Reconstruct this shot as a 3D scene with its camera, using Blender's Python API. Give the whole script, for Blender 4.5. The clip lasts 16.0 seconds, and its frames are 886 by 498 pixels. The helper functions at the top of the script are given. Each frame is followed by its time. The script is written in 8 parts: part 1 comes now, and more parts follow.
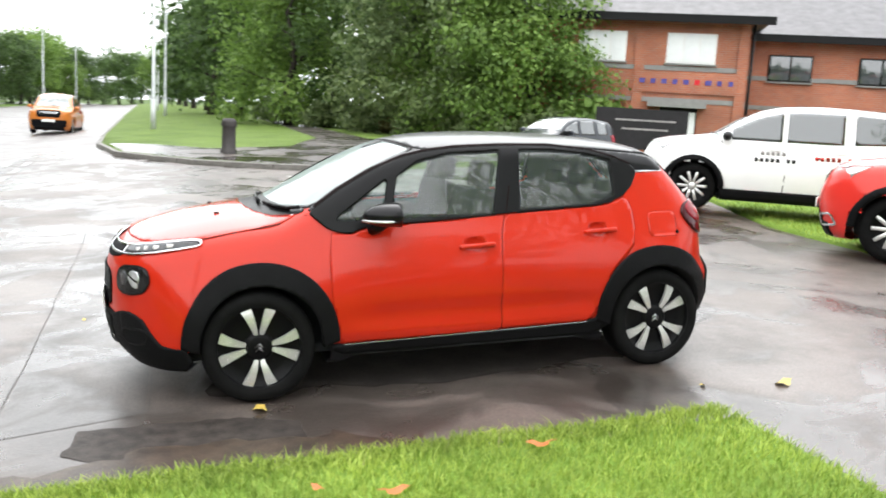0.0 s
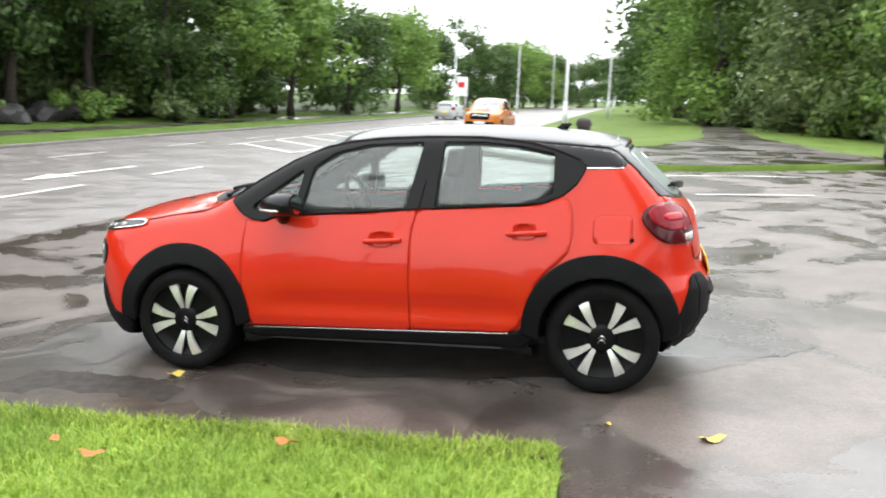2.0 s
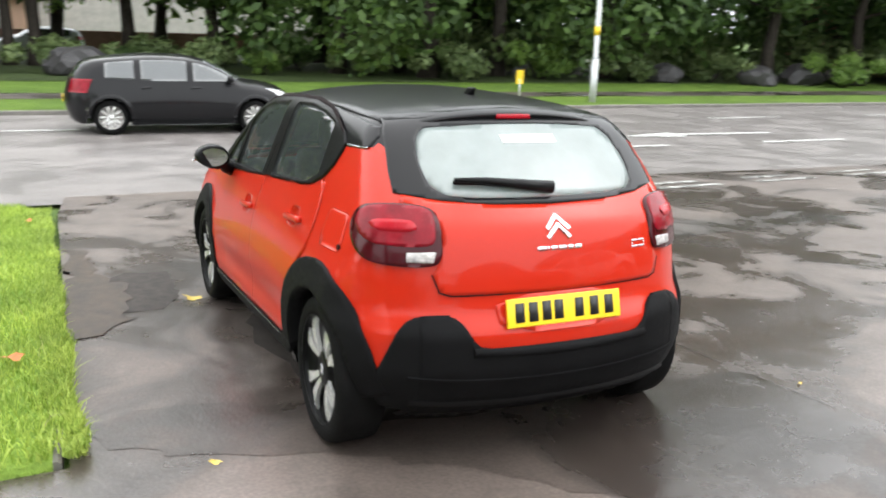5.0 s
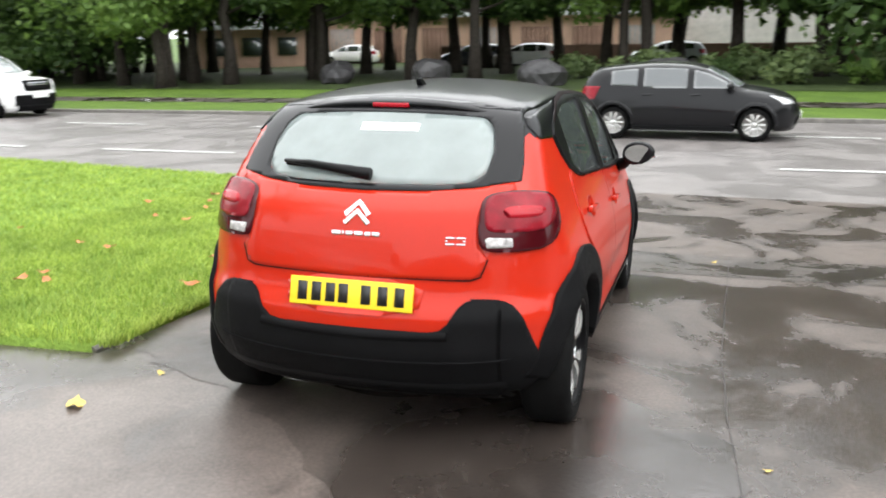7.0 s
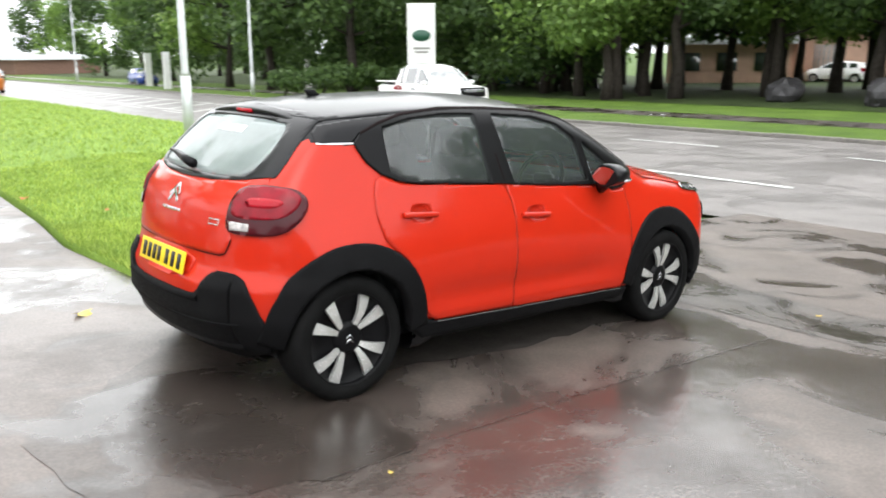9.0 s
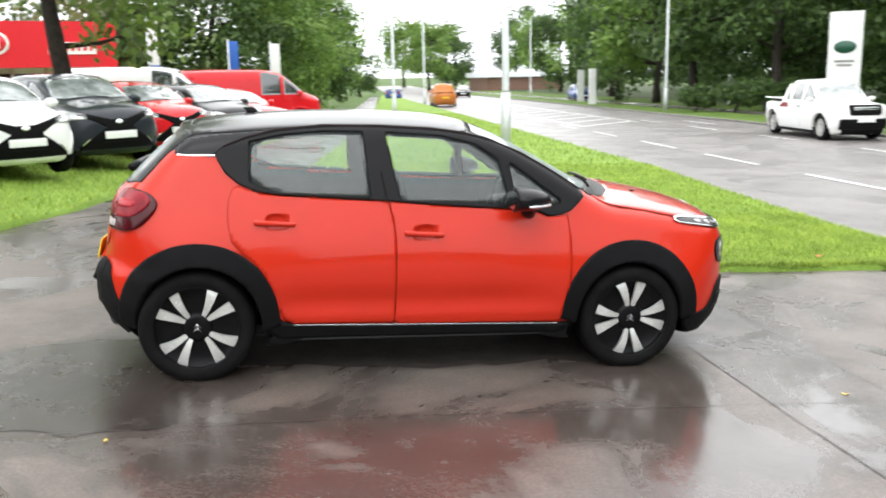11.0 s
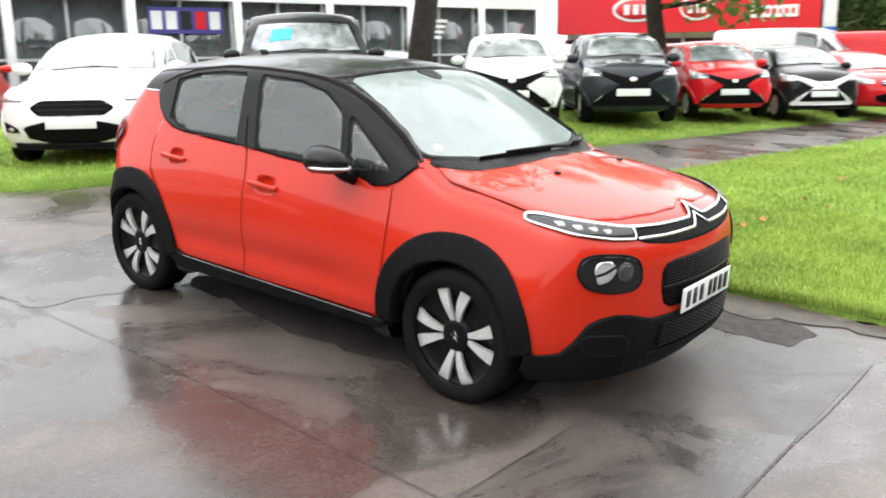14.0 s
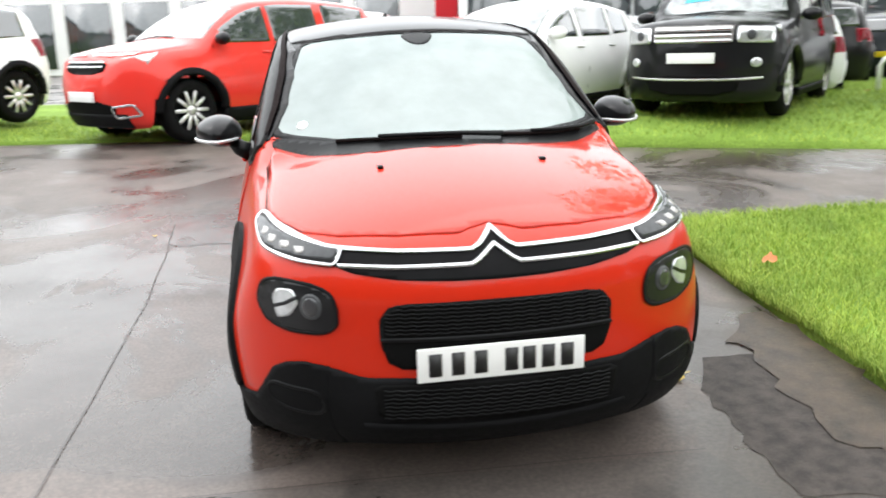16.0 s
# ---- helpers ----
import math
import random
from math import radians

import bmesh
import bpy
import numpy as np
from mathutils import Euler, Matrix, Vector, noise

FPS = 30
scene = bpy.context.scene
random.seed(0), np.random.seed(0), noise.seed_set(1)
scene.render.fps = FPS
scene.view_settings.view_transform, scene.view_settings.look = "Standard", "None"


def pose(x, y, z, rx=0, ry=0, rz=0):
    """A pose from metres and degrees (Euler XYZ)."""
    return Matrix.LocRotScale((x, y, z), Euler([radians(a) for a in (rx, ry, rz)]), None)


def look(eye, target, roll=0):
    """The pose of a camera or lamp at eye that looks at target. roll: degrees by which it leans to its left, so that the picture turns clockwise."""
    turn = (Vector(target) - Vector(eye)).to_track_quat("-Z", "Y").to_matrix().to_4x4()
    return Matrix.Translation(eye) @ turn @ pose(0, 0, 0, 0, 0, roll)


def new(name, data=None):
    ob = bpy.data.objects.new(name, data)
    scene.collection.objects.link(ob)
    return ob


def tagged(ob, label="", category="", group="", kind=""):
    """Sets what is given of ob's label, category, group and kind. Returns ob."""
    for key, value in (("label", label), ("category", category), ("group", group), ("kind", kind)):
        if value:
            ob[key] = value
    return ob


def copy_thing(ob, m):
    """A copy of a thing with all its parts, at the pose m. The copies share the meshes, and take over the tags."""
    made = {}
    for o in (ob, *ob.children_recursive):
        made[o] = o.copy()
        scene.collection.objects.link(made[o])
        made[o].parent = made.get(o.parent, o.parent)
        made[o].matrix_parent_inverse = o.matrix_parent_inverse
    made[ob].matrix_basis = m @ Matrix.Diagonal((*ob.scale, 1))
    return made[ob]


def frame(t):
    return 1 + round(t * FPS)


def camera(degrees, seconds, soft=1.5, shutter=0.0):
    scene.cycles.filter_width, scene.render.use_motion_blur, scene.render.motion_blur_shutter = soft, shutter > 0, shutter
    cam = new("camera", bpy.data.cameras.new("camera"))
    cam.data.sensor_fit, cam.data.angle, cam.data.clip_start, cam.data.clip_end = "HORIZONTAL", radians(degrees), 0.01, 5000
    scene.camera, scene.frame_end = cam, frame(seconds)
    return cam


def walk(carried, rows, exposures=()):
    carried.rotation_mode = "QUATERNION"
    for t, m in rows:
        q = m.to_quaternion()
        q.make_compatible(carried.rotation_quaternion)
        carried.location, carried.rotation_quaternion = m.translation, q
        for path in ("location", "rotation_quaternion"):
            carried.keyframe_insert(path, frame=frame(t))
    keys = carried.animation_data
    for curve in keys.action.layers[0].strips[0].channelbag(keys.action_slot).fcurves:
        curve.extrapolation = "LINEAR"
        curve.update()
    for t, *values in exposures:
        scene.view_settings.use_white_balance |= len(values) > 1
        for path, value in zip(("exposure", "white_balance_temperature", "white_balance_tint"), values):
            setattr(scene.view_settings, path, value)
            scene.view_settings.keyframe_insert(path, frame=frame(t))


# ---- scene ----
cam = camera(54.1, 16.0, soft=1.8, shutter=0.4)
PATH = [
    (0, (1.861, 5.508, 1.587), (1.213, 3.640, 1.283), 3.38),
    (0.5, (1.112, 5.752, 1.612), (0.694, 3.820, 1.307), 3.73),
    (1, (0.273, 5.867, 1.652), (0.152, 3.896, 1.332), 3.22),
    (1.5, (-0.499, 5.748, 1.670), (-0.364, 3.781, 1.337), 3.44),
    (2, (-1.319, 5.508, 1.684), (-0.913, 3.582, 1.331), 2.21),
    (2.5, (-2.046, 5.072, 1.691), (-1.383, 3.222, 1.323), 2.00),
    (3, (-2.741, 4.608, 1.716), (-1.779, 2.896, 1.342), 2.34),
    (3.5, (-3.318, 3.965, 1.706), (-2.127, 2.413, 1.292), 3.00),
    (4, (-3.856, 3.353, 1.735), (-2.449, 2.000, 1.300), 1.99),
    (4.2, (-4.037, 3.077, 1.801), (-2.551, 1.814, 1.356), 1.91),
    (6.3, (-4.783, -0.239, 1.759), (-2.848, -0.168, 1.260), 0.34),
    (6.5, (-4.795, -0.526, 1.692), (-2.867, -0.298, 1.213), -0.05),
    (7, (-4.829, -1.313, 1.736), (-2.974, -0.745, 1.251), -0.83),
    (7.5, (-4.676, -2.049, 1.767), (-2.924, -1.225, 1.268), -0.38),
    (8, (-4.367, -2.821, 1.744), (-2.754, -1.745, 1.253), -0.50),
    (8.5, (-3.957, -3.518, 1.742), (-2.512, -2.218, 1.269), -0.30),
    (9, (-3.488, -4.160, 1.724), (-2.225, -2.674, 1.281), -0.42),
    (9.2, (-3.255, -4.384, 1.752), (-2.070, -2.835, 1.313), -0.26),
    (11.3, (-0.292, -5.619, 1.673), (-0.092, -3.668, 1.280), -0.63),
    (11.5, (0.011, -5.644, 1.644), (0.106, -3.686, 1.250), -0.04),
    (12, (0.875, -5.576, 1.614), (0.692, -3.624, 1.220), 0.65),
    (12.5, (1.703, -5.344, 1.564), (1.219, -3.444, 1.168), 0.20),
    (13, (2.449, -4.931, 1.535), (1.688, -3.125, 1.138), -0.96),
    (13.5, (3.095, -4.387, 1.509), (2.084, -2.714, 1.086), -1.05),
    (14, (3.585, -3.704, 1.475), (2.345, -2.196, 1.040), -0.81),
    (14.5, (3.968, -2.930, 1.445), (2.508, -1.642, 0.990), -0.93),
    (15, (4.221, -2.148, 1.435), (2.569, -1.128, 0.957), -1.04),
    (15.5, (4.406, -1.325, 1.397), (2.575, -0.676, 0.922), -1.49),
    (16, (4.515, -0.564, 1.384), (2.597, -0.258, 0.908), -1.56),]
GAIN = [(0, 1.50), (1, 1.52), (2.5, 1.58), (4, 1.58), (7, 1.52), (9, 1.45), (11.5, 1.38), (13, 1.36), (14, 1.41), (15, 1.46), (16, 1.48)]
walk(cam, [(t, look(eye, target, roll)) for t, eye, target, roll in PATH], GAIN)

# ---- light: bright overcast after rain ----
world = bpy.data.worlds.new("overcast_sky")
scene.world = world
world.use_nodes = True
wn = world.node_tree
wn.nodes.clear()
w_out = wn.nodes.new("ShaderNodeOutputWorld")
w_bg = wn.nodes.new("ShaderNodeBackground")
w_sky = wn.nodes.new("ShaderNodeTexSky")
w_sky.sky_type = "NISHITA"
w_sky.sun_disc = False
w_sky.sun_elevation = radians(50)
w_sky.sun_rotation = radians(200)
w_sky.air_density, w_sky.dust_density, w_sky.ozone_density = 1.0, 6.0, 1.0
# cloud cover: the blue of the clear sky is greyed by a thick even veil
w_hue = wn.nodes.new("ShaderNodeHueSaturation")
w_hue.inputs["Saturation"].default_value = 0.12
w_mix = wn.nodes.new("ShaderNodeMix")
w_mix.data_type = "RGBA"
w_mix.inputs["Factor"].default_value = 0.75
w_mix.inputs["B"].default_value = (9.6, 10.0, 10.3, 1)
wn.links.new(w_sky.outputs[0], w_hue.inputs["Color"])
wn.links.new(w_hue.outputs[0], w_mix.inputs["A"])
wn.links.new(w_mix.outputs["Result"], w_bg.inputs[0])
w_bg.inputs[1].default_value = 0.115
wn.links.new(w_bg.outputs[0], w_out.inputs[0])
sun = new("sun", bpy.data.lights.new("sun", "SUN"))
sun.data.energy, sun.data.angle, sun.data.color = 0.65, radians(110), (1.0, 0.97, 0.93)
sun.matrix_world = look((3, 6, 9), (0, 0, 0))


# ---- materials ----
def material(name):
    m = bpy.data.materials.new(name)
    m.use_nodes = True
    return m, m.node_tree, m.node_tree.nodes["Principled BSDF"]


def noise_tex(nt, scale, detail=4.0, coord="Object", rough=0.55, stretch=None):
    tc = nt.nodes.new("ShaderNodeTexCoord")
    n = nt.nodes.new("ShaderNodeTexNoise")
    n.inputs["Scale"].default_value, n.inputs["Detail"].default_value, n.inputs["Roughness"].default_value = scale, detail, rough
    src = tc.outputs[coord]
    if stretch:
        mp = nt.nodes.new("ShaderNodeMapping")
        mp.inputs["Scale"].default_value = stretch
        nt.links.new(src, mp.inputs[0])
        src = mp.outputs[0]
    nt.links.new(src, n.inputs["Vector"])
    return n


def ramp(nt, src, stops):
    r = nt.nodes.new("ShaderNodeValToRGB")
    el = r.color_ramp.elements
    while len(el) < len(stops):
        el.new(0.5)
    for e, (p, c) in zip(el, stops):
        e.position, e.color = p, (*c, 1) if len(c) == 3 else c
    nt.links.new(src, r.inputs[0])
    return r


def bump(nt, bsdf, src, strength, distance=0.01):
    b = nt.nodes.new("ShaderNodeBump")
    b.inputs["Strength"].default_value, b.inputs["Distance"].default_value = strength, distance
    nt.links.new(src, b.inputs["Height"])
    nt.links.new(b.outputs[0], bsdf.inputs["Normal"])
    return b


def mixed(nt, fac, a, b):
    m = nt.nodes.new("ShaderNodeMix")
    m.data_type = "RGBA"
    nt.links.new(fac, m.inputs["Factor"])
    for key, v in (("A", a), ("B", b)):
        if hasattr(v, "is_output"):
            nt.links.new(v, m.inputs[key])
        else:
            m.inputs[key].default_value = (*v, 1)
    return m.outputs["Result"]


def simple(name, color, rough=0.5, metal=0.0, vary=0.12, scale=6.0, coat=0.0, bump_s=0.0, bump_scale=200.0, spec=0.5):
    """One surface with a soft change of tone at two scales."""
    m, nt, b = material(name)
    n = noise_tex(nt, scale, 6)
    n2 = noise_tex(nt, scale * 9, 3)
    lo, hi = [max(0, c * (1 - vary)) for c in color], [min(1, c * (1 + vary)) for c in color]
    r = ramp(nt, n.outputs[0], [(0.3, lo), (0.7, hi)])
    r2 = ramp(nt, n2.outputs[0], [(0.3, [rough * 0.88] * 3), (0.7, [min(1, rough * 1.12)] * 3)])
    nt.links.new(r.outputs[0], b.inputs["Base Color"])
    nt.links.new(r2.outputs[0], b.inputs["Roughness"])
    b.inputs["Metallic"].default_value = metal
    b.inputs["Specular IOR Level"].default_value = spec
    b.inputs["Coat Weight"].default_value = coat
    b.inputs["Coat Roughness"].default_value = 0.03
    if bump_s:
        bump(nt, b, noise_tex(nt, bump_scale, 3).outputs[0], bump_s, 0.002)
    return m


def wet_paint(name, color, wet=0.5, coat=0.8):
    """Car lacquer beaded with rain: gloss coat with fine drops on the flat parts."""
    m, nt, b = material(name)
    n = noise_tex(nt, 2.5, 4)
    r = ramp(nt, n.outputs[0], [(0.3, [c * 0.96 for c in color]), (0.7, [min(1, c * 1.03) for c in color])])
    nt.links.new(r.outputs[0], b.inputs["Base Color"])
    b.inputs["Roughness"].default_value = 0.32
    b.inputs["Specular IOR Level"].default_value = 0.12
    b.inputs["Coat Roughness"].default_value = 0.03
    b.inputs["Coat IOR"].default_value = 1.5
    tc = nt.nodes.new("ShaderNodeTexCoord")
    v = nt.nodes.new("ShaderNodeTexVoronoi")
    v.inputs["Scale"].default_value = 130
    nt.links.new(tc.outputs["Object"], v.inputs["Vector"])
    drop = ramp(nt, v.outputs["Distance"], [(0.0, (1, 1, 1)), (0.3, (0, 0, 0))])
    geo = nt.nodes.new("ShaderNodeNewGeometry")
    sep = nt.nodes.new("ShaderNodeSeparateXYZ")
    nt.links.new(geo.outputs["True Normal"], sep.inputs[0])
    flat = ramp(nt, sep.outputs[2], [(0.45, (0, 0, 0)), (0.8, (wet, wet, wet))])
    film = ramp(nt, sep.outputs[2], [(0.5, [coat] * 3), (0.9, [min(1, coat * 2.2)] * 3)])
    nt.links.new(film.outputs[0], b.inputs["Coat Weight"])
    patch = noise_tex(nt, 5, 5)
    pr = ramp(nt, patch.outputs[0], [(0.42, (0.15, 0.15, 0.15)), (0.62, (1, 1, 1))])
    mul = nt.nodes.new("ShaderNodeMath")
    mul.operation = "MULTIPLY"
    nt.links.new(drop.outputs[0], mul.inputs[0])
    nt.links.new(flat.outputs[0], mul.inputs[1])
    mul2 = nt.nodes.new("ShaderNodeMath")
    mul2.operation = "MULTIPLY"
    nt.links.new(mul.outputs[0], mul2.inputs[0])
    nt.links.new(pr.outputs[0], mul2.inputs[1])
    bp = bump(nt, b, mul2.outputs[0], 0.35, 0.0015)
    nt.links.new(bp.outputs[0], b.inputs["Coat Normal"])
    return m


def glass_mat(name, tint, gloss=0.03, film=0.0, ior=1.6):
    m = bpy.data.materials.new(name)
    m.use_nodes = True
    nt = m.node_tree
    nt.nodes.clear()
    out = nt.nodes.new("ShaderNodeOutputMaterial")
    mix = nt.nodes.new("ShaderNodeMixShader")
    tr = nt.nodes.new("ShaderNodeBsdfTransparent")
    gl = nt.nodes.new("ShaderNodeBsdfGlossy")
    fr = nt.nodes.new("ShaderNodeFresnel")
    fr.inputs["IOR"].default_value = ior
    tr.inputs[0].default_value = (*tint, 1)
    gl.inputs["Roughness"].default_value = gloss
    nt.links.new(fr.outputs[0], mix.inputs[0])
    nt.links.new(tr.outputs[0], mix.inputs[1])
    nt.links.new(gl.outputs[0], mix.inputs[2])
    if film:
        # pale diffuse layer: drizzle's scatter, plus the sky's reflection painted in
        df = nt.nodes.new("ShaderNodeBsdfDiffuse")
        df.inputs[0].default_value = (0.66, 0.76, 0.74, 1)
        n = noise_tex(nt, 7, 5)
        r = ramp(nt, n.outputs[0], [(0.3, [film * 0.9] * 3), (0.7, [film * 1.1] * 3)])
        m2 = nt.nodes.new("ShaderNodeMixShader")
        nt.links.new(r.outputs[0], m2.inputs[0])
        nt.links.new(mix.outputs[0], m2.inputs[1])
        nt.links.new(df.outputs[0], m2.inputs[2])
        mix = m2
    nt.links.new(mix.outputs[0], out.inputs[0])
    return m


def asphalt_mat(name, dark, light, wetness, grain=60.0, blotch=1.0, film=0.10):
    """Wet tarmac: damp matt stretches and smooth films of standing water, patched and stained."""
    m, nt, b = material(name)
    big = noise_tex(nt, 0.22, 5, rough=0.6)
    mid = noise_tex(nt, 1.3, 6, rough=0.65)
    fine = noise_tex(nt, grain, 3)
    c1 = ramp(nt, mid.outputs[0], [(0.3, dark), (0.72, light)])
    c2 = ramp(nt, fine.outputs[0], [(0.35, (0.55, 0.55, 0.55)), (0.7, (1.25, 1.25, 1.25))])
    mul = nt.nodes.new("ShaderNodeMix")
    mul.data_type, mul.blend_type = "RGBA", "MULTIPLY"
    mul.inputs["Factor"].default_value = 0.7
    nt.links.new(c1.outputs[0], mul.inputs["A"])
    nt.links.new(c2.outputs[0], mul.inputs["B"])
    # soaked and drained places, with ragged borders
    soak = noise_tex(nt, 0.85, 7, rough=0.6)
    soak.inputs["Distortion"].default_value = 0.8
    c3 = ramp(nt, soak.outputs[0], [(0.42, (0.72, 0.70, 0.69)), (0.50, (0.95, 0.95, 0.95)), (0.55, (1.45, 1.42, 1.40))])
    mul3 = nt.nodes.new("ShaderNodeMix")
    mul3.data_type, mul3.blend_type = "RGBA", "MULTIPLY"
    mul3.inputs["Factor"].default_value = blotch
    nt.links.new(mul.outputs["Result"], mul3.inputs["A"])
    nt.links.new(c3.outputs[0], mul3.inputs["B"])
    nt.links.new(mul3.outputs["Result"], b.inputs["Base Color"])
    add = nt.nodes.new("ShaderNodeMath")
    add.operation = "MULTIPLY_ADD"
    nt.links.new(mid.outputs[0], add.inputs[0])
    add.inputs[1].default_value = 0.55
    nt.links.new(big.outputs[0], add.inputs[2])
    rr = ramp(nt, add.outputs[0], [(0.62 - wetness * 0.2, (0.36, 0.36, 0.36)), (0.74, (max(0.26, film),) * 3), (0.92 - wetness * 0.08, (film,) * 3)])
    dry = ramp(nt, soak.outputs[0], [(0.46, [0.01 + 0.14 * (1 - blotch)] * 3), (0.53, [0.22] * 3)])
    rsum = nt.nodes.new("ShaderNodeMath")
    rsum.operation = "ADD"
    nt.links.new(rr.outputs[0], rsum.inputs[0])
    nt.links.new(dry.outputs[0], rsum.inputs[1])
    nt.links.new(rsum.outputs[0], b.inputs["Roughness"])
    b.inputs["Specular IOR Level"].default_value = 0.75
    bs = ramp(nt, add.outputs[0], [(0.6, (1, 1, 1)), (0.9, (0.12, 0.12, 0.12))])
    hm = nt.nodes.new("ShaderNodeMath")
    hm.operation = "MULTIPLY"
    nt.links.new(fine.outputs[0], hm.inputs[0])
    nt.links.new(bs.outputs[0], hm.inputs[1])
    # the laid surface waves a little
    wave = noise_tex(nt, 3.2, 4, rough=0.5)
    hs = nt.nodes.new("ShaderNodeMath")
    hs.operation = "MULTIPLY_ADD"
    nt.links.new(wave.outputs[0], hs.inputs[0])
    hs.inputs[1].default_value = 2.2
    nt.links.new(hm.outputs[0], hs.inputs[2])
    bump(nt, b, hs.outputs[0], 0.32, 0.006)
    return m


def grass_mat(name, a, bcol, scale=1.2):
    m, nt, b = material(name)
    n = noise_tex(nt, scale, 6, rough=0.65)
    f = noise_tex(nt, 45, 3)
    c = ramp(nt, n.outputs[0], [(0.3, a), (0.7, bcol)])
    d = ramp(nt, f.outputs[0], [(0.3, (0.55, 0.6, 0.5)), (0.7, (1.2, 1.15, 1.1))])
    mul = nt.nodes.new("ShaderNodeMix")
    mul.data_type, mul.blend_type = "RGBA", "MULTIPLY"
    mul.inputs["Factor"].default_value = 0.8
    nt.links.new(c.outputs[0], mul.inputs["A"])
    nt.links.new(d.outputs[0], mul.inputs["B"])
    nt.links.new(mul.outputs["Result"], b.inputs["Base Color"])
    b.inputs["Roughness"].default_value = 0.8
    b.inputs["Specular IOR Level"].default_value = 0.25
    bump(nt, b, f.outputs[0], 0.8, 0.03)
    return m


def leaf_mat(name, a, bcol, rough=0.5, patch=0.35):
    """Foliage, each leaf a little different."""
    m, nt, b = material(name)
    geo = nt.nodes.new("ShaderNodeNewGeometry")
    c = ramp(nt, geo.outputs["Random Per Island"], [(0.0, a), (1.0, bcol)])
    n = noise_tex(nt, patch, 4)
    d = ramp(nt, n.outputs[0], [(0.3, (0.7, 0.75, 0.7)), (0.7, (1.25, 1.2, 1.1))])
    mul = nt.nodes.new("ShaderNodeMix")
    mul.data_type, mul.blend_type = "RGBA", "MULTIPLY"
    mul.inputs["Factor"].default_value = 1.0
    nt.links.new(c.outputs[0], mul.inputs["A"])
    nt.links.new(d.outputs[0], mul.inputs["B"])
    nt.links.new(mul.outputs["Result"], b.inputs["Base Color"])
    b.inputs["Roughness"].default_value = rough
    b.inputs["Specular IOR Level"].default_value = 0.3
    tl = nt.nodes.new("ShaderNodeBsdfTranslucent")
    nt.links.new(mul.outputs["Result"], tl.inputs[0])
    ms = nt.nodes.new("ShaderNodeMixShader")
    ms.inputs[0].default_value = 0.4
    out = nt.nodes["Material Output"]
    nt.links.new(b.outputs[0], ms.inputs[1])
    nt.links.new(tl.outputs[0], ms.inputs[2])
    nt.links.new(ms.outputs[0], out.inputs[0])
    return m


M = {}
M["red"] = wet_paint("orange_red_lacquer", (0.49, 0.020, 0.006), 1.0, 0.42)
M["black_gloss"] = wet_paint("black_lacquer", (0.006, 0.006, 0.007), 0.5, 0.19)
M["plastic"] = simple("grained_black_plastic", (0.006, 0.006, 0.0065), 0.6, vary=0.2, bump_s=0.25, bump_scale=600, spec=0.08)
M["trim"] = simple("satin_black_trim", (0.005, 0.005, 0.0055), 0.35, spec=0.15)
M["seam"] = simple("shut_line_dark", (0.01, 0.006, 0.006), 0.8, spec=0.1)
M["door_gap"] = simple("door_gap_dark_red", (0.05, 0.006, 0.004), 0.8, spec=0.1)
M["chrome"] = simple("chrome", (0.66, 0.67, 0.68), 0.12, metal=1.0, vary=0.03)
M["silver"] = simple("machined_alloy", (0.66, 0.66, 0.64), 0.25, metal=0.6, vary=0.06, scale=20)
M["rim_black"] = simple("rim_black_paint", (0.004, 0.004, 0.0045), 0.35, spec=0.12)
M["rubber"] = simple("tyre_rubber", (0.007, 0.007, 0.007), 0.7, spec=0.07, vary=0.3, scale=14, bump_s=0.3, bump_scale=120)
M["steel"] = simple("brake_steel", (0.35, 0.34, 0.33), 0.4, metal=0.9)
M["glass"] = glass_mat("window_glass", (0.80, 0.88, 0.85), 0.02, 0.045, 1.75)
M["lens_red"] = simple("red_lens", (0.20, 0.004, 0.012), 0.25, vary=0.3, scale=16, coat=0.2, spec=0.15)
M["lens_red_bright"] = simple("bright_red_lens", (0.34, 0.005, 0.014), 0.25, coat=0.2, spec=0.2)
M["lens_dark"] = simple("smoked_lens", (0.050, 0.002, 0.005), 0.15, coat=0.25, spec=0.15)
M["lens_reverse"] = simple("reversing_lens", (0.46, 0.44, 0.43), 0.3, vary=0.5, scale=45, coat=0.3)
M["lens_clear"] = simple("clear_lens", (0.62, 0.63, 0.64), 0.15, metal=0.6, vary=0.2, scale=30)
M["lens_grey"] = simple("grey_lamp_lens", (0.055, 0.057, 0.06), 0.2, vary=0.2, scale=40, coat=0.25, spec=0.2)
M["reflector"] = simple("lamp_reflector", (0.74, 0.75, 0.76), 0.2, metal=0.35, vary=0.35, scale=45)
M["lens_clear_dark"] = simple("dark_lamp_housing", (0.012, 0.012, 0.013), 0.2, coat=0.25, spec=0.2)
M["cabin"] = simple("cabin_grey_cloth", (0.028, 0.030, 0.031), 0.9, spec=0.1)
M["cabin_light"] = simple("cabin_headlining", (0.42, 0.42, 0.40), 0.9)
M["plate_yellow"] = simple("yellow_plate", (0.85, 0.62, 0.02), 0.35, vary=0.04)
M["plate_white"] = simple("white_plate", (0.82, 0.82, 0.80), 0.35, vary=0.03)
M["ink"] = simple("plate_black", (0.012, 0.012, 0.012), 0.5)
# strong film on these wet panes also paints the pale sky reflection
M["glass_ws"] = glass_mat("wet_screen_glass", (0.55, 0.61, 0.60), 0.05, 0.30, 2.1)
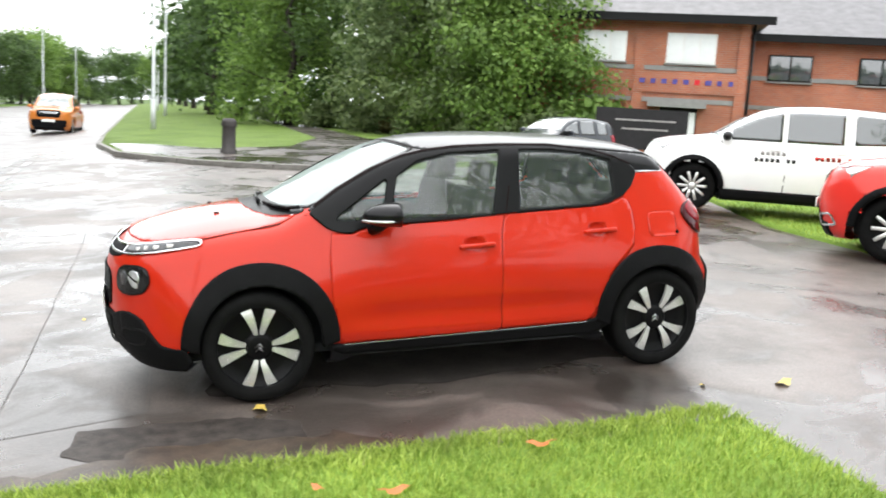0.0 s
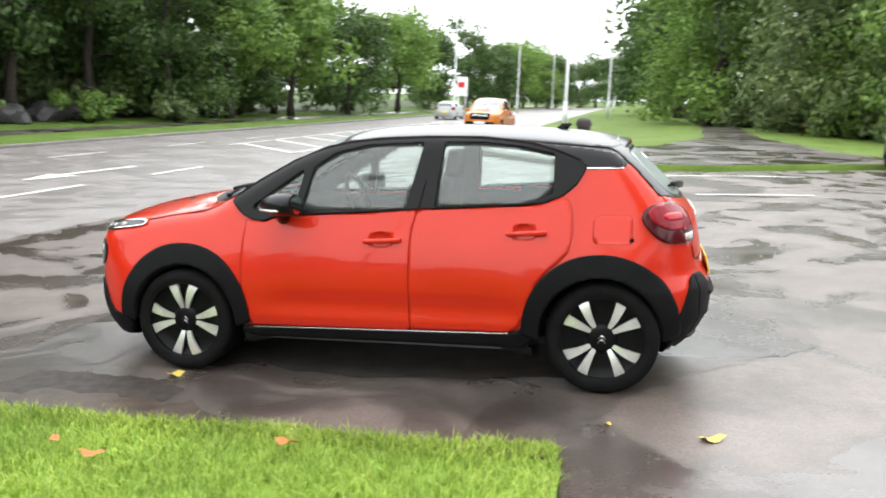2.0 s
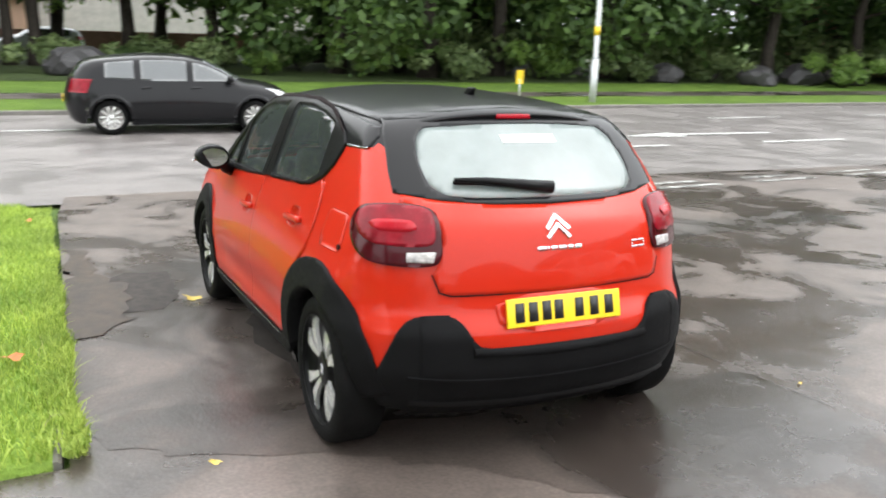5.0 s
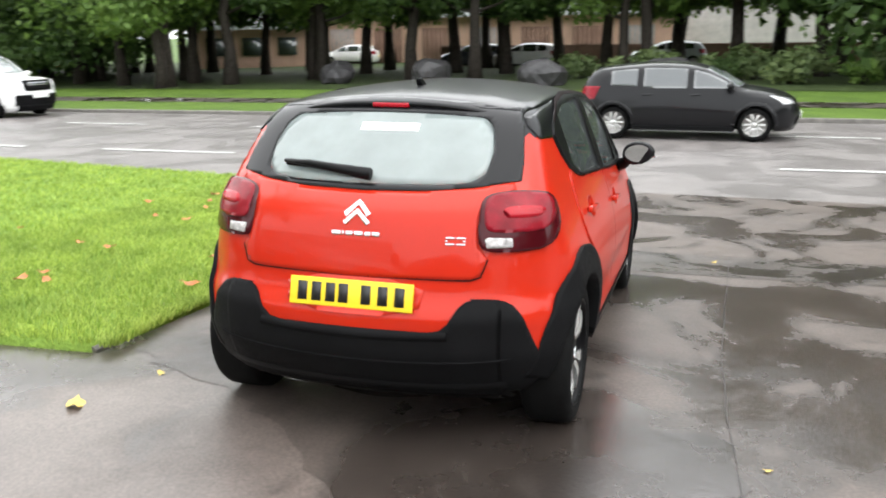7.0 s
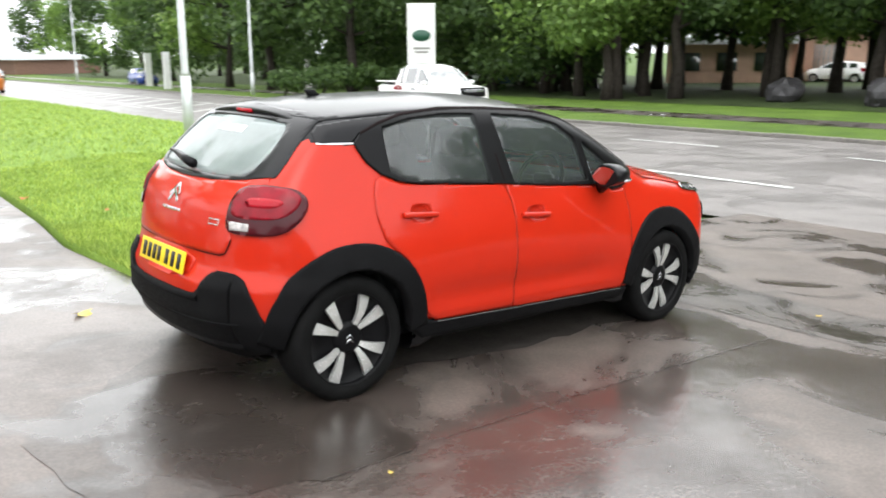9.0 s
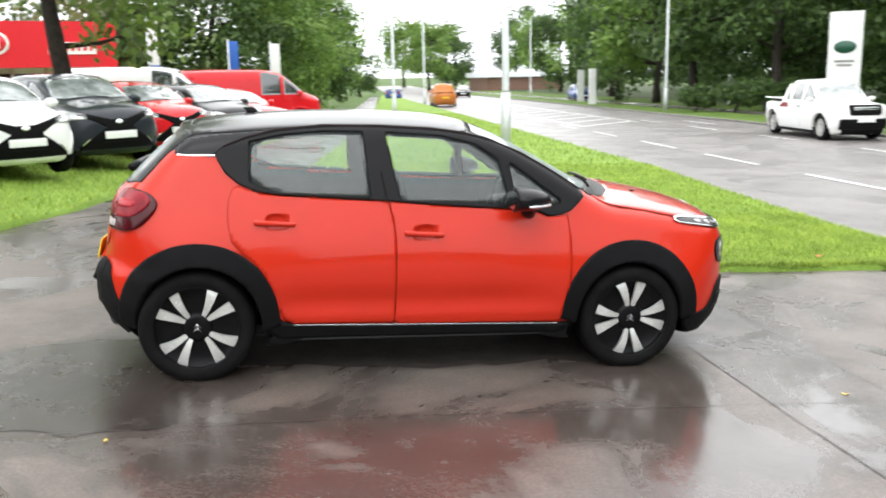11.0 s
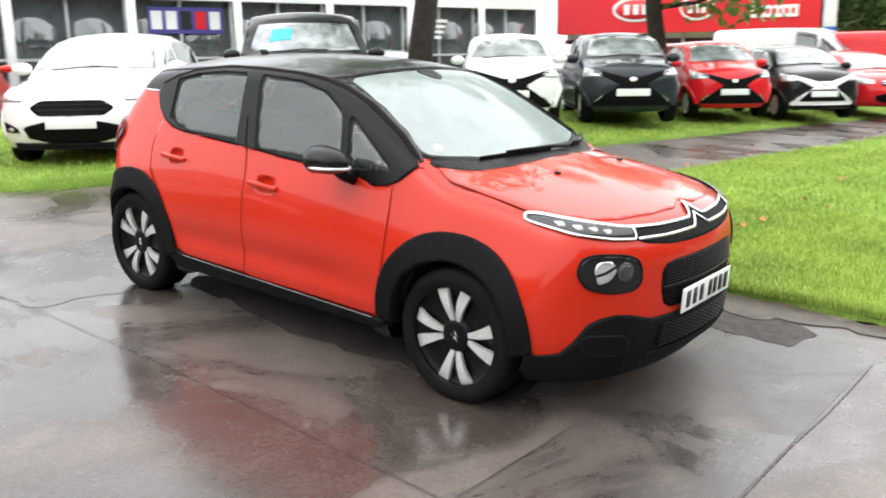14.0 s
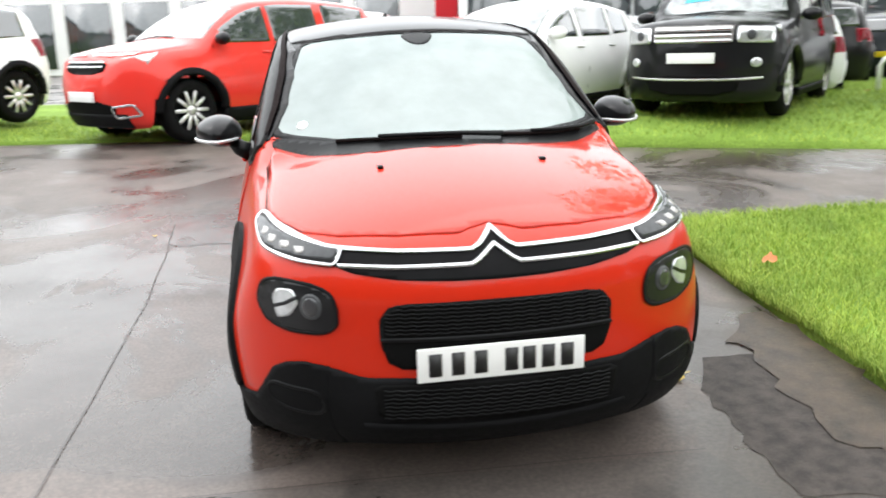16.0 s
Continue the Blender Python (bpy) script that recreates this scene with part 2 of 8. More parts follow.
M["glass_rear"] = glass_mat("wet_rear_glass", (0.55, 0.62, 0.61), 0.05, 0.28, 2.0)
M["glass_lens"] = simple("projector_lens", (0.03, 0.03, 0.033), 0.05, coat=0.6)
M["grille"] = simple("grille_black", (0.004, 0.004, 0.004), 0.7, spec=0.08)
M["mirror"] = simple("mirror_silver", (0.50, 0.52, 0.52), 0.03, metal=1.0, vary=0.0)
M["asphalt"] = asphalt_mat("wet_tarmac_forecourt", (0.055, 0.044, 0.038), (0.112, 0.092, 0.081), 0.8, film=0.16)
M["road"] = asphalt_mat("wet_road", (0.135, 0.122, 0.116), (0.205, 0.187, 0.180), 0.35, blotch=0.3, film=0.26)
M["asphalt_patch"] = asphalt_mat("old_dark_tarmac", (0.034, 0.027, 0.023), (0.075, 0.061, 0.053), 0.6)
M["path"] = asphalt_mat("wet_footpath", (0.10, 0.092, 0.088), (0.18, 0.168, 0.162), 0.3)
M["asphalt_smooth"] = asphalt_mat("newer_smooth_tarmac", (0.046, 0.039, 0.034), (0.085, 0.073, 0.066), 0.8, film=0.07)
M["soil"] = simple("washed_soil", (0.046, 0.031, 0.021), 0.45, vary=0.6, scale=9, bump_s=0.8, bump_scale=60)
M["crumble"] = simple("crumbled_wet_tarmac", (0.038, 0.031, 0.027), 0.6, vary=0.55, scale=14, bump_s=0.9, bump_scale=70, spec=0.25)
# dark matt colour that stands in for the shade under the car
M["car_shade"] = simple("car_shade_tarmac", (0.040, 0.034, 0.030), 0.85, vary=0.3, scale=5, bump_s=0.5, bump_scale=90, spec=0.2)
M["crack"] = simple("seam_dark", (0.045, 0.038, 0.034), 0.35)
M["straw"] = simple("dry_straw", (0.45, 0.40, 0.22), 0.7)
M["kerb"] = simple("kerb_concrete", (0.16, 0.15, 0.135), 0.6, vary=0.3, scale=8, bump_s=0.4, bump_scale=80)
M["grass"] = grass_mat("grass_turf", (0.14, 0.24, 0.028), (0.25, 0.385, 0.068))
M["field"] = grass_mat("rough_grass", (0.045, 0.085, 0.014), (0.09, 0.15, 0.028), 0.3)
M["grass_corner"] = grass_mat("rough_corner_grass", (0.075, 0.13, 0.018), (0.15, 0.225, 0.04), 0.9)
# rough growth with the trees' shade put into its colour
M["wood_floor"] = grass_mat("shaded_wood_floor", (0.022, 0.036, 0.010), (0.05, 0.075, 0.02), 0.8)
# darker copy of the turf: shade across the road is in the colour
M["grass_far"] = grass_mat("shaded_turf", (0.055, 0.105, 0.012), (0.115, 0.19, 0.024), 0.7)
M["blade"] = leaf_mat("grass_blades", (0.15, 0.255, 0.03), (0.50, 0.61, 0.155), 0.55, 1.6)
M["line"] = simple("road_paint", (0.72, 0.72, 0.70), 0.4, vary=0.15, scale=5)


def worn_line():
    m, nt, b = material("worn_road_paint")
    n = noise_tex(nt, 4, 6, rough=0.7)
    r = ramp(nt, n.outputs[0], [(0.42, (0.09, 0.088, 0.086)), (0.58, (0.55, 0.55, 0.53))])
    nt.links.new(r.outputs[0], b.inputs["Base Color"])
    b.inputs["Roughness"].default_value = 0.3
    return m


M["line_worn"] = worn_line()


# ---- shape helpers ----
def part(name, bm, mat, parent=None, label="", smooth=True):
    me = bpy.data.meshes.new(name)
    bm.to_mesh(me)
    bm.free()
    return part_mesh(name, me, mat, parent, label, smooth)


def part_mesh(name, me, mat, parent=None, label="", smooth=True):
    for m in mat if isinstance(mat, (list, tuple)) else [mat]:
        me.materials.append(m)
    me.polygons.foreach_set("use_smooth", [smooth] * len(me.polygons))
    ob = new(name, me)
    if parent is not None:
        ob.parent = parent
    if label:
        ob["label"] = label
    return ob


def from_arrays(name, verts, faces, mat, parent=None, label="", smooth=True):
    me = bpy.data.meshes.new(name)
    me.from_pydata([tuple(v) for v in verts], [], [tuple(f) for f in faces])
    me.update()
    return part_mesh(name, me, mat, parent, label, smooth)


def empty(name, m=None, label="", category="", group="", kind=""):
    ob = new(name)
    ob.empty_display_size = 0.1
    if m is not None:
        ob.matrix_world = m
    return tagged(ob, label, category, group, kind)


def box_bm(sx, sy, sz, at=(0, 0, 0), bevel=0.0, seg=2, m=None):
    bm = bmesh.new()
    bmesh.ops.create_cube(bm, size=1)
    bmesh.ops.scale(bm, vec=(sx, sy, sz), verts=bm.verts)
    if bevel:
        bmesh.ops.bevel(bm, geom=bm.edges[:], offset=bevel, segments=seg, affect="EDGES", profile=0.6)
    bmesh.ops.translate(bm, vec=at, verts=bm.verts)
    if m is not None:
        bmesh.ops.transform(bm, matrix=m, verts=bm.verts)
    return bm


def tube_bm(points, radius, sides=8, closed=False):
    """A round bar along a line of points; radius may be one number or one for each point."""
    bm = bmesh.new()
    pts = [Vector(p) for p in points]
    rs = radius if isinstance(radius, (list, tuple)) else [radius] * len(pts)
    rings = []
    for i, p in enumerate(pts):
        a, b = pts[max(0, i - 1)], pts[min(len(pts) - 1, i + 1)]
        if closed:
            a, b = pts[i - 1], pts[(i + 1) % len(pts)]
        d = (b - a).normalized()
        u = d.orthogonal().normalized() if abs(d.z) > 0.9 else Vector((0, 0, 1)).cross(d).normalized()
        v = d.cross(u)
        rings.append([bm.verts.new(p + rs[i] * (math.cos(t) * u + math.sin(t) * v)) for t in (2 * math.pi * k / sides for k in range(sides))])
    n = len(rings)
    for i in range(n if closed else n - 1):
        for k in range(sides):
            bm.faces.new((rings[i][k], rings[i][(k + 1) % sides], rings[(i + 1) % n][(k + 1) % sides], rings[(i + 1) % n][k]))
    if not closed:
        bm.faces.new(rings[0][::-1])
        bm.faces.new(rings[-1])
    bmesh.ops.recalc_face_normals(bm, faces=bm.faces)
    return bm


def lathe_bm(profile, sides=48, axis="y"):
    """Turns (distance from the axis, place along it) pairs round the axis."""
    bm = bmesh.new()
    rings = []
    for r, a in profile:
        ring = []
        for k in range(sides):
            t = 2 * math.pi * k / sides
            c, s = r * math.cos(t), r * math.sin(t)
            ring.append(bm.verts.new((c, a, s) if axis == "y" else (c, s, a)))
        rings.append(ring)
    for i in range(len(rings) - 1):
        for k in range(sides):
            bm.faces.new((rings[i][k], rings[i][(k + 1) % sides], rings[i + 1][(k + 1) % sides], rings[i + 1][k]))
    bmesh.ops.recalc_face_normals(bm, faces=bm.faces)
    return bm


def hermite(pts):
    """A smooth, monotone curve through (x, y) pairs, as a function on arrays."""
    pts = sorted(pts)
    x, y = np.array(pts, float).T
    d = np.diff(y) / np.diff(x)
    m = np.r_[d[0], np.where(d[1:] * d[:-1] > 0, 2 * d[1:] * d[:-1] / np.where(d[1:] + d[:-1] == 0, 1, d[1:] + d[:-1]), 0), d[-1]]

    def f(v):
        v = np.clip(np.asarray(v, float), x[0], x[-1])
        i = np.clip(np.searchsorted(x, v) - 1, 0, len(x) - 2)
        w = x[i + 1] - x[i]
        t = (v - x[i]) / w
        return y[i] * (1 + 2 * t) * (1 - t) ** 2 + w * m[i] * t * (1 - t) ** 2 + y[i + 1] * t * t * (3 - 2 * t) + w * m[i + 1] * t * t * (t - 1)

    return f


def rounded(points, n=6, closed=True):
    """A curve through the corners' neighbourhood (Chaikin), for smooth outlines."""
    p = np.array(points, float)
    for _ in range(n):
        q = np.roll(p, -1, 0)
        if closed:
            p = np.stack([p * 0.75 + q * 0.25, p * 0.25 + q * 0.75], 1).reshape(-1, p.shape[1])
        else:
            a, b = p[:-1], p[1:]
            mid = np.stack([a * 0.75 + b * 0.25, a * 0.25 + b * 0.75], 1).reshape(-1, p.shape[1])
            p = np.concatenate([p[:1], mid, p[-1:]])
    return p


def inside(poly, pts):
    x, y = pts[:, 0], pts[:, 1]
    res = np.zeros(len(pts), bool)
    px, py = poly[:, 0], poly[:, 1]
    qx, qy = np.roll(px, -1), np.roll(py, -1)
    for a, b, c, d in zip(px, py, qx, qy):
        if b == d:
            continue
        hitp = ((b > y) != (d > y)) & (x < (c - a) * (y - b) / (d - b) + a)
        res ^= hitp
    return res


def nearest(poly, pts):
    """The nearest points on a closed outline."""
    a, b = poly, np.roll(poly, -1, 0)
    d = b - a
    l2 = np.maximum((d**2).sum(1), 1e-12)
    best, bd = np.zeros_like(pts), np.full(len(pts), 1e9)
    for i in range(len(a)):
        t = np.clip(((pts - a[i]) @ d[i]) / l2[i], 0, 1)
        q = a[i] + t[:, None] * d[i]
        e = ((q - pts) ** 2).sum(1)
        k = e < bd
        best[k], bd[k] = q[k], e[k]
    return best


def flat_patch(outline, cell, holes=()):
    """A net of quads that fills an outline, with its rim drawn onto the outline. Returns points, faces and rim edges."""
    outline = np.array(outline, float)
    holes = [np.array(h, float) for h in holes]
    lo, hi = outline.min(0) - cell, outline.max(0) + cell
    nx, ny = np.ceil((hi - lo) / cell).astype(int) + 1
    gx, gy = np.meshgrid(lo[0] + cell * np.arange(nx), lo[1] + cell * np.arange(ny), indexing="ij")
    pts = np.stack([gx.ravel(), gy.ravel()], 1)

    def test(p):
        k = inside(outline, p)
        for h in holes:
            k &= ~inside(h, p)
        return k

    keep = test(pts).reshape(nx, ny)
    cells = keep[:-1, :-1].astype(int) + keep[1:, :-1] + keep[:-1, 1:] + keep[1:, 1:]
    use = cells >= 2
    ii, jj = np.nonzero(use)
    idx = np.arange(nx * ny).reshape(nx, ny)
    faces = np.stack([idx[ii, jj], idx[ii + 1, jj], idx[ii + 1, jj + 1], idx[ii, jj + 1]], 1)
    # the rim of the kept cells is drawn onto the outline
    edges = {}
    for f in faces:
        for k in range(4):
            e = (f[k], f[(k + 1) % 4])
            key = (min(e), max(e))
            edges[key] = None if key in edges else e
    rim = [e for e in edges.values() if e]
    rv = np.array(sorted({v for e in rim for v in e}))
    if len(rv):
        allout = [outline] + holes
        best, bd = None, None
        for o in allout:
            q = nearest(o, pts[rv])
            d = ((q - pts[rv]) ** 2).sum(1)
            if best is None:
                best, bd = q, d
            else:
                k = d < bd
                best[k], bd[k] = q[k], d[k]
        pts[rv] = best
        # sharp corners keep their points
        for o in allout:
            a, c = np.roll(o, 1, 0) - o, np.roll(o, -1, 0) - o
            cosv = (a * c).sum(1) / np.maximum(np.linalg.norm(a, axis=1) * np.linalg.norm(c, axis=1), 1e-9)
            for p_ in o[cosv > -0.93]:
                d = ((pts[rv] - p_) ** 2).sum(1)
                k = d.argmin()
                if d[k] < (1.2 * cell) ** 2:
                    pts[rv[k]] = p_
    used = np.unique(faces)
    remap = -np.ones(nx * ny, int)
    remap[used] = np.arange(len(used))
    return pts[used], remap[faces], [(remap[a], remap[b]) for a, b in rim]


def soft(pts, r):
    """A closed outline whose corners are eased over a length r."""
    p = np.array(pts, float)
    out = []
    for i in range(len(p)):
        a, b, c = p[i - 1], p[i], p[(i + 1) % len(p)]
        u, w = a - b, c - b
        lu, lw = np.linalg.norm(u), np.linalg.norm(w)
        e, f = b + u / lu * min(r, lu * 0.35), b + w / lw * min(r, lw * 0.35)
        out += [e, (e + 2 * b + f) / 4, f]
    return np.array(out)


def ragged(pts, amp, seed=1, step=0.12):
    """A closed outline broken up as worn edges are."""
    p = np.array(pts, float)
    p = np.concatenate([p, p[:1]])
    s = np.r_[0, np.cumsum(np.linalg.norm(np.diff(p, axis=0), axis=1))]
    t = np.arange(0, s[-1], step)
    q = np.stack([np.interp(t, s, p[:, k]) for k in range(2)], 1)
    rs = np.random.default_rng(seed)
    j = rs.normal(size=q.shape) * amp
    return q + j + np.roll(j, 1, 0) * 0.7


# ---- ground ----
_hx = hermite([(-400, 0.25), (-60, 0.25), (-6.5, 0.25), (-4.0, 0.19), (0, 0.0), (4.5, -0.22), (6.5, -0.30), (9, -0.36), (60, -0.36), (400, -0.36)])


def height(x, y):
    """The lie of the land: the drive falls to the road, the road falls gently northwards."""
    x, y = np.asarray(x, float), np.asarray(y, float)
    z = _hx(x) - 0.008 * np.clip(y - 5, 0, 120)
    return z + np.clip(0.018 * np.clip(-y - 4, 0, 40), 0, 0.3) * np.clip((6 - x) / 3, 0, 1)


def bend(y):
    """How far the road swings aside, by its distance along."""
    y = np.asarray(y, float)
    return 0.085 * np.where(y > 12, y - 6, np.where(y > 0, y * y / 24, 0))


def sheet(name, outline, mat, lift=0.0, cell=0.5, parent=None, label="", extra=None, skirt=0.0, holes=()):
    """A ground surface within an outline, laid on the land."""
    p, f, rim = flat_patch(outline, cell, holes)
    z = height(p[:, 0], p[:, 1]) + lift
    if extra is not None:
        z = z + extra(p[:, 0], p[:, 1])
    v = np.c_[p, z]
    f = [tuple(q) for q in f]
    if skirt:
        n = len(v)
        rv = sorted({a for e in rim for a in e})
        m = {a: n + i for i, a in enumerate(rv)}
        v = np.concatenate([v, v[rv] - (0, 0, skirt)])
        f += [(b, a, m[a], m[b]) for a, b in rim]
    ob = from_arrays(name, v, f, mat, parent, label)
    return ob


def along(ys, off):
    """Points at a distance across the road, along it."""
    return [(float(off + bend(y)), float(y)) for y in ys]


# the land, out to the horizon
xs = np.unique(np.r_[-900, -500, -250, -120, np.arange(-60, 61, 3.0), 120, 250, 500, 900])
ys = np.unique(np.r_[-900, -500, -250, -160, np.arange(-120, 141, 4.0), 200, 300, 500, 900])
gx, gy = np.meshgrid(xs, ys, indexing="ij")
gz = height(gx, gy) - 0.05
ix = np.arange(gx.size).reshape(gx.shape)
gf = np.stack([ix[:-1, :-1].ravel(), ix[1:, :-1].ravel(), ix[1:, 1:].ravel(), ix[:-1, 1:].ravel()], 1)
tagged(from_arrays("ground", np.c_[gx.ravel(), gy.ravel(), gz.ravel()], gf, M["field"]), "rough grass land reaching to the horizon", "ground", kind="structure")

far_y = list(np.arange(-200, -60, 20.0)) + list(np.arange(-60, 60, 3.0)) + list(np.arange(60, 241, 20.0))
NEAR, LINE_A, LINE_B, FAR = 5.9, 9.15, 12.7, 16.3
near_edge = [(3.6, -200), (3.6, -60), (3.4, -28), (3.2, -21)] + [(4.2, -17), (5.6, -10), (6.0, 0)] + along(np.arange(2, 60, 3.0), NEAR) + along(np.arange(60, 241, 20.0), NEAR)
far_edge = along(far_y, FAR)
tagged(sheet("road", near_edge + far_edge[::-1], M["road"], 0.0, 0.8, label=""), "wet grey tarmac main road with white markings", "road", kind="structure")

DRIVE = [(6.4, 1.55), (5.2, 1.66), (3.0, 1.70), (0.5, 1.74), (-1.12, 1.80), (-1.2, 3.7), (-1.0, 5.2), (-0.66, 8.9), (0.31, 14), (1.9, 23.5), (3.3, 34), (5.4, 52), (13.2, 118), (12, 118), (3.7, 50), (1.6, 36), (-0.1, 24), (-1.7, 15), (-2.6, 9),
         (-3.2, 5.5), (-4.15, 2.8), (-4.8, 0.5), (-6.1, -1.5), (-6.7, -5), (-8.2, -8.8), (-13, -10), (-30, -13), (-30, -20), (-13, -18), (-6, -14), (-3, -12.9), (-1.2, -13.2), (0.9, -14.9), (2.6, -17.6), (3.2, -21), (4.6, -21), (5.6, -10), (6.4, 0)]
tagged(sheet("drive", DRIVE, M["asphalt"], 0.006, 0.25), "wet patched tarmac drive with puddles", "drive", kind="structure")


def verge_rise(x, y):
    return 0.22 * np.clip((y - 3) / 7, 0, 1) * np.clip((x + 0.5) / 2, 0, 1)


VERGE = [(-1.12, 1.86), (0.5, 1.80), (3.0, 1.76), (4.9, 1.74), (5.6, 2.0), (5.95, 2.8)] + along(np.arange(4, 60, 3.0), NEAR - 0.12) + [(11.0, 70), (14.8, 115), (13.4, 116)] + [(5.5, 52), (3.4, 34), (2.0, 23.5), (0.36, 14), (-0.6, 8.9), (-0.94, 5.2), (-1.14, 3.7)]
tagged(sheet("grass_verge", VERGE, M["grass"], 0.045, 0.3, extra=verge_rise, skirt=0.12), "bright green wet mown grass verge", "grass", kind="structure")
def lot_rise(x, y):
    return 0.13 * np.clip((-3.4 - x) / 1.5, 0, 1) * np.clip((y + 1) / 3, 0, 1) * np.clip((16 - y) / 6, 0, 1)


LOT = [(-3.26, 5.5), (-4.22, 2.8), (-4.87, 0.5), (-6.16, -1.5), (-6.76, -5), (-8.2, -8.7), (-13, -9.6), (-13.5, 2), (-13, 16), (-9, 40), (3.6, 50), (1.5, 36), (-0.2, 24), (-1.78, 15), (-2.66, 9)]
tagged(sheet("display_lawn", LOT, M["grass"], 0.04, 0.3, extra=lot_rise, skirt=0.12), "wet green lawn where cars stand for sale", "grass", kind="structure")
YARD = [(-13.0, -9.6), (-13.5, 2), (-13, 16), (-9, 40), (0, 56), (-30, 60), (-30, -10)]
tagged(sheet("dealer_yard", YARD, M["path"], -0.01, 1.0), "grey tarmac yard behind the display lawn", "yard", kind="structure")
ISLAND = [(3.1, -21.2), (2.5, -17.7), (0.8, -15.1), (-1.2, -13.4), (-3, -13.1), (-6, -14.2), (-13, -18.2), (-30, -20.2), (-40, -60), (-20, -200), (3.5, -200), (3.5, -60), (3.3, -28)]
tagged(sheet("corner_lawn", ISLAND, M["grass_corner"], 0.10, 0.8, skirt=0.2), "green grass corner beyond the junction", "grass", kind="structure")
tagged(sheet("corner_paving", [(2.9, -21), (2.4, -17.8), (0.7, -15.3), (-1.2, -13.6), (-3, -13.3), (-6, -14.4), (-8, -15.6), (-6.2, -18), (-5.4, -24), (-6.2, -40), (-7, -60), (-5.5, -60), (-4.6, -40), (-3.6, -24), (-2.0, -19.2), (0.3, -18.7), (1.8, -20.5)], M["asphalt_patch"], 0.106, 0.4), "wet dark footway round the corner", "pavement", kind="structure")
FARV = along(far_y, FAR + 0.15) + along(far_y[::-1], FAR + 26)
tagged(sheet("far_verge", FARV, M["grass_far"], 0.07, 1.2, skirt=0.2), "green grass verge across the road", "grass", kind="structure")
# rough growth under the trees, coloured dark for their shade
tagged(sheet("wood_floor", along(far_y, FAR + 9.5) + along(far_y[::-1], FAR + 45), M["wood_floor"], 0.085, 1.5), "rough growth under the roadside trees, tree shade in its colour", "undergrowth", kind="structure")
tagged(sheet("far_footway", along(far_y, FAR + 3.2) + along(far_y[::-1], FAR + 5.0), M["asphalt_patch"], 0.078, 1.0), "narrow wet footway across the road", "pavement", kind="structure")


# ---- cars: one solid for each kind, and panels drawn onto it ----
def smax(a, b, k):
    h = np.clip(0.5 + 0.5 * (a - b) / k, 0, 1)
    return b * (1 - h) + a * h + k * h * (1 - h)


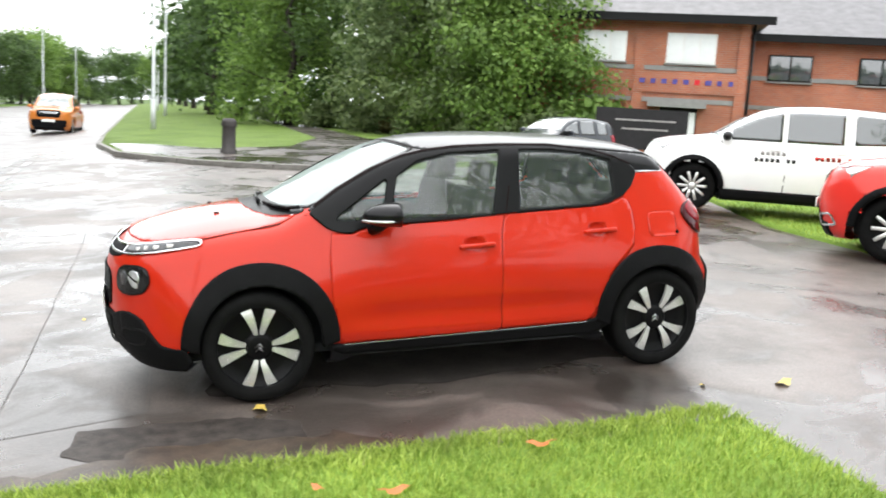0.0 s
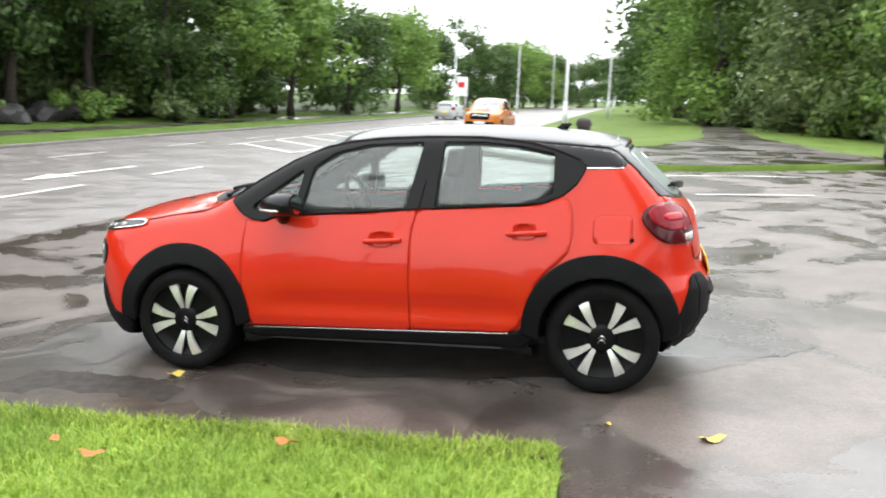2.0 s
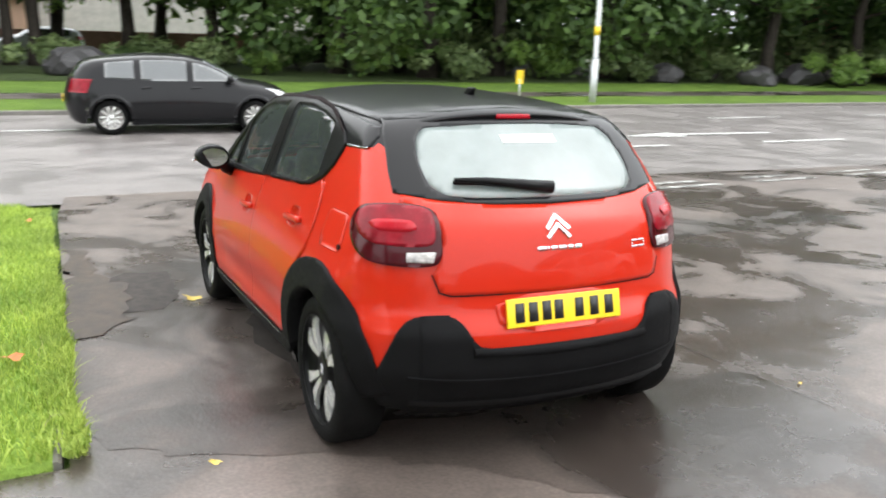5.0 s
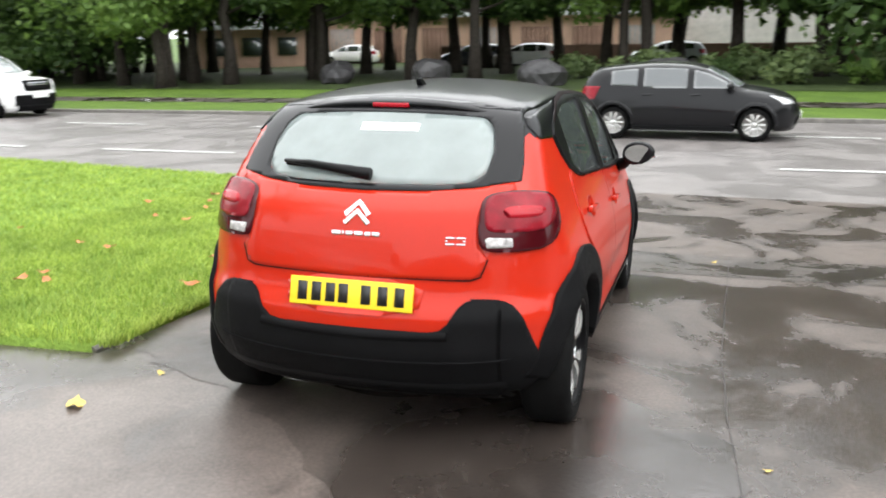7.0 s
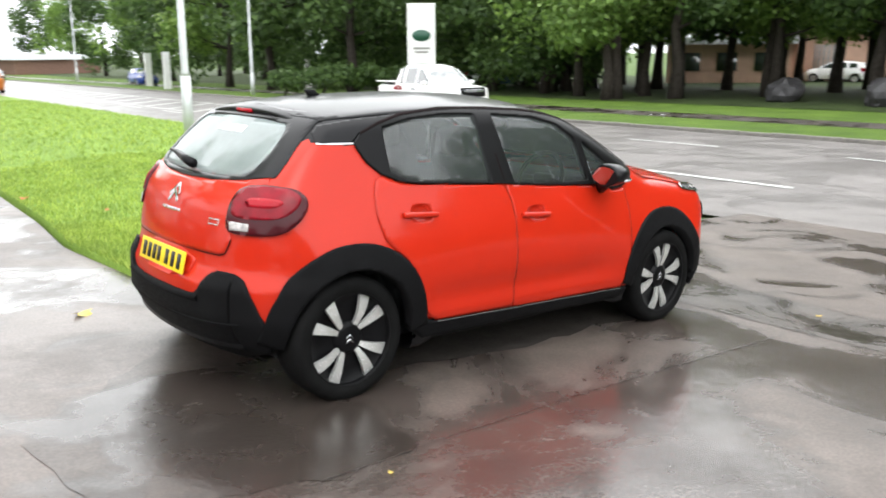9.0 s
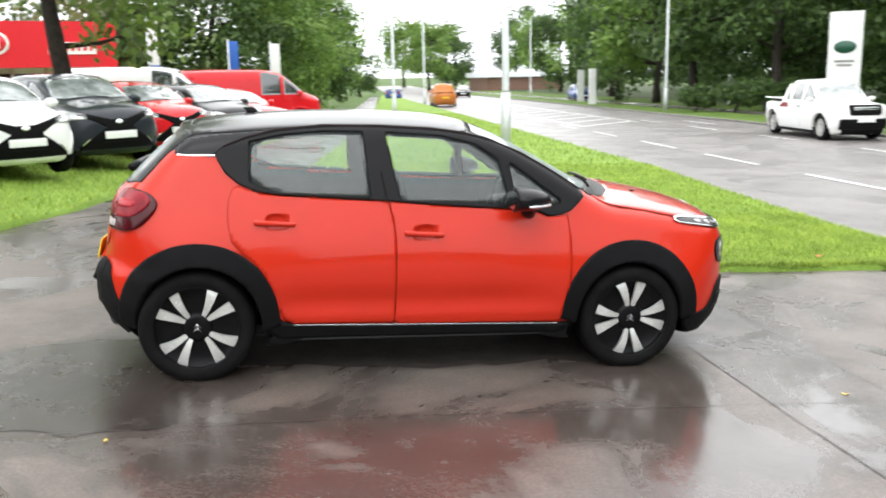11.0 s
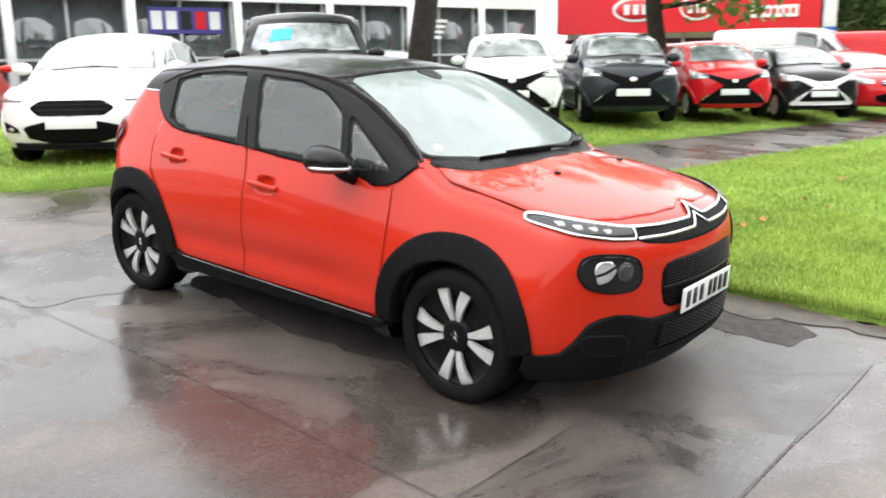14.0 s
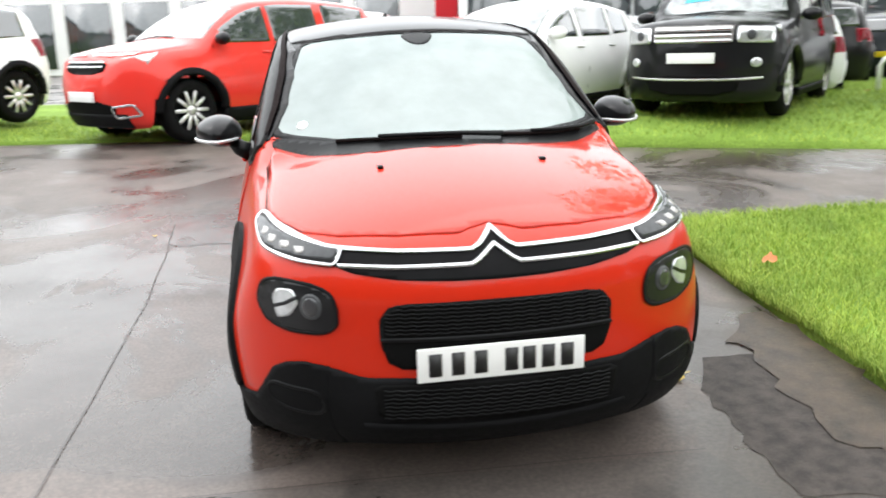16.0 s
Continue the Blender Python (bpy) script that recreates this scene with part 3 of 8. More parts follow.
class Shell:
    """The outer skin of a car, in metres: x ahead from the middle of the wheelbase, y to its left, z up from the ground."""

    def __init__(self, top, front, rear, side, green, crown=0.18, nose=(0.12, 0.10), tail=(0.10, 0.12), taper=0.05, half=0.86, k=(0.07, 0.06)):
        self.top, self.front, self.rear, self.side = hermite(top), hermite(front), hermite(rear), hermite(side)
        self.green, self.crown, self.nose, self.tail, self.taper, self.half, self.k = green, crown, nose, tail, taper, half, k

    def f(self, p):
        x, y, z = p[..., 0], np.abs(p[..., 1]), p[..., 2]
        low = self.side(z) - self.taper * (np.clip(x - 1.2, 0, 1) ** 2 + np.clip(-1.2 - x, 0, 1) ** 2) * 1.6
        y0, z0, slope, bow = self.green
        up = y0 - slope * (z - z0) - bow * (x + 0.2) ** 2
        w = -smax(-low, -up, 0.05)
        g = smax(y - w, (z - (self.top(x) - self.crown * y * y)) * 0.9, self.k[0])
        u = y / 0.75
        g = smax(g, x - (self.front(z) - self.nose[0] * u**2 - self.nose[1] * u**6), self.k[1])
        g = smax(g, self.rear(z) + self.tail[0] * u**2 + self.tail[1] * u**6 - x, self.k[1])
        return smax(g, 0.19 - z, 0.02)

    def meet(self, start, way, reach=1.6, steps=40):
        """Where rays from start along way first meet the skin (or come nearest to it)."""
        start, way = np.broadcast_arrays(np.asarray(start, float), np.asarray(way, float))
        d = np.linspace(0, reach, steps + 1)
        v = np.concatenate([self.f(start[k : k + 4000, None] + d[None, :, None] * way[k : k + 4000, None]) for k in range(0, len(start), 4000)])
        first = np.argmax(v <= 0, 1)
        miss = ~(v <= 0).any(1) | (first == 0)
        first = np.where(miss, np.argmin(np.abs(v), 1), first)
        hi, lo = d[first], np.where(miss, d[first], d[np.maximum(first - 1, 0)])
        for _ in range(13):
            mid = (lo + hi) / 2
            v = self.f(start + mid[:, None] * way)
            lo, hi = np.where(v > 0, mid, lo), np.where(v > 0, hi, mid)
        return start + ((lo + hi) / 2)[:, None] * way

    def normal(self, p):
        e = 2e-3
        g = np.stack([self.f(p + e * d) - self.f(p - e * d) for d in np.eye(3)], -1)
        return g / np.maximum(np.linalg.norm(g, axis=-1, keepdims=True), 1e-9)

    def skin(self, nx=150, na=176, x0=-1.15, x1=1.3, caps=26):
        """The whole skin as points and quads."""
        rings, zc = [], 0.62
        for i in range(caps):
            rings.append((x1, math.pi / 2 * (1 - i / caps)))
        for i in range(nx):
            rings.append((x1 + (x0 - x1) * i / (nx - 1), 0.0))
        for i in range(1, caps + 1):
            rings.append((x0, -math.pi / 2 * i / caps))
        c, w = [], []
        for x, lat in rings:
            for k in range(na):
                t = 2 * math.pi * k / na
                c.append((x, 0, zc))
                w.append((math.sin(lat), math.cos(lat) * math.cos(t), math.cos(lat) * math.sin(t)))
        c, w = np.array(c), np.array(w)
        p = self.meet(c + 1.6 * w, -w, 1.6)
        n = len(rings)
        ix = np.arange(n * na).reshape(n, na)
        nxt = np.roll(ix, -1, 1)
        f = np.stack([ix[:-1].ravel(), nxt[:-1].ravel(), nxt[1:].ravel(), ix[1:].ravel()], 1)
        return p, f

    def panel(self, outline, plane, cell=0.025, lift=0.003, holes=(), edge=0.012, swell=None):
        """A panel of the skin within an outline drawn in a plane: ('side', 1), ('side', -1), 'top', 'front', 'rear', or an angle of view round the car."""
        p, f, rim = flat_patch(outline, cell, holes)
        if isinstance(plane, tuple) and plane[0] == "side":
            start, way = np.c_[p[:, 0], np.full(len(p), 1.3 * plane[1]), p[:, 1]], np.array((0, -plane[1], 0.0))
        elif plane == "top":
            start, way = np.c_[p, np.full(len(p), 1.9)], np.array((0, 0, -1.0))
        elif plane == "front":
            start, way = np.c_[np.full(len(p), 2.7), p], np.array((-1.0, 0, 0))
        elif plane == "rear":
            start, way = np.c_[np.full(len(p), -2.7), p], np.array((1.0, 0, 0))
        else:
            a, cx, cy = plane[1:]
            out, acr = np.array((math.cos(a), math.sin(a), 0)), np.array((-math.sin(a), math.cos(a), 0))
            start = np.array((cx, cy, 0)) + 1.2 * out + p[:, :1] * acr + np.c_[np.zeros(len(p)), np.zeros(len(p)), p[:, 1]]
            way = -out
        q = self.meet(start, way, 2.4, 48)
        nor = self.normal(q)
        if swell is not None:
            lift = swell(p, lift)[:, None]
        v = q + nor * lift
        faces = [tuple(c) for c in f]
        n = len(v)
        rv = sorted({a for e in rim for a in e})
        m = {a: n + i for i, a in enumerate(rv)}
        v = np.concatenate([v, (q - nor * edge)[rv]])
        faces += [(b, a, m[a], m[b]) for a, b in rim]
        # the way round that shows the outside
        a, b, c = v[faces[0][0]], v[faces[0][1]], v[faces[0][2]]
        if np.dot(np.cross(b - a, c - a), nor[faces[0][0]]) < 0:
            faces = [t[::-1] for t in faces]
        return v, faces

    def ribbon(self, line, plane, width, lift=0.004, closed=False, bulge=0.0, swell=None):
        """A band of some width along a line drawn in a plane, laid on the skin."""
        p = np.array(line, float)
        d = (np.roll(p, -1, 0) - np.roll(p, 1, 0)) if closed else np.gradient(p, axis=0)
        d /= np.maximum(np.linalg.norm(d, axis=1, keepdims=True), 1e-9)
        s = np.stack([-d[:, 1], d[:, 0]], 1)
        offs = (-0.5, 0.0, 0.5)
        rows = []
        for o in offs:
            q, nor = self.onto(p + s * width * o, plane)
            up = swell(p, lift)[:, None] if swell else lift
            rows.append(q + nor * (up + (bulge if o == 0 else 0)))
        v = np.concatenate(rows)
        n = len(p)
        f = []
        for r in range(2):
            for i in range(n if closed else n - 1):
                j = (i + 1) % n
                f.append((r * n + i, r * n + j, (r + 1) * n + j, (r + 1) * n + i))
        q, nor = self.onto(p[:1], plane)
        a, b, c = v[f[0][0]], v[f[0][1]], v[f[0][2]]
        if np.dot(np.cross(b - a, c - a), nor[0]) < 0:
            f = [t[::-1] for t in f]
        return v, f

    def onto(self, p, plane):
        p = np.array(p, float)
        if isinstance(plane, tuple) and plane[0] == "side":
            start, way = np.c_[p[:, 0], np.full(len(p), 1.3 * plane[1]), p[:, 1]], np.array((0, -plane[1], 0.0))
        elif plane == "top":
            start, way = np.c_[p, np.full(len(p), 1.9)], np.array((0, 0, -1.0))
        elif plane == "front":
            start, way = np.c_[np.full(len(p), 2.7), p], np.array((-1.0, 0, 0))
        elif plane == "rear":
            start, way = np.c_[np.full(len(p), -2.7), p], np.array((1.0, 0, 0))
        else:
            a, cx, cy = plane[1:]
            out, acr = np.array((math.cos(a), math.sin(a), 0)), np.array((-math.sin(a), math.cos(a), 0))
            start = np.array((cx, cy, 0)) + 1.2 * out + p[:, :1] * acr + np.c_[np.zeros(len(p)), np.zeros(len(p)), p[:, 1]]
            way = -out
        q = self.meet(start, way, 2.4, 48)
        return q, self.normal(q)


def ellipse(cx, cz, rx, rz, a0=0.0, a1=360.0, n=48, power=2.0):
    t = np.radians(np.linspace(a0, a1, n, endpoint=a1 - a0 < 359))
    c, s = np.cos(t), np.sin(t)
    return np.stack([cx + rx * np.sign(c) * np.abs(c) ** (2 / power), cz + rz * np.sign(s) * np.abs(s) ** (2 / power)], 1)


CAR = Matrix(((0.99881, 0.00048, 0.0487, 0), (0, 0.99995, -0.00981, 0), (-0.0487, 0.0098, 0.99877, 0.004), (0, 0, 0, 1)))
hero = Shell(
    top=[(2.3, 0.45), (2.10, 0.70), (2.04, 0.80), (1.97, 0.865), (1.88, 0.912), (1.67, 0.972), (1.40, 1.022), (1.27, 1.040), (1.17, 1.052), (1.10, 1.069), (1.0, 1.115), (0.9, 1.166), (0.7, 1.272), (0.5, 1.365), (0.35, 1.417), (0.2, 1.449), (0, 1.466), (-0.3, 1.472), (-0.7, 1.460), (-1.1, 1.430), (-1.3, 1.400), (-1.5, 1.36), (-2.0, 1.26)],
    front=[(0.1, 1.85), (0.2, 1.95), (0.3, 2.025), (0.42, 2.052), (0.56, 2.054), (0.70, 2.05), (0.80, 2.025), (0.88, 1.985), (1.5, 1.9)],
    rear=[(0.1, -1.6), (0.22, -1.72), (0.33, -1.82), (0.45, -1.865), (0.56, -1.865), (0.66, -1.82), (0.80, -1.80), (0.95, -1.765), (1.05, -1.69), (1.2, -1.55), (1.36, -1.38), (1.6, -1.14)],
    side=[(0.1, 0.78), (0.25, 0.815), (0.36, 0.842), (0.55, 0.856), (0.75, 0.848), (0.88, 0.828), (0.98, 0.80), (1.1, 0.77), (1.6, 0.70)],
    green=(0.772, 1.0, 0.36, 0.03), nose=(0.165, 0.11), tail=(0.115, 0.125))
car = empty("hatchback_car", CAR, "orange-red five-door hatchback with black roof, wet from rain", "car")


def hero_part(name, geo, mat, parent=car, label="", smooth=True):
    return from_arrays(name, geo[0], geo[1], mat, parent, label, smooth)


# outlines in (x, z)
BELT = [(0.945, 1.030), (0.90, 0.990), (0.86, 0.955), (0.80, 0.932), (0.72, 0.926), (0.66, 0.95), (0.60, 0.966), (0.42, 0.972), (0.118, 0.988), (-0.213, 1.011), (-0.573, 1.03), (-0.80, 1.04), (-0.93, 1.055), (-1.03, 1.093), (-1.10, 1.15), (-1.14, 1.215), (-1.150, 1.245)]
UPPER = [(-1.11, 1.285), (-1.0, 1.328), (-0.83, 1.372), (-0.56, 1.399), (-0.234, 1.402), (0.05, 1.392), (0.22, 1.374), (0.37, 1.342), (0.574, 1.262), (0.781, 1.15), (0.915, 1.064)]
SURROUND = np.array(BELT + UPPER)
GLASS_F = soft([(0.495, 0.990), (0.430, 1.235), (0.30, 1.318), (0.10, 1.362), (-0.228, 1.377), (-0.142, 1.006)], 0.014)
GLASS_Q = np.array([(0.80, 0.990), (0.795, 1.014), (0.63, 1.128), (0.50, 1.218), (0.487, 1.220), (0.535, 0.988)])
GLASS_R = soft([(-0.308, 1.022), (-0.346, 1.379), (-0.565, 1.377), (-0.794, 1.354), (-0.975, 1.315), (-0.972, 1.10), (-0.852, 1.052)], 0.014)
ARCH_F, ARCH_R = (1.236, 0.32), (-1.242, 0.32)

# the skin under the panels, open at windows and wheels
sp, sf = hero.skin()
fc = sp[sf].mean(1)
lum = lambda c, r: ((fc[:, 0] - c[0]) / r) ** 2 + ((fc[:, 2] - c[1]) / r) ** 2 < 1
side_of = np.abs(fc[:, 1]) > 0.55
drop = side_of & (lum(ARCH_F, 0.385) | lum(ARCH_R, 0.385))
xz = fc[:, [0, 2]]
for poly in (GLASS_F, GLASS_Q, GLASS_R):
    close = np.linalg.norm(nearest(poly, xz) - xz, axis=1) < 0.022
    drop |= (np.abs(fc[:, 1]) > 0.45) & (fc[:, 2] > 0.9) & (inside(poly, xz) | close)
SCREEN = np.array([(1.13, 0.0), (1.12, 0.22), (1.08, 0.42), (1.0, 0.585), (0.95, 0.655), (0.91, 0.672), (0.88, 0.662), (0.60, 0.60), (0.315, 0.545), (0.285, 0.50), (0.325, 0.25), (0.34, 0.0)])
SCREEN = np.concatenate([SCREEN, (SCREEN * (1, -1))[::-1][1:-1]])
drop |= (fc[:, 2] > 0.9) & inside(SCREEN * (1, 0.985), fc[:, :2])
RGLASS = np.array([(0.0, 1.065), (0.30, 1.068), (0.42, 1.078), (0.475, 1.11), (0.487, 1.20), (0.462, 1.285), (0.42, 1.322), (0.20, 1.335), (0.0, 1.338)])
RGLASS = soft(np.concatenate([RGLASS, (RGLASS * (-1, 1))[::-1][1:-1]]), 0.02)
RGLASS_OUT = np.array([(0.0, 1.040), (0.25, 1.045), (0.45, 1.062), (0.61, 1.088), (0.605, 1.16), (0.575, 1.30), (0.54, 1.37), (0.0, 1.40), (-0.54, 1.37), (-0.575, 1.30), (-0.605, 1.16), (-0.61, 1.088), (-0.45, 1.062), (-0.25, 1.045)])
drop |= (fc[:, 0] < -1.2) & inside(RGLASS, fc[:, 1:])
drop |= (np.abs(fc[:, 1]) > 0.6) & (fc[:, 2] < 0.32) & (np.abs(np.abs(fc[:, 0]) - 1.62) < 0.12) & (fc[:, 0] < 0)
sf = sf[~drop]
fc = sp[sf].mean(1)
_u = np.array(UPPER)
_xz = fc[:, [0, 2]]
black = inside(SURROUND, _xz) & (np.linalg.norm(nearest(SURROUND, _xz) - _xz, axis=1) > 0.03) | (fc[:, 2] > np.interp(fc[:, 0], _u[:, 0], _u[:, 1])) & (fc[:, 0] > -1.11) & (fc[:, 0] < 1.0) | (fc[:, 2] > 1.25) | (fc[:, 2] < 0.3)
# under the doors the skin lies deeper
nrm = hero.normal(sp)
deep = 0.03 * np.clip((0.80 - sp[:, 0]) / 0.1, 0, 1) * np.maximum(np.clip((sp[:, 0] + 0.80) / 0.1, 0, 1), np.clip((sp[:, 0] + 1.05) / 0.08, 0, 1) * np.clip((sp[:, 2] - 0.80) / 0.05, 0, 1)) * np.clip((0.98 - sp[:, 2]) / 0.05, 0, 1) * (np.abs(sp[:, 1]) > 0.6)
sp = sp - nrm * deep[:, None]
body = from_arrays("body", sp, sf, [M["red"], M["black_gloss"]], car)
body.data.polygons.foreach_set("material_index", black.astype(np.int32))

# lining inside the skin
ln = sp - hero.normal(sp) * 0.03
from_arrays("cabin_lining", ln, [t[::-1] for t in sf[(fc[:, 0] < 1.12) & (fc[:, 2] > 0.25)]], M["cabin"], car, "dark cabin lining")


def mirror_pts(p):
    return (np.array(p, float) * (-1, 1))[::-1]


def corner_plane(a, cx, cy):
    return ("angle", math.radians(a), cx, cy)


def to_corner(points, plane):
    """Places near the skin as (across, up) in a corner's plane."""
    a, cx, cy = plane[1:]
    q = np.array(points, float)
    return np.stack([(q[:, 0] - cx) * -math.sin(a) + (q[:, 1] - cy) * math.cos(a), q[:, 2]], 1)


def both(points):
    """The same places on the other flank."""
    return [(x, -y, z) for x, y, z in points][::-1]


def dense(p, n=10):
    p = np.array(p, float)
    t = np.arange(len(p))
    tt = np.linspace(0, len(p) - 1, (len(p) - 1) * n + 1)
    return np.stack([np.interp(tt, t, p[:, k]) for k in range(2)], 1)


DOOR_F = np.array([(0.795, 0.925), (0.72, 0.919), (0.66, 0.943), (0.60, 0.959), (0.42, 0.965), (0.118, 0.981), (-0.205, 1.004), (-0.20, 0.96), (-0.184, 0.91), (-0.172, 0.80), (-0.169, 0.48), (-0.176, 0.324), (0.30, 0.316), (0.80, 0.306), (0.815, 0.40), (0.845, 0.53), (0.855, 0.66), (0.853, 0.80), (0.835, 0.93)])
DOOR_R = np.array([(-0.212, 1.004), (-0.573, 1.022), (-0.80, 1.033), (-0.93, 1.048), (-1.022, 1.084), (-1.06, 1.07), (-1.083, 1.01), (-1.090, 0.90), (-1.066, 0.79), (-1.01, 0.73), (-0.95, 0.69), (-0.885, 0.60), (-0.835, 0.47), (-0.79, 0.365), (-0.74, 0.335), (-0.1785, 0.324), (-0.1715, 0.48), (-0.1745, 0.80), (-0.1865, 0.91), (-0.2025, 0.96)])


def handle(parent, s, x, z):
    """A pull handle over a scooped hollow in the door."""
    def hollow(p, lift):
        return 0.001 - 0.024 * np.clip(1 - ((p[:, 0] - x) / 0.066) ** 2 - ((p[:, 1] - z - 0.004) / 0.046) ** 2, 0, 1) ** 0.6
    hero_part("handle_recess", hero.panel(ellipse(x, z + 0.004, 0.066, 0.046, power=2.4), ("side", s), 0.008, 0.0, edge=0.03, swell=hollow), M["red"], parent)
    bm = box_bm(0.225, 0.028, 0.030, (0, 0, 0), 0.0125, 3)
    for v in bm.verts:
        v.co.y += -0.10 * v.co.x**2 * 6 * s
        if v.co.x > 0.06:
            v.co.z *= 0.85
    q, _ = hero.onto([(x, z)], ("side", s))
    bmesh.ops.rotate(bm, cent=(0, 0, 0), matrix=Euler((0, radians(3.0), 0)).to_matrix(), verts=bm.verts)
    bmesh.ops.translate(bm, vec=(x - 0.01, float(q[0, 1]) + 0.022 * s, z), verts=bm.verts)
    return part("door_handle", bm, M["red"], parent, "body-coloured pull handle")


for s in (1, -1):
    pl = ("side", s)
    for nm, out in (("front_door", DOOR_F), ("rear_door", DOOR_R)):
        # a shallow waist along the door's foot
        hx, hz = (-0.006, 0.834) if nm == "front_door" else (-0.825, 0.891)

        def swell(p, lift):
            return lift - 0.014 * np.exp(-(((p[:, 1] - 0.46) / 0.07) ** 2)) * np.clip((p[:, 0] + 0.95) / 0.25, 0, 1) * np.clip((0.80 - p[:, 0]) / 0.25, 0, 1) + 0.004 * np.exp(-(((p[:, 1] - 0.375) / 0.03) ** 2)) + 0.003
        d = hero_part(nm, hero.panel(out, pl, 0.02, 0.002, edge=0.012, swell=swell, holes=(ellipse(hx, hz + 0.004, 0.064, 0.044, power=2.4),)), M["red"], car, "orange-red door panel beaded with rain")
        hero_part("shut_line", hero.ribbon(np.concatenate([dense(np.concatenate([out, out[:1]]), 6)]), pl, 0.0015, 0.0026, swell=swell), M["door_gap"], d)
        handle(d, s, hx, hz)
    frame_part = hero_part("window_surround", hero.panel(SURROUND, pl, 0.007, 0.012, holes=(GLASS_F, GLASS_Q, GLASS_R), edge=0.03), M["trim"], car, "satin black window frame and pillars")
    # the mouldings along glass and belt
    hero_part("belt_seal", hero.ribbon(np.array(BELT[5:13]), pl, 0.007, 0.0145, bulge=0.002), M["seam"], frame_part)
    hero_part("roof_seal", hero.ribbon(np.array(UPPER), pl, 0.011, 0.015, bulge=0.003), M["seam"], frame_part)
    hero_part("pillar_gap", hero.ribbon([(-0.218, 1.01), (-0.25, 1.15), (-0.29, 1.395)], pl, 0.010, 0.014), M["seam"], frame_part)
    for nm, gl in (("front_window", GLASS_F), ("quarter_window", GLASS_Q), ("rear_window", GLASS_R)):
        g = hero_part(nm, hero.panel(gl * 1.0, pl, 0.03, 0.001, edge=0.0), M["glass"], car, "rain-wet side window glass")
        g.visible_shadow = False
    # black roof edge and pillars over the windows
    upx = np.linspace(0.95, -1.31, 40)
    _ua = np.array(UPPER)
    crest = [(x, max(float(hero.top(x)) - (0.088 if x > 0.3 else 0.075), float(np.interp(x, _ua[:, 0], _ua[:, 1])) + 0.016 if -1.11 < x < 0.915 else 0.0)) for x in upx]
    low = [(-1.345, 1.29), (-1.352, 1.245), (-1.16, 1.243), (-1.152, 1.247)] + UPPER + [(0.940, 1.046)]
    hero_part("roof_side", hero.panel(np.array(crest + low), pl, 0.008, 0.004, edge=0.01), M["black_gloss"], car, "gloss black roof edge and pillars")
    hero_part("roof_trim_strip", hero.ribbon([(-1.152, 1.241), (-1.25, 1.2405), (-1.350, 1.242)], pl, 0.007, 0.006, bulge=0.001), M["chrome"], car, "thin bright strip under the roof")
    # wheel-arch claddings
    for nm, (cx, cz), rx, a0, a1 in (("front_arch_cladding", ARCH_F, 0.428, 2, 179), ("rear_arch_cladding", ARCH_R, 0.432, 1, 179)):
        o = ellipse(cx, cz, rx, 0.462, a0, a1, 60, 2.15)
        i = ellipse(cx, cz, 0.334, 0.338, a1 + 4, a0 - 4, 60, 2.05)
        hero_part(nm, hero.panel(np.concatenate([o, i]), pl, 0.016, 0.016, edge=0.05), M["plastic"], car, "grained black plastic wheel-arch cladding")
        bm = lathe_bm([(0.385, 0.69), (0.385, 0.40), (0.05, 0.40)], 40)
        bmesh.ops.scale(bm, vec=(1, s, 1), verts=bm.verts)
        bmesh.ops.delete(bm, geom=[v for v in bm.verts if v.co.z < 0.0], context="VERTS")
        bmesh.ops.translate(bm, vec=(cx, 0, cz), verts=bm.verts)
        part("wheel_well", bm, M["cabin"], car, "dark wheel well")
    hero_part("sill_trim", hero.panel([(0.81, 0.302), (0.30, 0.312), (-0.18, 0.320), (-0.74, 0.330), (-0.80, 0.35), (-0.84, 0.42), (-0.89, 0.30), (-0.82, 0.252), (0.78, 0.245), (0.84, 0.27), (0.85, 0.30)], pl, 0.02, 0.014, edge=0.03), M["plastic"], car, "black plastic sill trim")
    # the bright glint along the door's foot, put in as a thin strip
    hero_part("sill_glint", hero.ribbon([(0.78, 0.307), (0.30, 0.316), (-0.18, 0.324), (-0.74, 0.334)], pl, 0.006, 0.017, bulge=0.002), M["chrome"], car)
    # bonnet shut line down the wing, fuel flap
    hero_part("wing_shut_line", hero.ribbon([(0.955, 1.026), (1.06, 1.012), (1.115, 0.975), (1.30, 0.948), (1.545, 0.902)], pl, 0.003, 0.0035), M["door_gap"], car)
    if s == 1:
        flap = [(-1.195, 0.86), (-1.195, 0.955), (-1.21, 0.982), (-1.24, 0.990), (-1.38, 0.988), (-1.405, 0.975), (-1.41, 0.86), (-1.40, 0.84), (-1.21, 0.84)]
        fl = hero_part("fuel_flap", hero.panel(flap, pl, 0.02, 0.002), M["red"], car, "orange-red fuel flap")
        hero_part("shut_line", hero.ribbon(flap, pl, 0.0012, 0.0030, closed=True), M["door_gap"], fl)
        bm = lathe_bm([(0.0, 0.012), (0.011, 0.010), (0.012, 0.0)], 12)
        q, _ = hero.onto([(-1.405, 0.862)], pl)
        bmesh.ops.translate(bm, vec=(-1.405, float(q[0, 1]), 0.862), verts=bm.verts)
        part("flap_stop", bm, M["seam"], car)
    # door mirror
    mir = empty("door_mirror")
    mir.parent = car
    bm = bmesh.new()
    bmesh.ops.create_uvsphere(bm, u_segments=24, v_segments=14, radius=1)
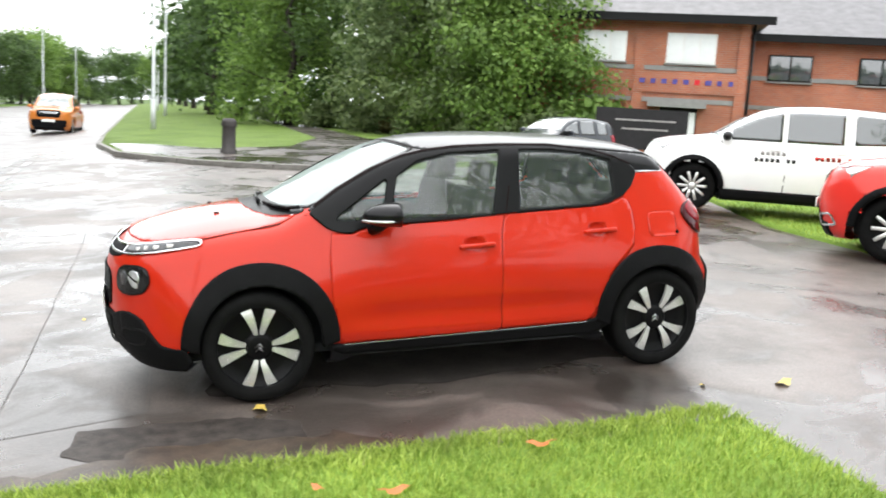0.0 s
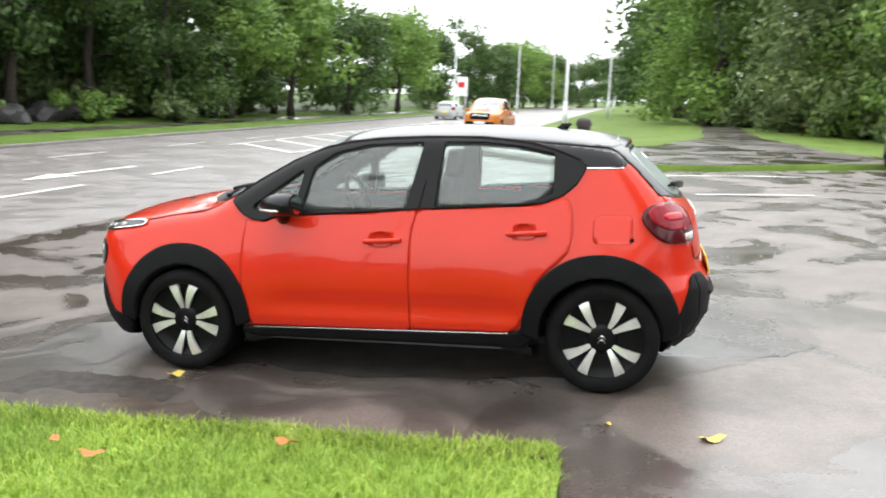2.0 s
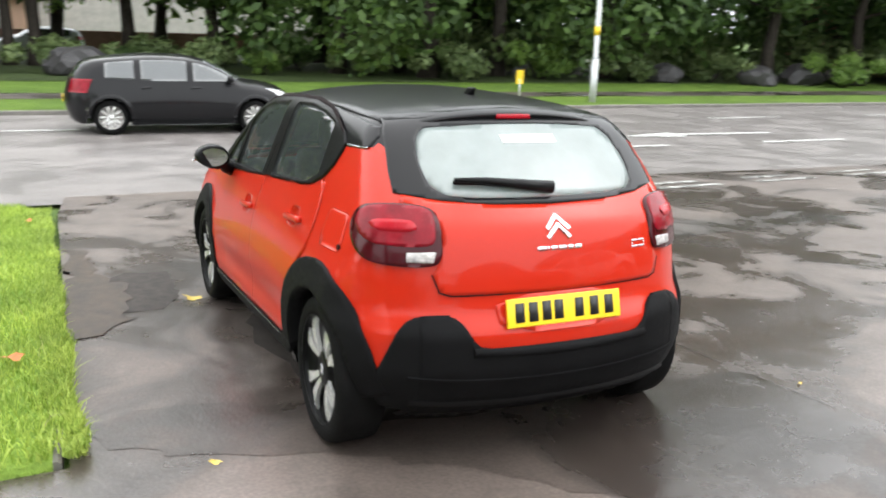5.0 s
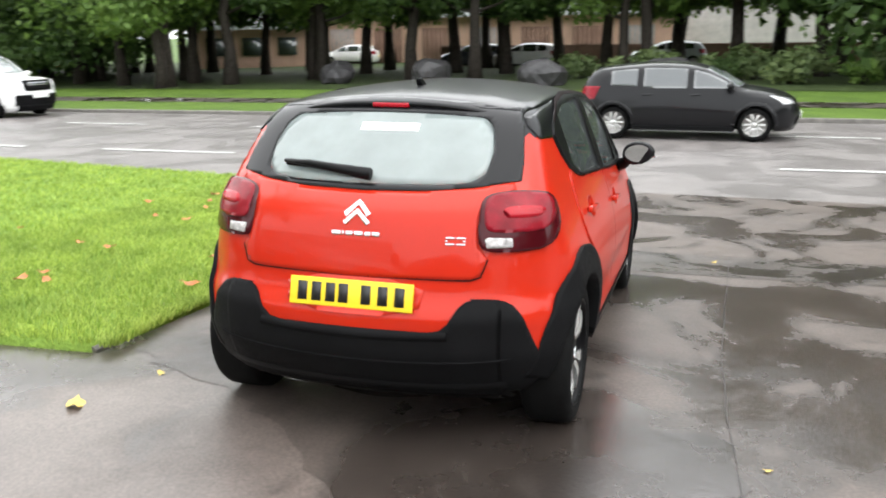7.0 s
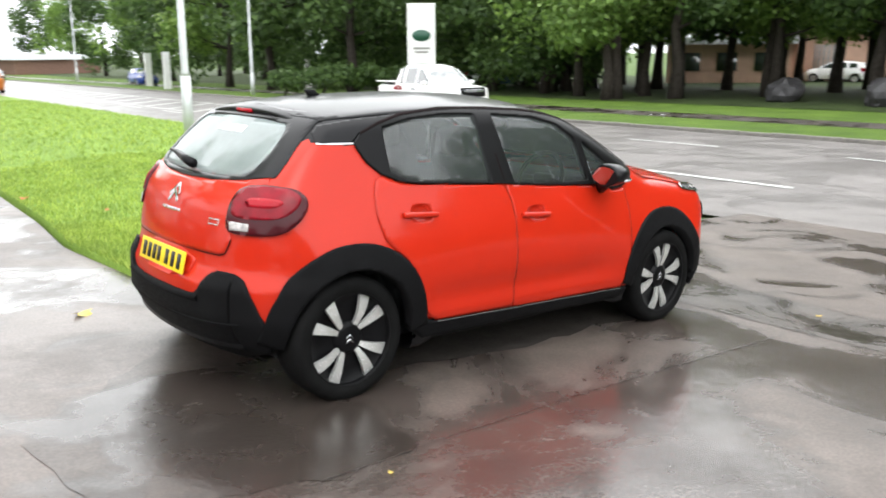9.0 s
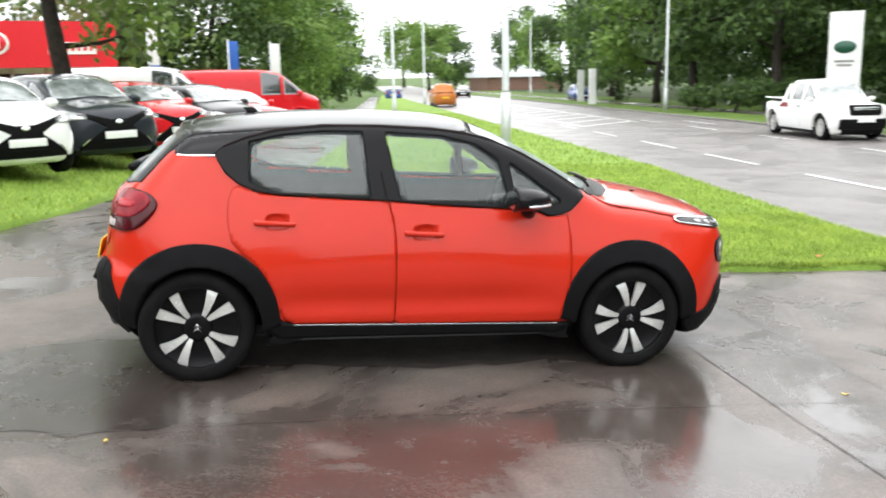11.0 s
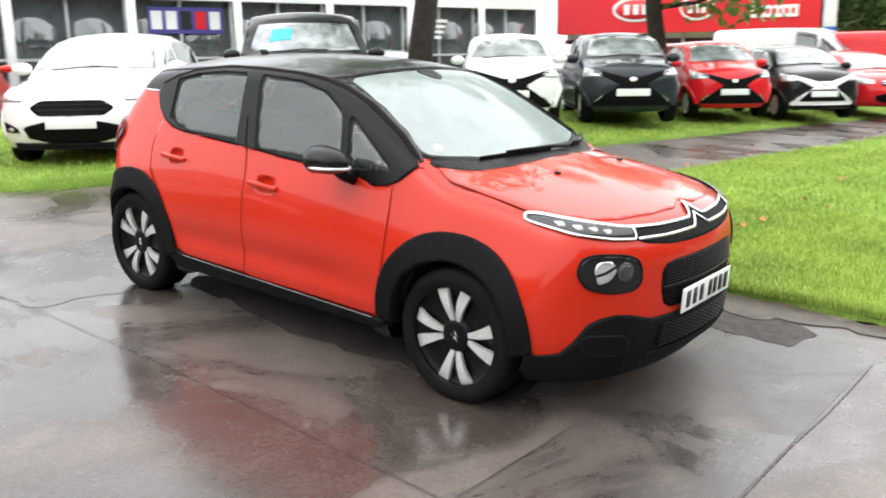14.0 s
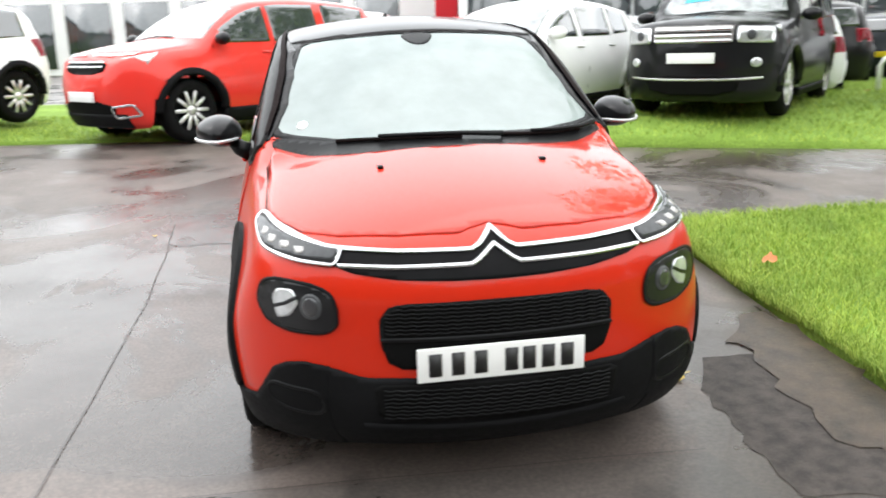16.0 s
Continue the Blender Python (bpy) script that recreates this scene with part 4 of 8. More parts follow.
    for v in bm.verts:
        x, y, z = v.co
        fx = 0.165 * x if x > 0 else -0.052 * min(1.0, 3.5 * -x)
        v.co = (0.522 + fx * (1 - 0.22 * abs(y)), s * (0.908 + 0.098 * y), 1.034 + 0.072 * z * (1.0 - 0.12 * y) + 0.006 * y)
        if z < -0.2 and x > -0.3:
            v.co.z += 0.012 * (-z - 0.2)
    bmesh.ops.recalc_face_normals(bm, faces=bm.faces)
    part("mirror_shell", bm, M["black_gloss"], mir, "gloss black mirror cap")
    bm = bmesh.new()
    bmesh.ops.create_circle(bm, cap_ends=True, segments=24, radius=1)
    for v in bm.verts:
        x, y, _ = v.co
        v.co = (0.4650 - 0.004 * y + 0.018 * x * s, s * 0.908 + 0.076 * x, 1.036 + 0.052 * y)
    part("mirror_glass", bm, M["mirror"], mir)
    line = [(0.524 + 0.163 * math.cos(a) * (1 - 0.22 * abs(math.sin(a))), s * (0.908 + 0.101 * math.sin(a)), 1.012) for a in np.radians(np.linspace(-62, 86, 16))]
    part("indicator", tube_bm(line, [0.004] + [0.008] * 14 + [0.005], 8), M["lens_clear"], mir, "pale indicator strip")
    bm = tube_bm([(0.60, s * 0.775, 0.948), (0.575, s * 0.82, 0.966), (0.545, s * 0.845, 0.990), (0.53, s * 0.865, 1.005)], [0.040, 0.036, 0.030, 0.024], 10)
    part("mirror_foot", bm, M["trim"], mir)

# roof, bonnet, screen
roof_half = [(0.328, 0.0), (0.315, 0.25), (0.275, 0.50), (0.25, 0.57), (0.0, 0.60), (-0.6, 0.60), (-1.1, 0.585), (-1.28, 0.56), (-1.33, 0.40), (-1.35, 0.0)]
full = lambda h: np.concatenate([np.array(h), (np.array(h) * (1, -1))[::-1][1:-1]])
roof = hero_part("roof", hero.panel(full(roof_half), "top", 0.03, 0.005), M["black_gloss"], car, "gloss black roof with rain on it")
hero_part("roof_front_seam", hero.ribbon([(0.338 - 0.05 * (y / 0.52) ** 2, y) for y in np.linspace(-0.53, 0.53, 25)], "top", 0.012, 0.006), M["seam"], roof)
bon_half = [(1.265, 0.0), (1.255, 0.2), (1.215, 0.38), (1.14, 0.52), (1.05, 0.62), (1.02, 0.655), (1.06, 0.672), (1.12, 0.68), (1.34, 0.683), (1.54, 0.682), (1.66, 0.645), (1.78, 0.57), (1.850, 0.46), (1.902, 0.29), (1.925, 0.10), (1.905, 0.05), (1.890, 0.0)]
bonnet = hero_part("bonnet", hero.panel(full(bon_half), "top", 0.022, 0.0045), M["red"], car, "orange-red bonnet with beads of rain")
hero_part("shut_line", hero.ribbon(np.array(bon_half[5:12]), "top", 0.003, 0.0035), M["door_gap"], bonnet)
hero_part("shut_line", hero.ribbon(np.array(bon_half[5:12]) * (1, -1), "top", 0.003, 0.0035), M["door_gap"], bonnet)
hero_part("cowl", hero.panel(full([(1.272, 0), (1.262, 0.2), (1.222, 0.385), (1.147, 0.526), (1.055, 0.63), (1.005, 0.665), (0.955, 0.668), (0.985, 0.60), (1.065, 0.43), (1.105, 0.22), (1.115, 0.0)]), "top", 0.02, 0.003, edge=0.02), M["trim"], car, "black scuttle panel below the windscreen")
ws = hero_part("windscreen", hero.panel(SCREEN, "top", 0.04, 0.0, edge=0.0), M["glass_ws"], car, "windscreen wet with drizzle")
ws.visible_shadow = False
border_out = SCREEN * (1.0, 1.0)
ctr = np.array((0.72, 0.0))
border_in = ctr + (SCREEN - ctr) * (0.945, 0.955)
hero_part("screen_border", hero.panel(border_out, "top", 0.018, 0.002, holes=(border_in,), edge=0.0), M["trim"], ws, "black printed border")
hero_part("screen_sticker", hero.panel(ellipse(0.925, -0.545, 0.022, 0.022), "top", 0.008, 0.003, edge=0.0), M["plate_white"], ws, "round white sticker")
hero_part("sensor_pod", hero.panel(rounded([(0.35, -0.085), (0.46, -0.05), (0.49, 0.0), (0.46, 0.05), (0.35, 0.085)], 2), "top", 0.012, 0.0025, edge=0.03), M["trim"], ws)
for y in (-0.285, 0.305):
    q, nn = hero.onto([(1.425, y)], "top")
    bm = box_bm(0.03, 0.022, 0.012, (0, 0, 0), 0.005)
    bmesh.ops.translate(bm, vec=tuple(q[0] + (0, 0, 0.008)), verts=bm.verts)
    part("washer_jet", bm, M["trim"], bonnet)


def wiper(pts, name="wiper"):
    q, nn = hero.onto(pts, "top")
    arm = empty(name)
    arm.parent = car
    n = len(q)
    part("arm", tube_bm([tuple(v) for v in (q + nn * 0.022)[: n - 1]], [0.012, 0.010, 0.009, 0.008][: n - 1], 6), M["trim"], arm)
    part("blade", tube_bm([tuple(v) for v in q[1:] + nn[1:] * 0.010], 0.008, 6), M["seam"], arm)


wiper([(1.165, 0.22), (1.160, 0.06), (1.150, -0.08), (1.115, -0.26), (1.075, -0.42)])
wiper([(0.985, 0.64), (1.035, 0.57), (1.085, 0.45), (1.12, 0.34), (1.14, 0.22)])

# tail: gate, glass, spoiler, lamps, bumper
GATE = [(0.0, 1.040), (0.25, 1.045), (0.45, 1.062), (0.585, 1.085), (0.60, 1.05), (0.50, 1.02), (0.475, 0.96), (0.485, 0.86), (0.52, 0.80), (0.50, 0.735), (0.47, 0.722), (0.25, 0.720), (0.0, 0.716)]
gate = hero_part("tailgate", hero.panel(np.concatenate([GATE, mirror_pts(GATE)[1:-1]]), "rear", 0.022, 0.004), M["red"], car, "orange-red tailgate")
hero_part("shut_line", hero.ribbon([(y, 0.719) for y in np.linspace(-0.46, 0.46, 24)], "rear", 0.006, 0.004), M["seam"], gate)
for s in (1, -1):
    hero_part("shut_line", hero.ribbon([(s * 0.46, 0.719), (s * 0.50, 0.733), (s * 0.523, 0.80)], "rear", 0.006, 0.005), M["seam"], gate)
hero_part("glass_border", hero.panel(RGLASS_OUT, "rear", 0.016, 0.005, holes=(RGLASS,), edge=0.02), M["black_gloss"], gate, "black printed glass border")
rg = hero_part("rear_screen", hero.panel(RGLASS, "rear", 0.03, 0.002, edge=0.0), M["glass_rear"], gate, "rear window glass with drizzle")
rg.visible_shadow = False
hero_part("window_sticker", hero.panel([(0.10, 1.265), (0.10, 1.295), (-0.155, 1.295), (-0.155, 1.265)], "rear", 0.015, 0.004, edge=0.0), M["plate_white"], gate, "white paper strip in the rear window")

bm = bmesh.new()
rows = []
for y in np.linspace(-0.57, 0.57, 29):
    u = abs(y) / 0.57
    zt = 1.394 - 0.055 * u**2 - 0.05 * u**6
    xe = -1.385 + 0.05 * u**2 + 0.04 * u**8
    prof = [(-1.13, zt + 0.024), (-1.26, zt + 0.014), (xe + 0.01, zt - 0.008), (xe, zt - 0.020), (xe + 0.02, zt - 0.034 - 0.02 * u**4), (-1.28, zt - 0.048 - 0.02 * u**4), (-1.16, zt - 0.05)]
    rows.append([bm.verts.new((x, y, z)) for x, z in prof])
for a, b in zip(rows, rows[1:]):
    for k in range(len(a) - 1):
        bm.faces.new((a[k], a[k + 1], b[k + 1], b[k]))
bm.faces.new(rows[0][::-1])
bm.faces.new(rows[-1])
bmesh.ops.recalc_face_normals(bm, faces=bm.faces)
seam = [(-1.13, y, 1.4195 - 0.055 * (abs(y) / 0.57) ** 2 - 0.05 * (abs(y) / 0.57) ** 6) for y in np.linspace(-0.565, 0.565, 27)]
sp_ob = part("roof_spoiler", bm, M["black_gloss"], car, "gloss black roof spoiler")
part("spoiler_seam", tube_bm(seam, 0.003, 6), M["seam"], sp_ob)
part("high_brake_lamp", box_bm(0.02, 0.165, 0.020, (-1.378, 0, 1.368), 0.006, 2), M["lens_red_bright"], sp_ob, "red high brake lamp")
bm = box_bm(0.07, 0.028, 0.035, (0, 0, 0), 0.009, 2)
for v in bm.verts:
    if v.co.z > 0:
        v.co.x -= 0.022
        v.co.y *= 0.6
bmesh.ops.translate(bm, vec=(-0.965, 0, 1.462), verts=bm.verts)
part("aerial_foot", bm, M["trim"], car, "small black aerial foot")

TAIL = [(-1.705, 0.487, 0.98), (-1.68, 0.52, 1.032), (-1.63, 0.60, 1.050), (-1.55, 0.69, 1.048), (-1.485, 0.715, 1.035), (-1.445, 0.73, 0.985), (-1.475, 0.75, 0.93), (-1.53, 0.755, 0.875), (-1.60, 0.735, 0.838), (-1.67, 0.65, 0.828), (-1.73, 0.525, 0.828), (-1.735, 0.49, 0.85), (-1.73, 0.485, 0.90)]
for s in (1, -1):
    pl = corner_plane(180 - 48 * s, -1.3, 0.3 * s)
    side3 = TAIL if s == 1 else both(TAIL)
    o = rounded(to_corner(side3, pl), 2)
    c = o.mean(0)
    tl = hero_part("tail_lamp", hero.panel(o, pl, 0.014, 0.014, edge=0.02), M["lens_dark"], car, "rounded red tail lamp with smoked rim")
    inner = c + (o - c) * (0.84, 0.64) + (0.0, 0.034)
    hero_part("red_lens", hero.panel(inner, pl, 0.014, 0.0175, edge=0.004), M["lens_red"], tl, "translucent red lens")
    hero_part("light_guide", hero.panel(c + (o - c) * (0.48, 0.18) + (0.0, 0.036), pl, 0.014, 0.0195, edge=0.004), M["lens_red_bright"], tl, "brighter red light ring")
    rev = [(-1.726, 0.512, 0.884), (-1.685, 0.612, 0.880), (-1.688, 0.612, 0.846), (-1.730, 0.522, 0.844)]
    ro = to_corner(rev if s == 1 else both(rev), pl)
    hero_part("reverse_lens", hero.panel(ro, pl, 0.01, 0.0175, edge=0.004), M["lens_reverse"], tl, "clear reversing lens")

BUMP = [(0.0, 0.522), (0.32, 0.522), (0.36, 0.530), (0.39, 0.556), (0.425, 0.612), (0.45, 0.635), (0.48, 0.645), (0.53, 0.648), (0.570, 0.645), (0.585, 0.60), (0.585, 0.24), (0.0, 0.235)]
rb = hero_part("rear_bumper_trim", hero.panel(np.concatenate([BUMP, mirror_pts(BUMP)[1:-1]]), "rear", 0.018, 0.014, edge=0.03), M["plastic"], car, "grained black plastic rear bumper")
hero_part("bumper_crease", hero.ribbon([(y, 0.395 + 0.03 * (y / 0.7) ** 2) for y in np.linspace(-0.62, 0.62, 25)], "rear", 0.012, 0.0145, bulge=0.006), M["plastic"], rb)
hero_part("bumper_ledge", hero.ribbon([(y, 0.500 + 0.012 * (y / 0.4) ** 2) for y in np.linspace(-0.39, 0.39, 25)], "rear", 0.036, 0.015, bulge=0.018), M["plastic"], rb, "ledge along the bumper's top")
hero_part("bumper_lip", hero.ribbon([(y, 0.285 + 0.02 * (y / 0.6) ** 2) for y in np.linspace(-0.60, 0.60, 25)], "rear", 0.030, 0.015, bulge=0.012), M["trim"], rb, "lower satin lip")
CORN = [(-1.80, 0.50, 0.648), (-1.77, 0.56, 0.648), (-1.745, 0.605, 0.640), (-1.73, 0.635, 0.622), (-1.72, 0.66, 0.585), (-1.70, 0.70, 0.50), (-1.675, 0.735, 0.42), (-1.66, 0.755, 0.37), (-1.66, 0.76, 0.33), (-1.67, 0.75, 0.275), (-1.72, 0.60, 0.245), (-1.79, 0.50, 0.24)]
for s in (1, -1):
    pl = corner_plane(180 - 50 * s, -1.3, 0.3 * s)
    hero_part("bumper_corner", hero.panel(to_corner(CORN if s == 1 else both(CORN), pl), pl, 0.016, 0.0136, edge=0.03), M["plastic"], car, "black plastic bumper corner")
# chevrons, word and model badges as plain bright shapes
for z in (0.985, 0.952):
    pts = [(0.050, z - 0.034), (0.0, z + 0.012), (-0.050, z - 0.034)]
    hero_part("chevron_badge", hero.ribbon(pts, "rear", 0.019, 0.008, bulge=0.006), M["chrome"], gate, "bright chevron badge")
for a, b in ((0.10, 0.062), (0.055, 0.048), (0.04, 0.012), (0.005, -0.03), (-0.038, -0.062), (-0.07, -0.10)):
    hero_part("badge_bar", hero.ribbon([(a, 0.881), ((a + b) / 2, 0.881), (b, 0.881)], "rear", 0.016, 0.007, bulge=0.002), M["chrome"], gate)
for a, b, z in ((-0.362, -0.395, 0.880), (-0.362, -0.395, 0.856), (-0.402, -0.436, 0.880), (-0.402, -0.436, 0.856), (-0.362, -0.370, 0.868), (-0.428, -0.436, 0.868)):
    hero_part("badge_bar", hero.ribbon([(a, z), ((a + b) / 2, z), (b, z)], "rear", 0.007, 0.007, bulge=0.002), M["chrome"], gate)
# rear wiper
q, nn = hero.onto([(-0.02, 1.085), (0.12, 1.10), (0.26, 1.115), (0.38, 1.12)], "rear")
rw = empty("rear_wiper")
rw.parent = car
part("arm", tube_bm([tuple(v) for v in q + nn * 0.03], [0.026, 0.020, 0.014, 0.008], 8), M["trim"], rw)
part("blade", tube_bm([tuple(v) for v in q[1:] + nn[1:] * 0.012], 0.008, 6), M["seam"], rw)


def number_plate(parent, x, z, face, mat, tilt=0.0):
    """A plate with seven dark bars in place of its characters; face: +1 ahead, -1 astern."""
    pm = pose(x, 0, z, 0, -tilt * face, 0)
    pb = part("number_plate", box_bm(0.008, 0.52, 0.111, (0, 0, 0), 0.003, 2, pm), mat, parent, "number plate with dark bars")
    for y in (-0.205, -0.145, -0.085, -0.03, 0.065, 0.135, 0.205):
        part("plate_bar", box_bm(0.003, 0.040, 0.075, (0.0045 * face, y * -1, 0), 0, 1, pm), M["ink"], pb)
    return pb


number_plate(car, -1.845, 0.650, -1, M["plate_yellow"], 12)
hero_part("plate_recess", hero.panel(rounded([(0.29, 0.712), (-0.29, 0.712), (-0.275, 0.575), (0.275, 0.575)], 1), "rear", 0.02, 0.006), M["red"], car)

# nose: bright lines, lamps, grilles, bumper
UPH = [(0.0, 0.899), (0.045, 0.860), (0.07, 0.849), (0.30, 0.851), (0.47, 0.859)]
LOH = [(0.0, 0.860), (0.05, 0.824), (0.075, 0.812), (0.30, 0.812), (0.47, 0.817)]


BAND = [(0.0, 0.900), (0.045, 0.864), (0.07, 0.854), (0.30, 0.856), (0.475, 0.862), (0.50, 0.822), (0.427, 0.798), (0.30, 0.780), (0.15, 0.772), (0.0, 0.770)]
band = hero_part("grille_band", hero.panel(np.concatenate([BAND, mirror_pts(BAND)[1:-1]]), "front", 0.012, 0.004), M["plastic"], car, "dark grey grille band between bright lines")
for ln_ in (UPH, LOH):
    hero_part("bright_line", hero.ribbon(dense(np.concatenate([mirror_pts(ln_)[:-1], ln_])), "front", 0.0105, 0.009, bulge=0.006), M["chrome"], band, "bright chrome line with a chevron peak")
DRL = [(1.54, 0.714, 0.884), (1.55, 0.706, 0.900), (1.60, 0.69, 0.902), (1.74, 0.585, 0.882), (1.85, 0.475, 0.861), (1.90, 0.452, 0.858), (1.90, 0.452, 0.816), (1.82, 0.54, 0.824), (1.72, 0.635, 0.842), (1.61, 0.70, 0.864), (1.56, 0.716, 0.874)]
LAMP = [(1.80, 0.718, 0.690), (1.81, 0.705, 0.752), (1.85, 0.66, 0.772), (1.925, 0.55, 0.764), (1.955, 0.495, 0.742), (1.965, 0.476, 0.700), (1.965, 0.476, 0.640), (1.945, 0.515, 0.614), (1.88, 0.61, 0.612), (1.83, 0.69, 0.634)]
for s in (1, -1):
    pl = corner_plane(38 * s, 1.2, 0.3 * s)
    o = soft(to_corner(DRL if s == 1 else both(DRL), pl), 0.012)
    o = dense(np.concatenate([o, o[:1]]), 5)[:-1]
    c = o.mean(0)
    dl = hero_part("daytime_lamp", hero.panel(o, pl, 0.010, 0.010, edge=0.02), M["trim"], car, "slim daytime lamp in a bright surround")
    hero_part("bright_rim", hero.ribbon(o, pl, 0.008, 0.0115, closed=True, bulge=0.004), M["chrome"], dl, "thin chrome rim")
    hero_part("lamp_lens", hero.panel(c + (o - c) * (0.955, 0.74), pl, 0.008, 0.0125, edge=0.004), M["lens_grey"], dl, "grey clear lens")
    a, b = o[:, 0].min(), o[:, 0].max()
    for fr in (0.30, 0.44, 0.58, 0.72):
        sx = a + (b - a) * (fr if s == 1 else 1 - fr)
        k = np.abs(o[:, 0] - sx) < 0.03
        zz = (o[k, 1].max() + o[k, 1].min()) / 2
        hero_part("led_cell", hero.panel(np.array([(sx - 0.022, zz + 0.006), (sx + 0.010, zz + 0.007), (sx + 0.022, zz - 0.007), (sx - 0.008, zz - 0.008)]), pl, 0.006, 0.0145, edge=0.002), M["lens_reverse"], dl)
    o = soft(to_corner(LAMP if s == 1 else both(LAMP), pl), 0.03)
    c = o.mean(0)
    hl = hero_part("headlamp", hero.panel(o, pl, 0.012, 0.005, edge=0.02), M["lens_clear_dark"], car, "rounded dark headlamp under a clear lens")
    sx = 1 if s == 1 else -1
    hero_part("reflector_bowl", hero.panel(soft(np.array([(0.088, 0.020), (0.070, 0.050), (0.010, 0.052), (-0.012, 0.012), (0.020, -0.030), (0.070, -0.044)]) * (sx, 1) + c, 0.012), pl, 0.008, 0.007, edge=0.003), M["lens_clear"], hl, "bright clear reflector")
    hero_part("lamp_rib", hero.ribbon([(c[0] + 0.080 * sx, c[1] - 0.006), (c[0] + 0.040 * sx, c[1] + 0.006), (c[0] - 0.006 * sx, c[1] + 0.030)], pl, 0.012, 0.0085, bulge=0.002), M["lens_clear_dark"], hl)
    hero_part("projector_ring", hero.panel(ellipse(c[0] - 0.052 * sx, c[1] + 0.004, 0.036, 0.040), pl, 0.008, 0.0075, edge=0.003), M["lens_grey"], hl)
    hero_part("projector", hero.panel(ellipse(c[0] - 0.052 * sx, c[1] + 0.004, 0.025, 0.029), pl, 0.008, 0.009, edge=0.003), M["glass_lens"], hl, "projector lens")
    hero_part("lamp_brow", hero.ribbon(np.concatenate([o, o[:1]]), pl, 0.010, 0.006, bulge=0.003), M["trim"], hl)

MOUTH = [(0.0, 0.714), (0.28, 0.711), (0.335, 0.70), (0.362, 0.665), (0.362, 0.585), (0.34, 0.525), (0.30, 0.503), (0.0, 0.498)]
mo = hero_part("upper_grille", hero.panel(np.concatenate([MOUTH, mirror_pts(MOUTH)[1:-1]]), "front", 0.016, 0.004), M["grille"], car, "black mesh grille opening")
hero_part("grille_bar", hero.ribbon([(y, 0.600) for y in np.linspace(-0.36, 0.36, 20)], "front", 0.014, 0.010, bulge=0.006), M["trim"], mo)
for z in np.arange(0.618, 0.706, 0.0125):
    w = 0.345 if z < 0.69 else 0.32
    hero_part("grille_slat", hero.ribbon([(y, z + 0.0022 * math.sin(y * 160)) for y in np.linspace(-w, w, 90)], "front", 0.005, 0.007, bulge=0.005), M["trim"], mo)
FB = [(0.0, 0.470), (0.40, 0.474), (0.435, 0.480), (0.50, 0.500), (0.58, 0.512), (0.62, 0.505), (0.62, 0.215), (0.0, 0.205)]
fb = hero_part("front_bumper_trim", hero.panel(np.concatenate([FB, mirror_pts(FB)[1:-1]]), "front", 0.018, 0.012, edge=0.03), M["plastic"], car, "grained black plastic front bumper")
LM = [(0.0, 0.455), (0.36, 0.455), (0.385, 0.44), (0.375, 0.35), (0.33, 0.328), (0.0, 0.318)]
lm = hero_part("lower_grille", hero.panel(np.concatenate([LM, mirror_pts(LM)[1:-1]]), "front", 0.016, 0.0145), M["grille"], car, "black lower air grille")
for z in np.arange(0.342, 0.45, 0.0135):
    hero_part("grille_slat", hero.ribbon([(y, z + 0.0024 * math.sin(y * 150 + z * 400)) for y in np.linspace(-0.355, 0.355, 90)], "front", 0.005, 0.017, bulge=0.005), M["trim"], lm)
hero_part("splitter_edge", hero.ribbon([(y, 0.300 + 0.012 * (y / 0.4) ** 2) for y in np.linspace(-0.42, 0.42, 24)], "front", 0.02, 0.016, bulge=0.012), M["plastic"], fb)
FC = [(1.965, 0.52, 0.506), (1.93, 0.60, 0.514), (1.895, 0.66, 0.503), (1.865, 0.705, 0.478), (1.825, 0.75, 0.40), (1.79, 0.785, 0.350), (1.72, 0.815, 0.335), (1.655, 0.83, 0.335), (1.63, 0.83, 0.26), (1.65, 0.80, 0.21), (1.78, 0.70, 0.205), (1.92, 0.50, 0.21)]
for s in (1, -1):
    pl = corner_plane(48 * s, 1.2, 0.3 * s)
    cb = hero_part("bumper_corner", hero.panel(to_corner(FC if s == 1 else both(FC), pl), pl, 0.016, 0.0125, edge=0.03), M["plastic"], car, "black plastic bumper corner")
    pod = [(1.94, 0.52, 0.42), (1.89, 0.63, 0.425), (1.84, 0.71, 0.43), (1.83, 0.715, 0.365), (1.88, 0.64, 0.340), (1.93, 0.52, 0.340)]
    hero_part("fog_blank", hero.ribbon(rounded(to_corner(pod if s == 1 else both(pod), pl), 2), pl, 0.012, 0.013, closed=True, bulge=0.005), M["trim"], cb)
number_plate(car, 2.068, 0.524, 1, M["plate_white"], -2)

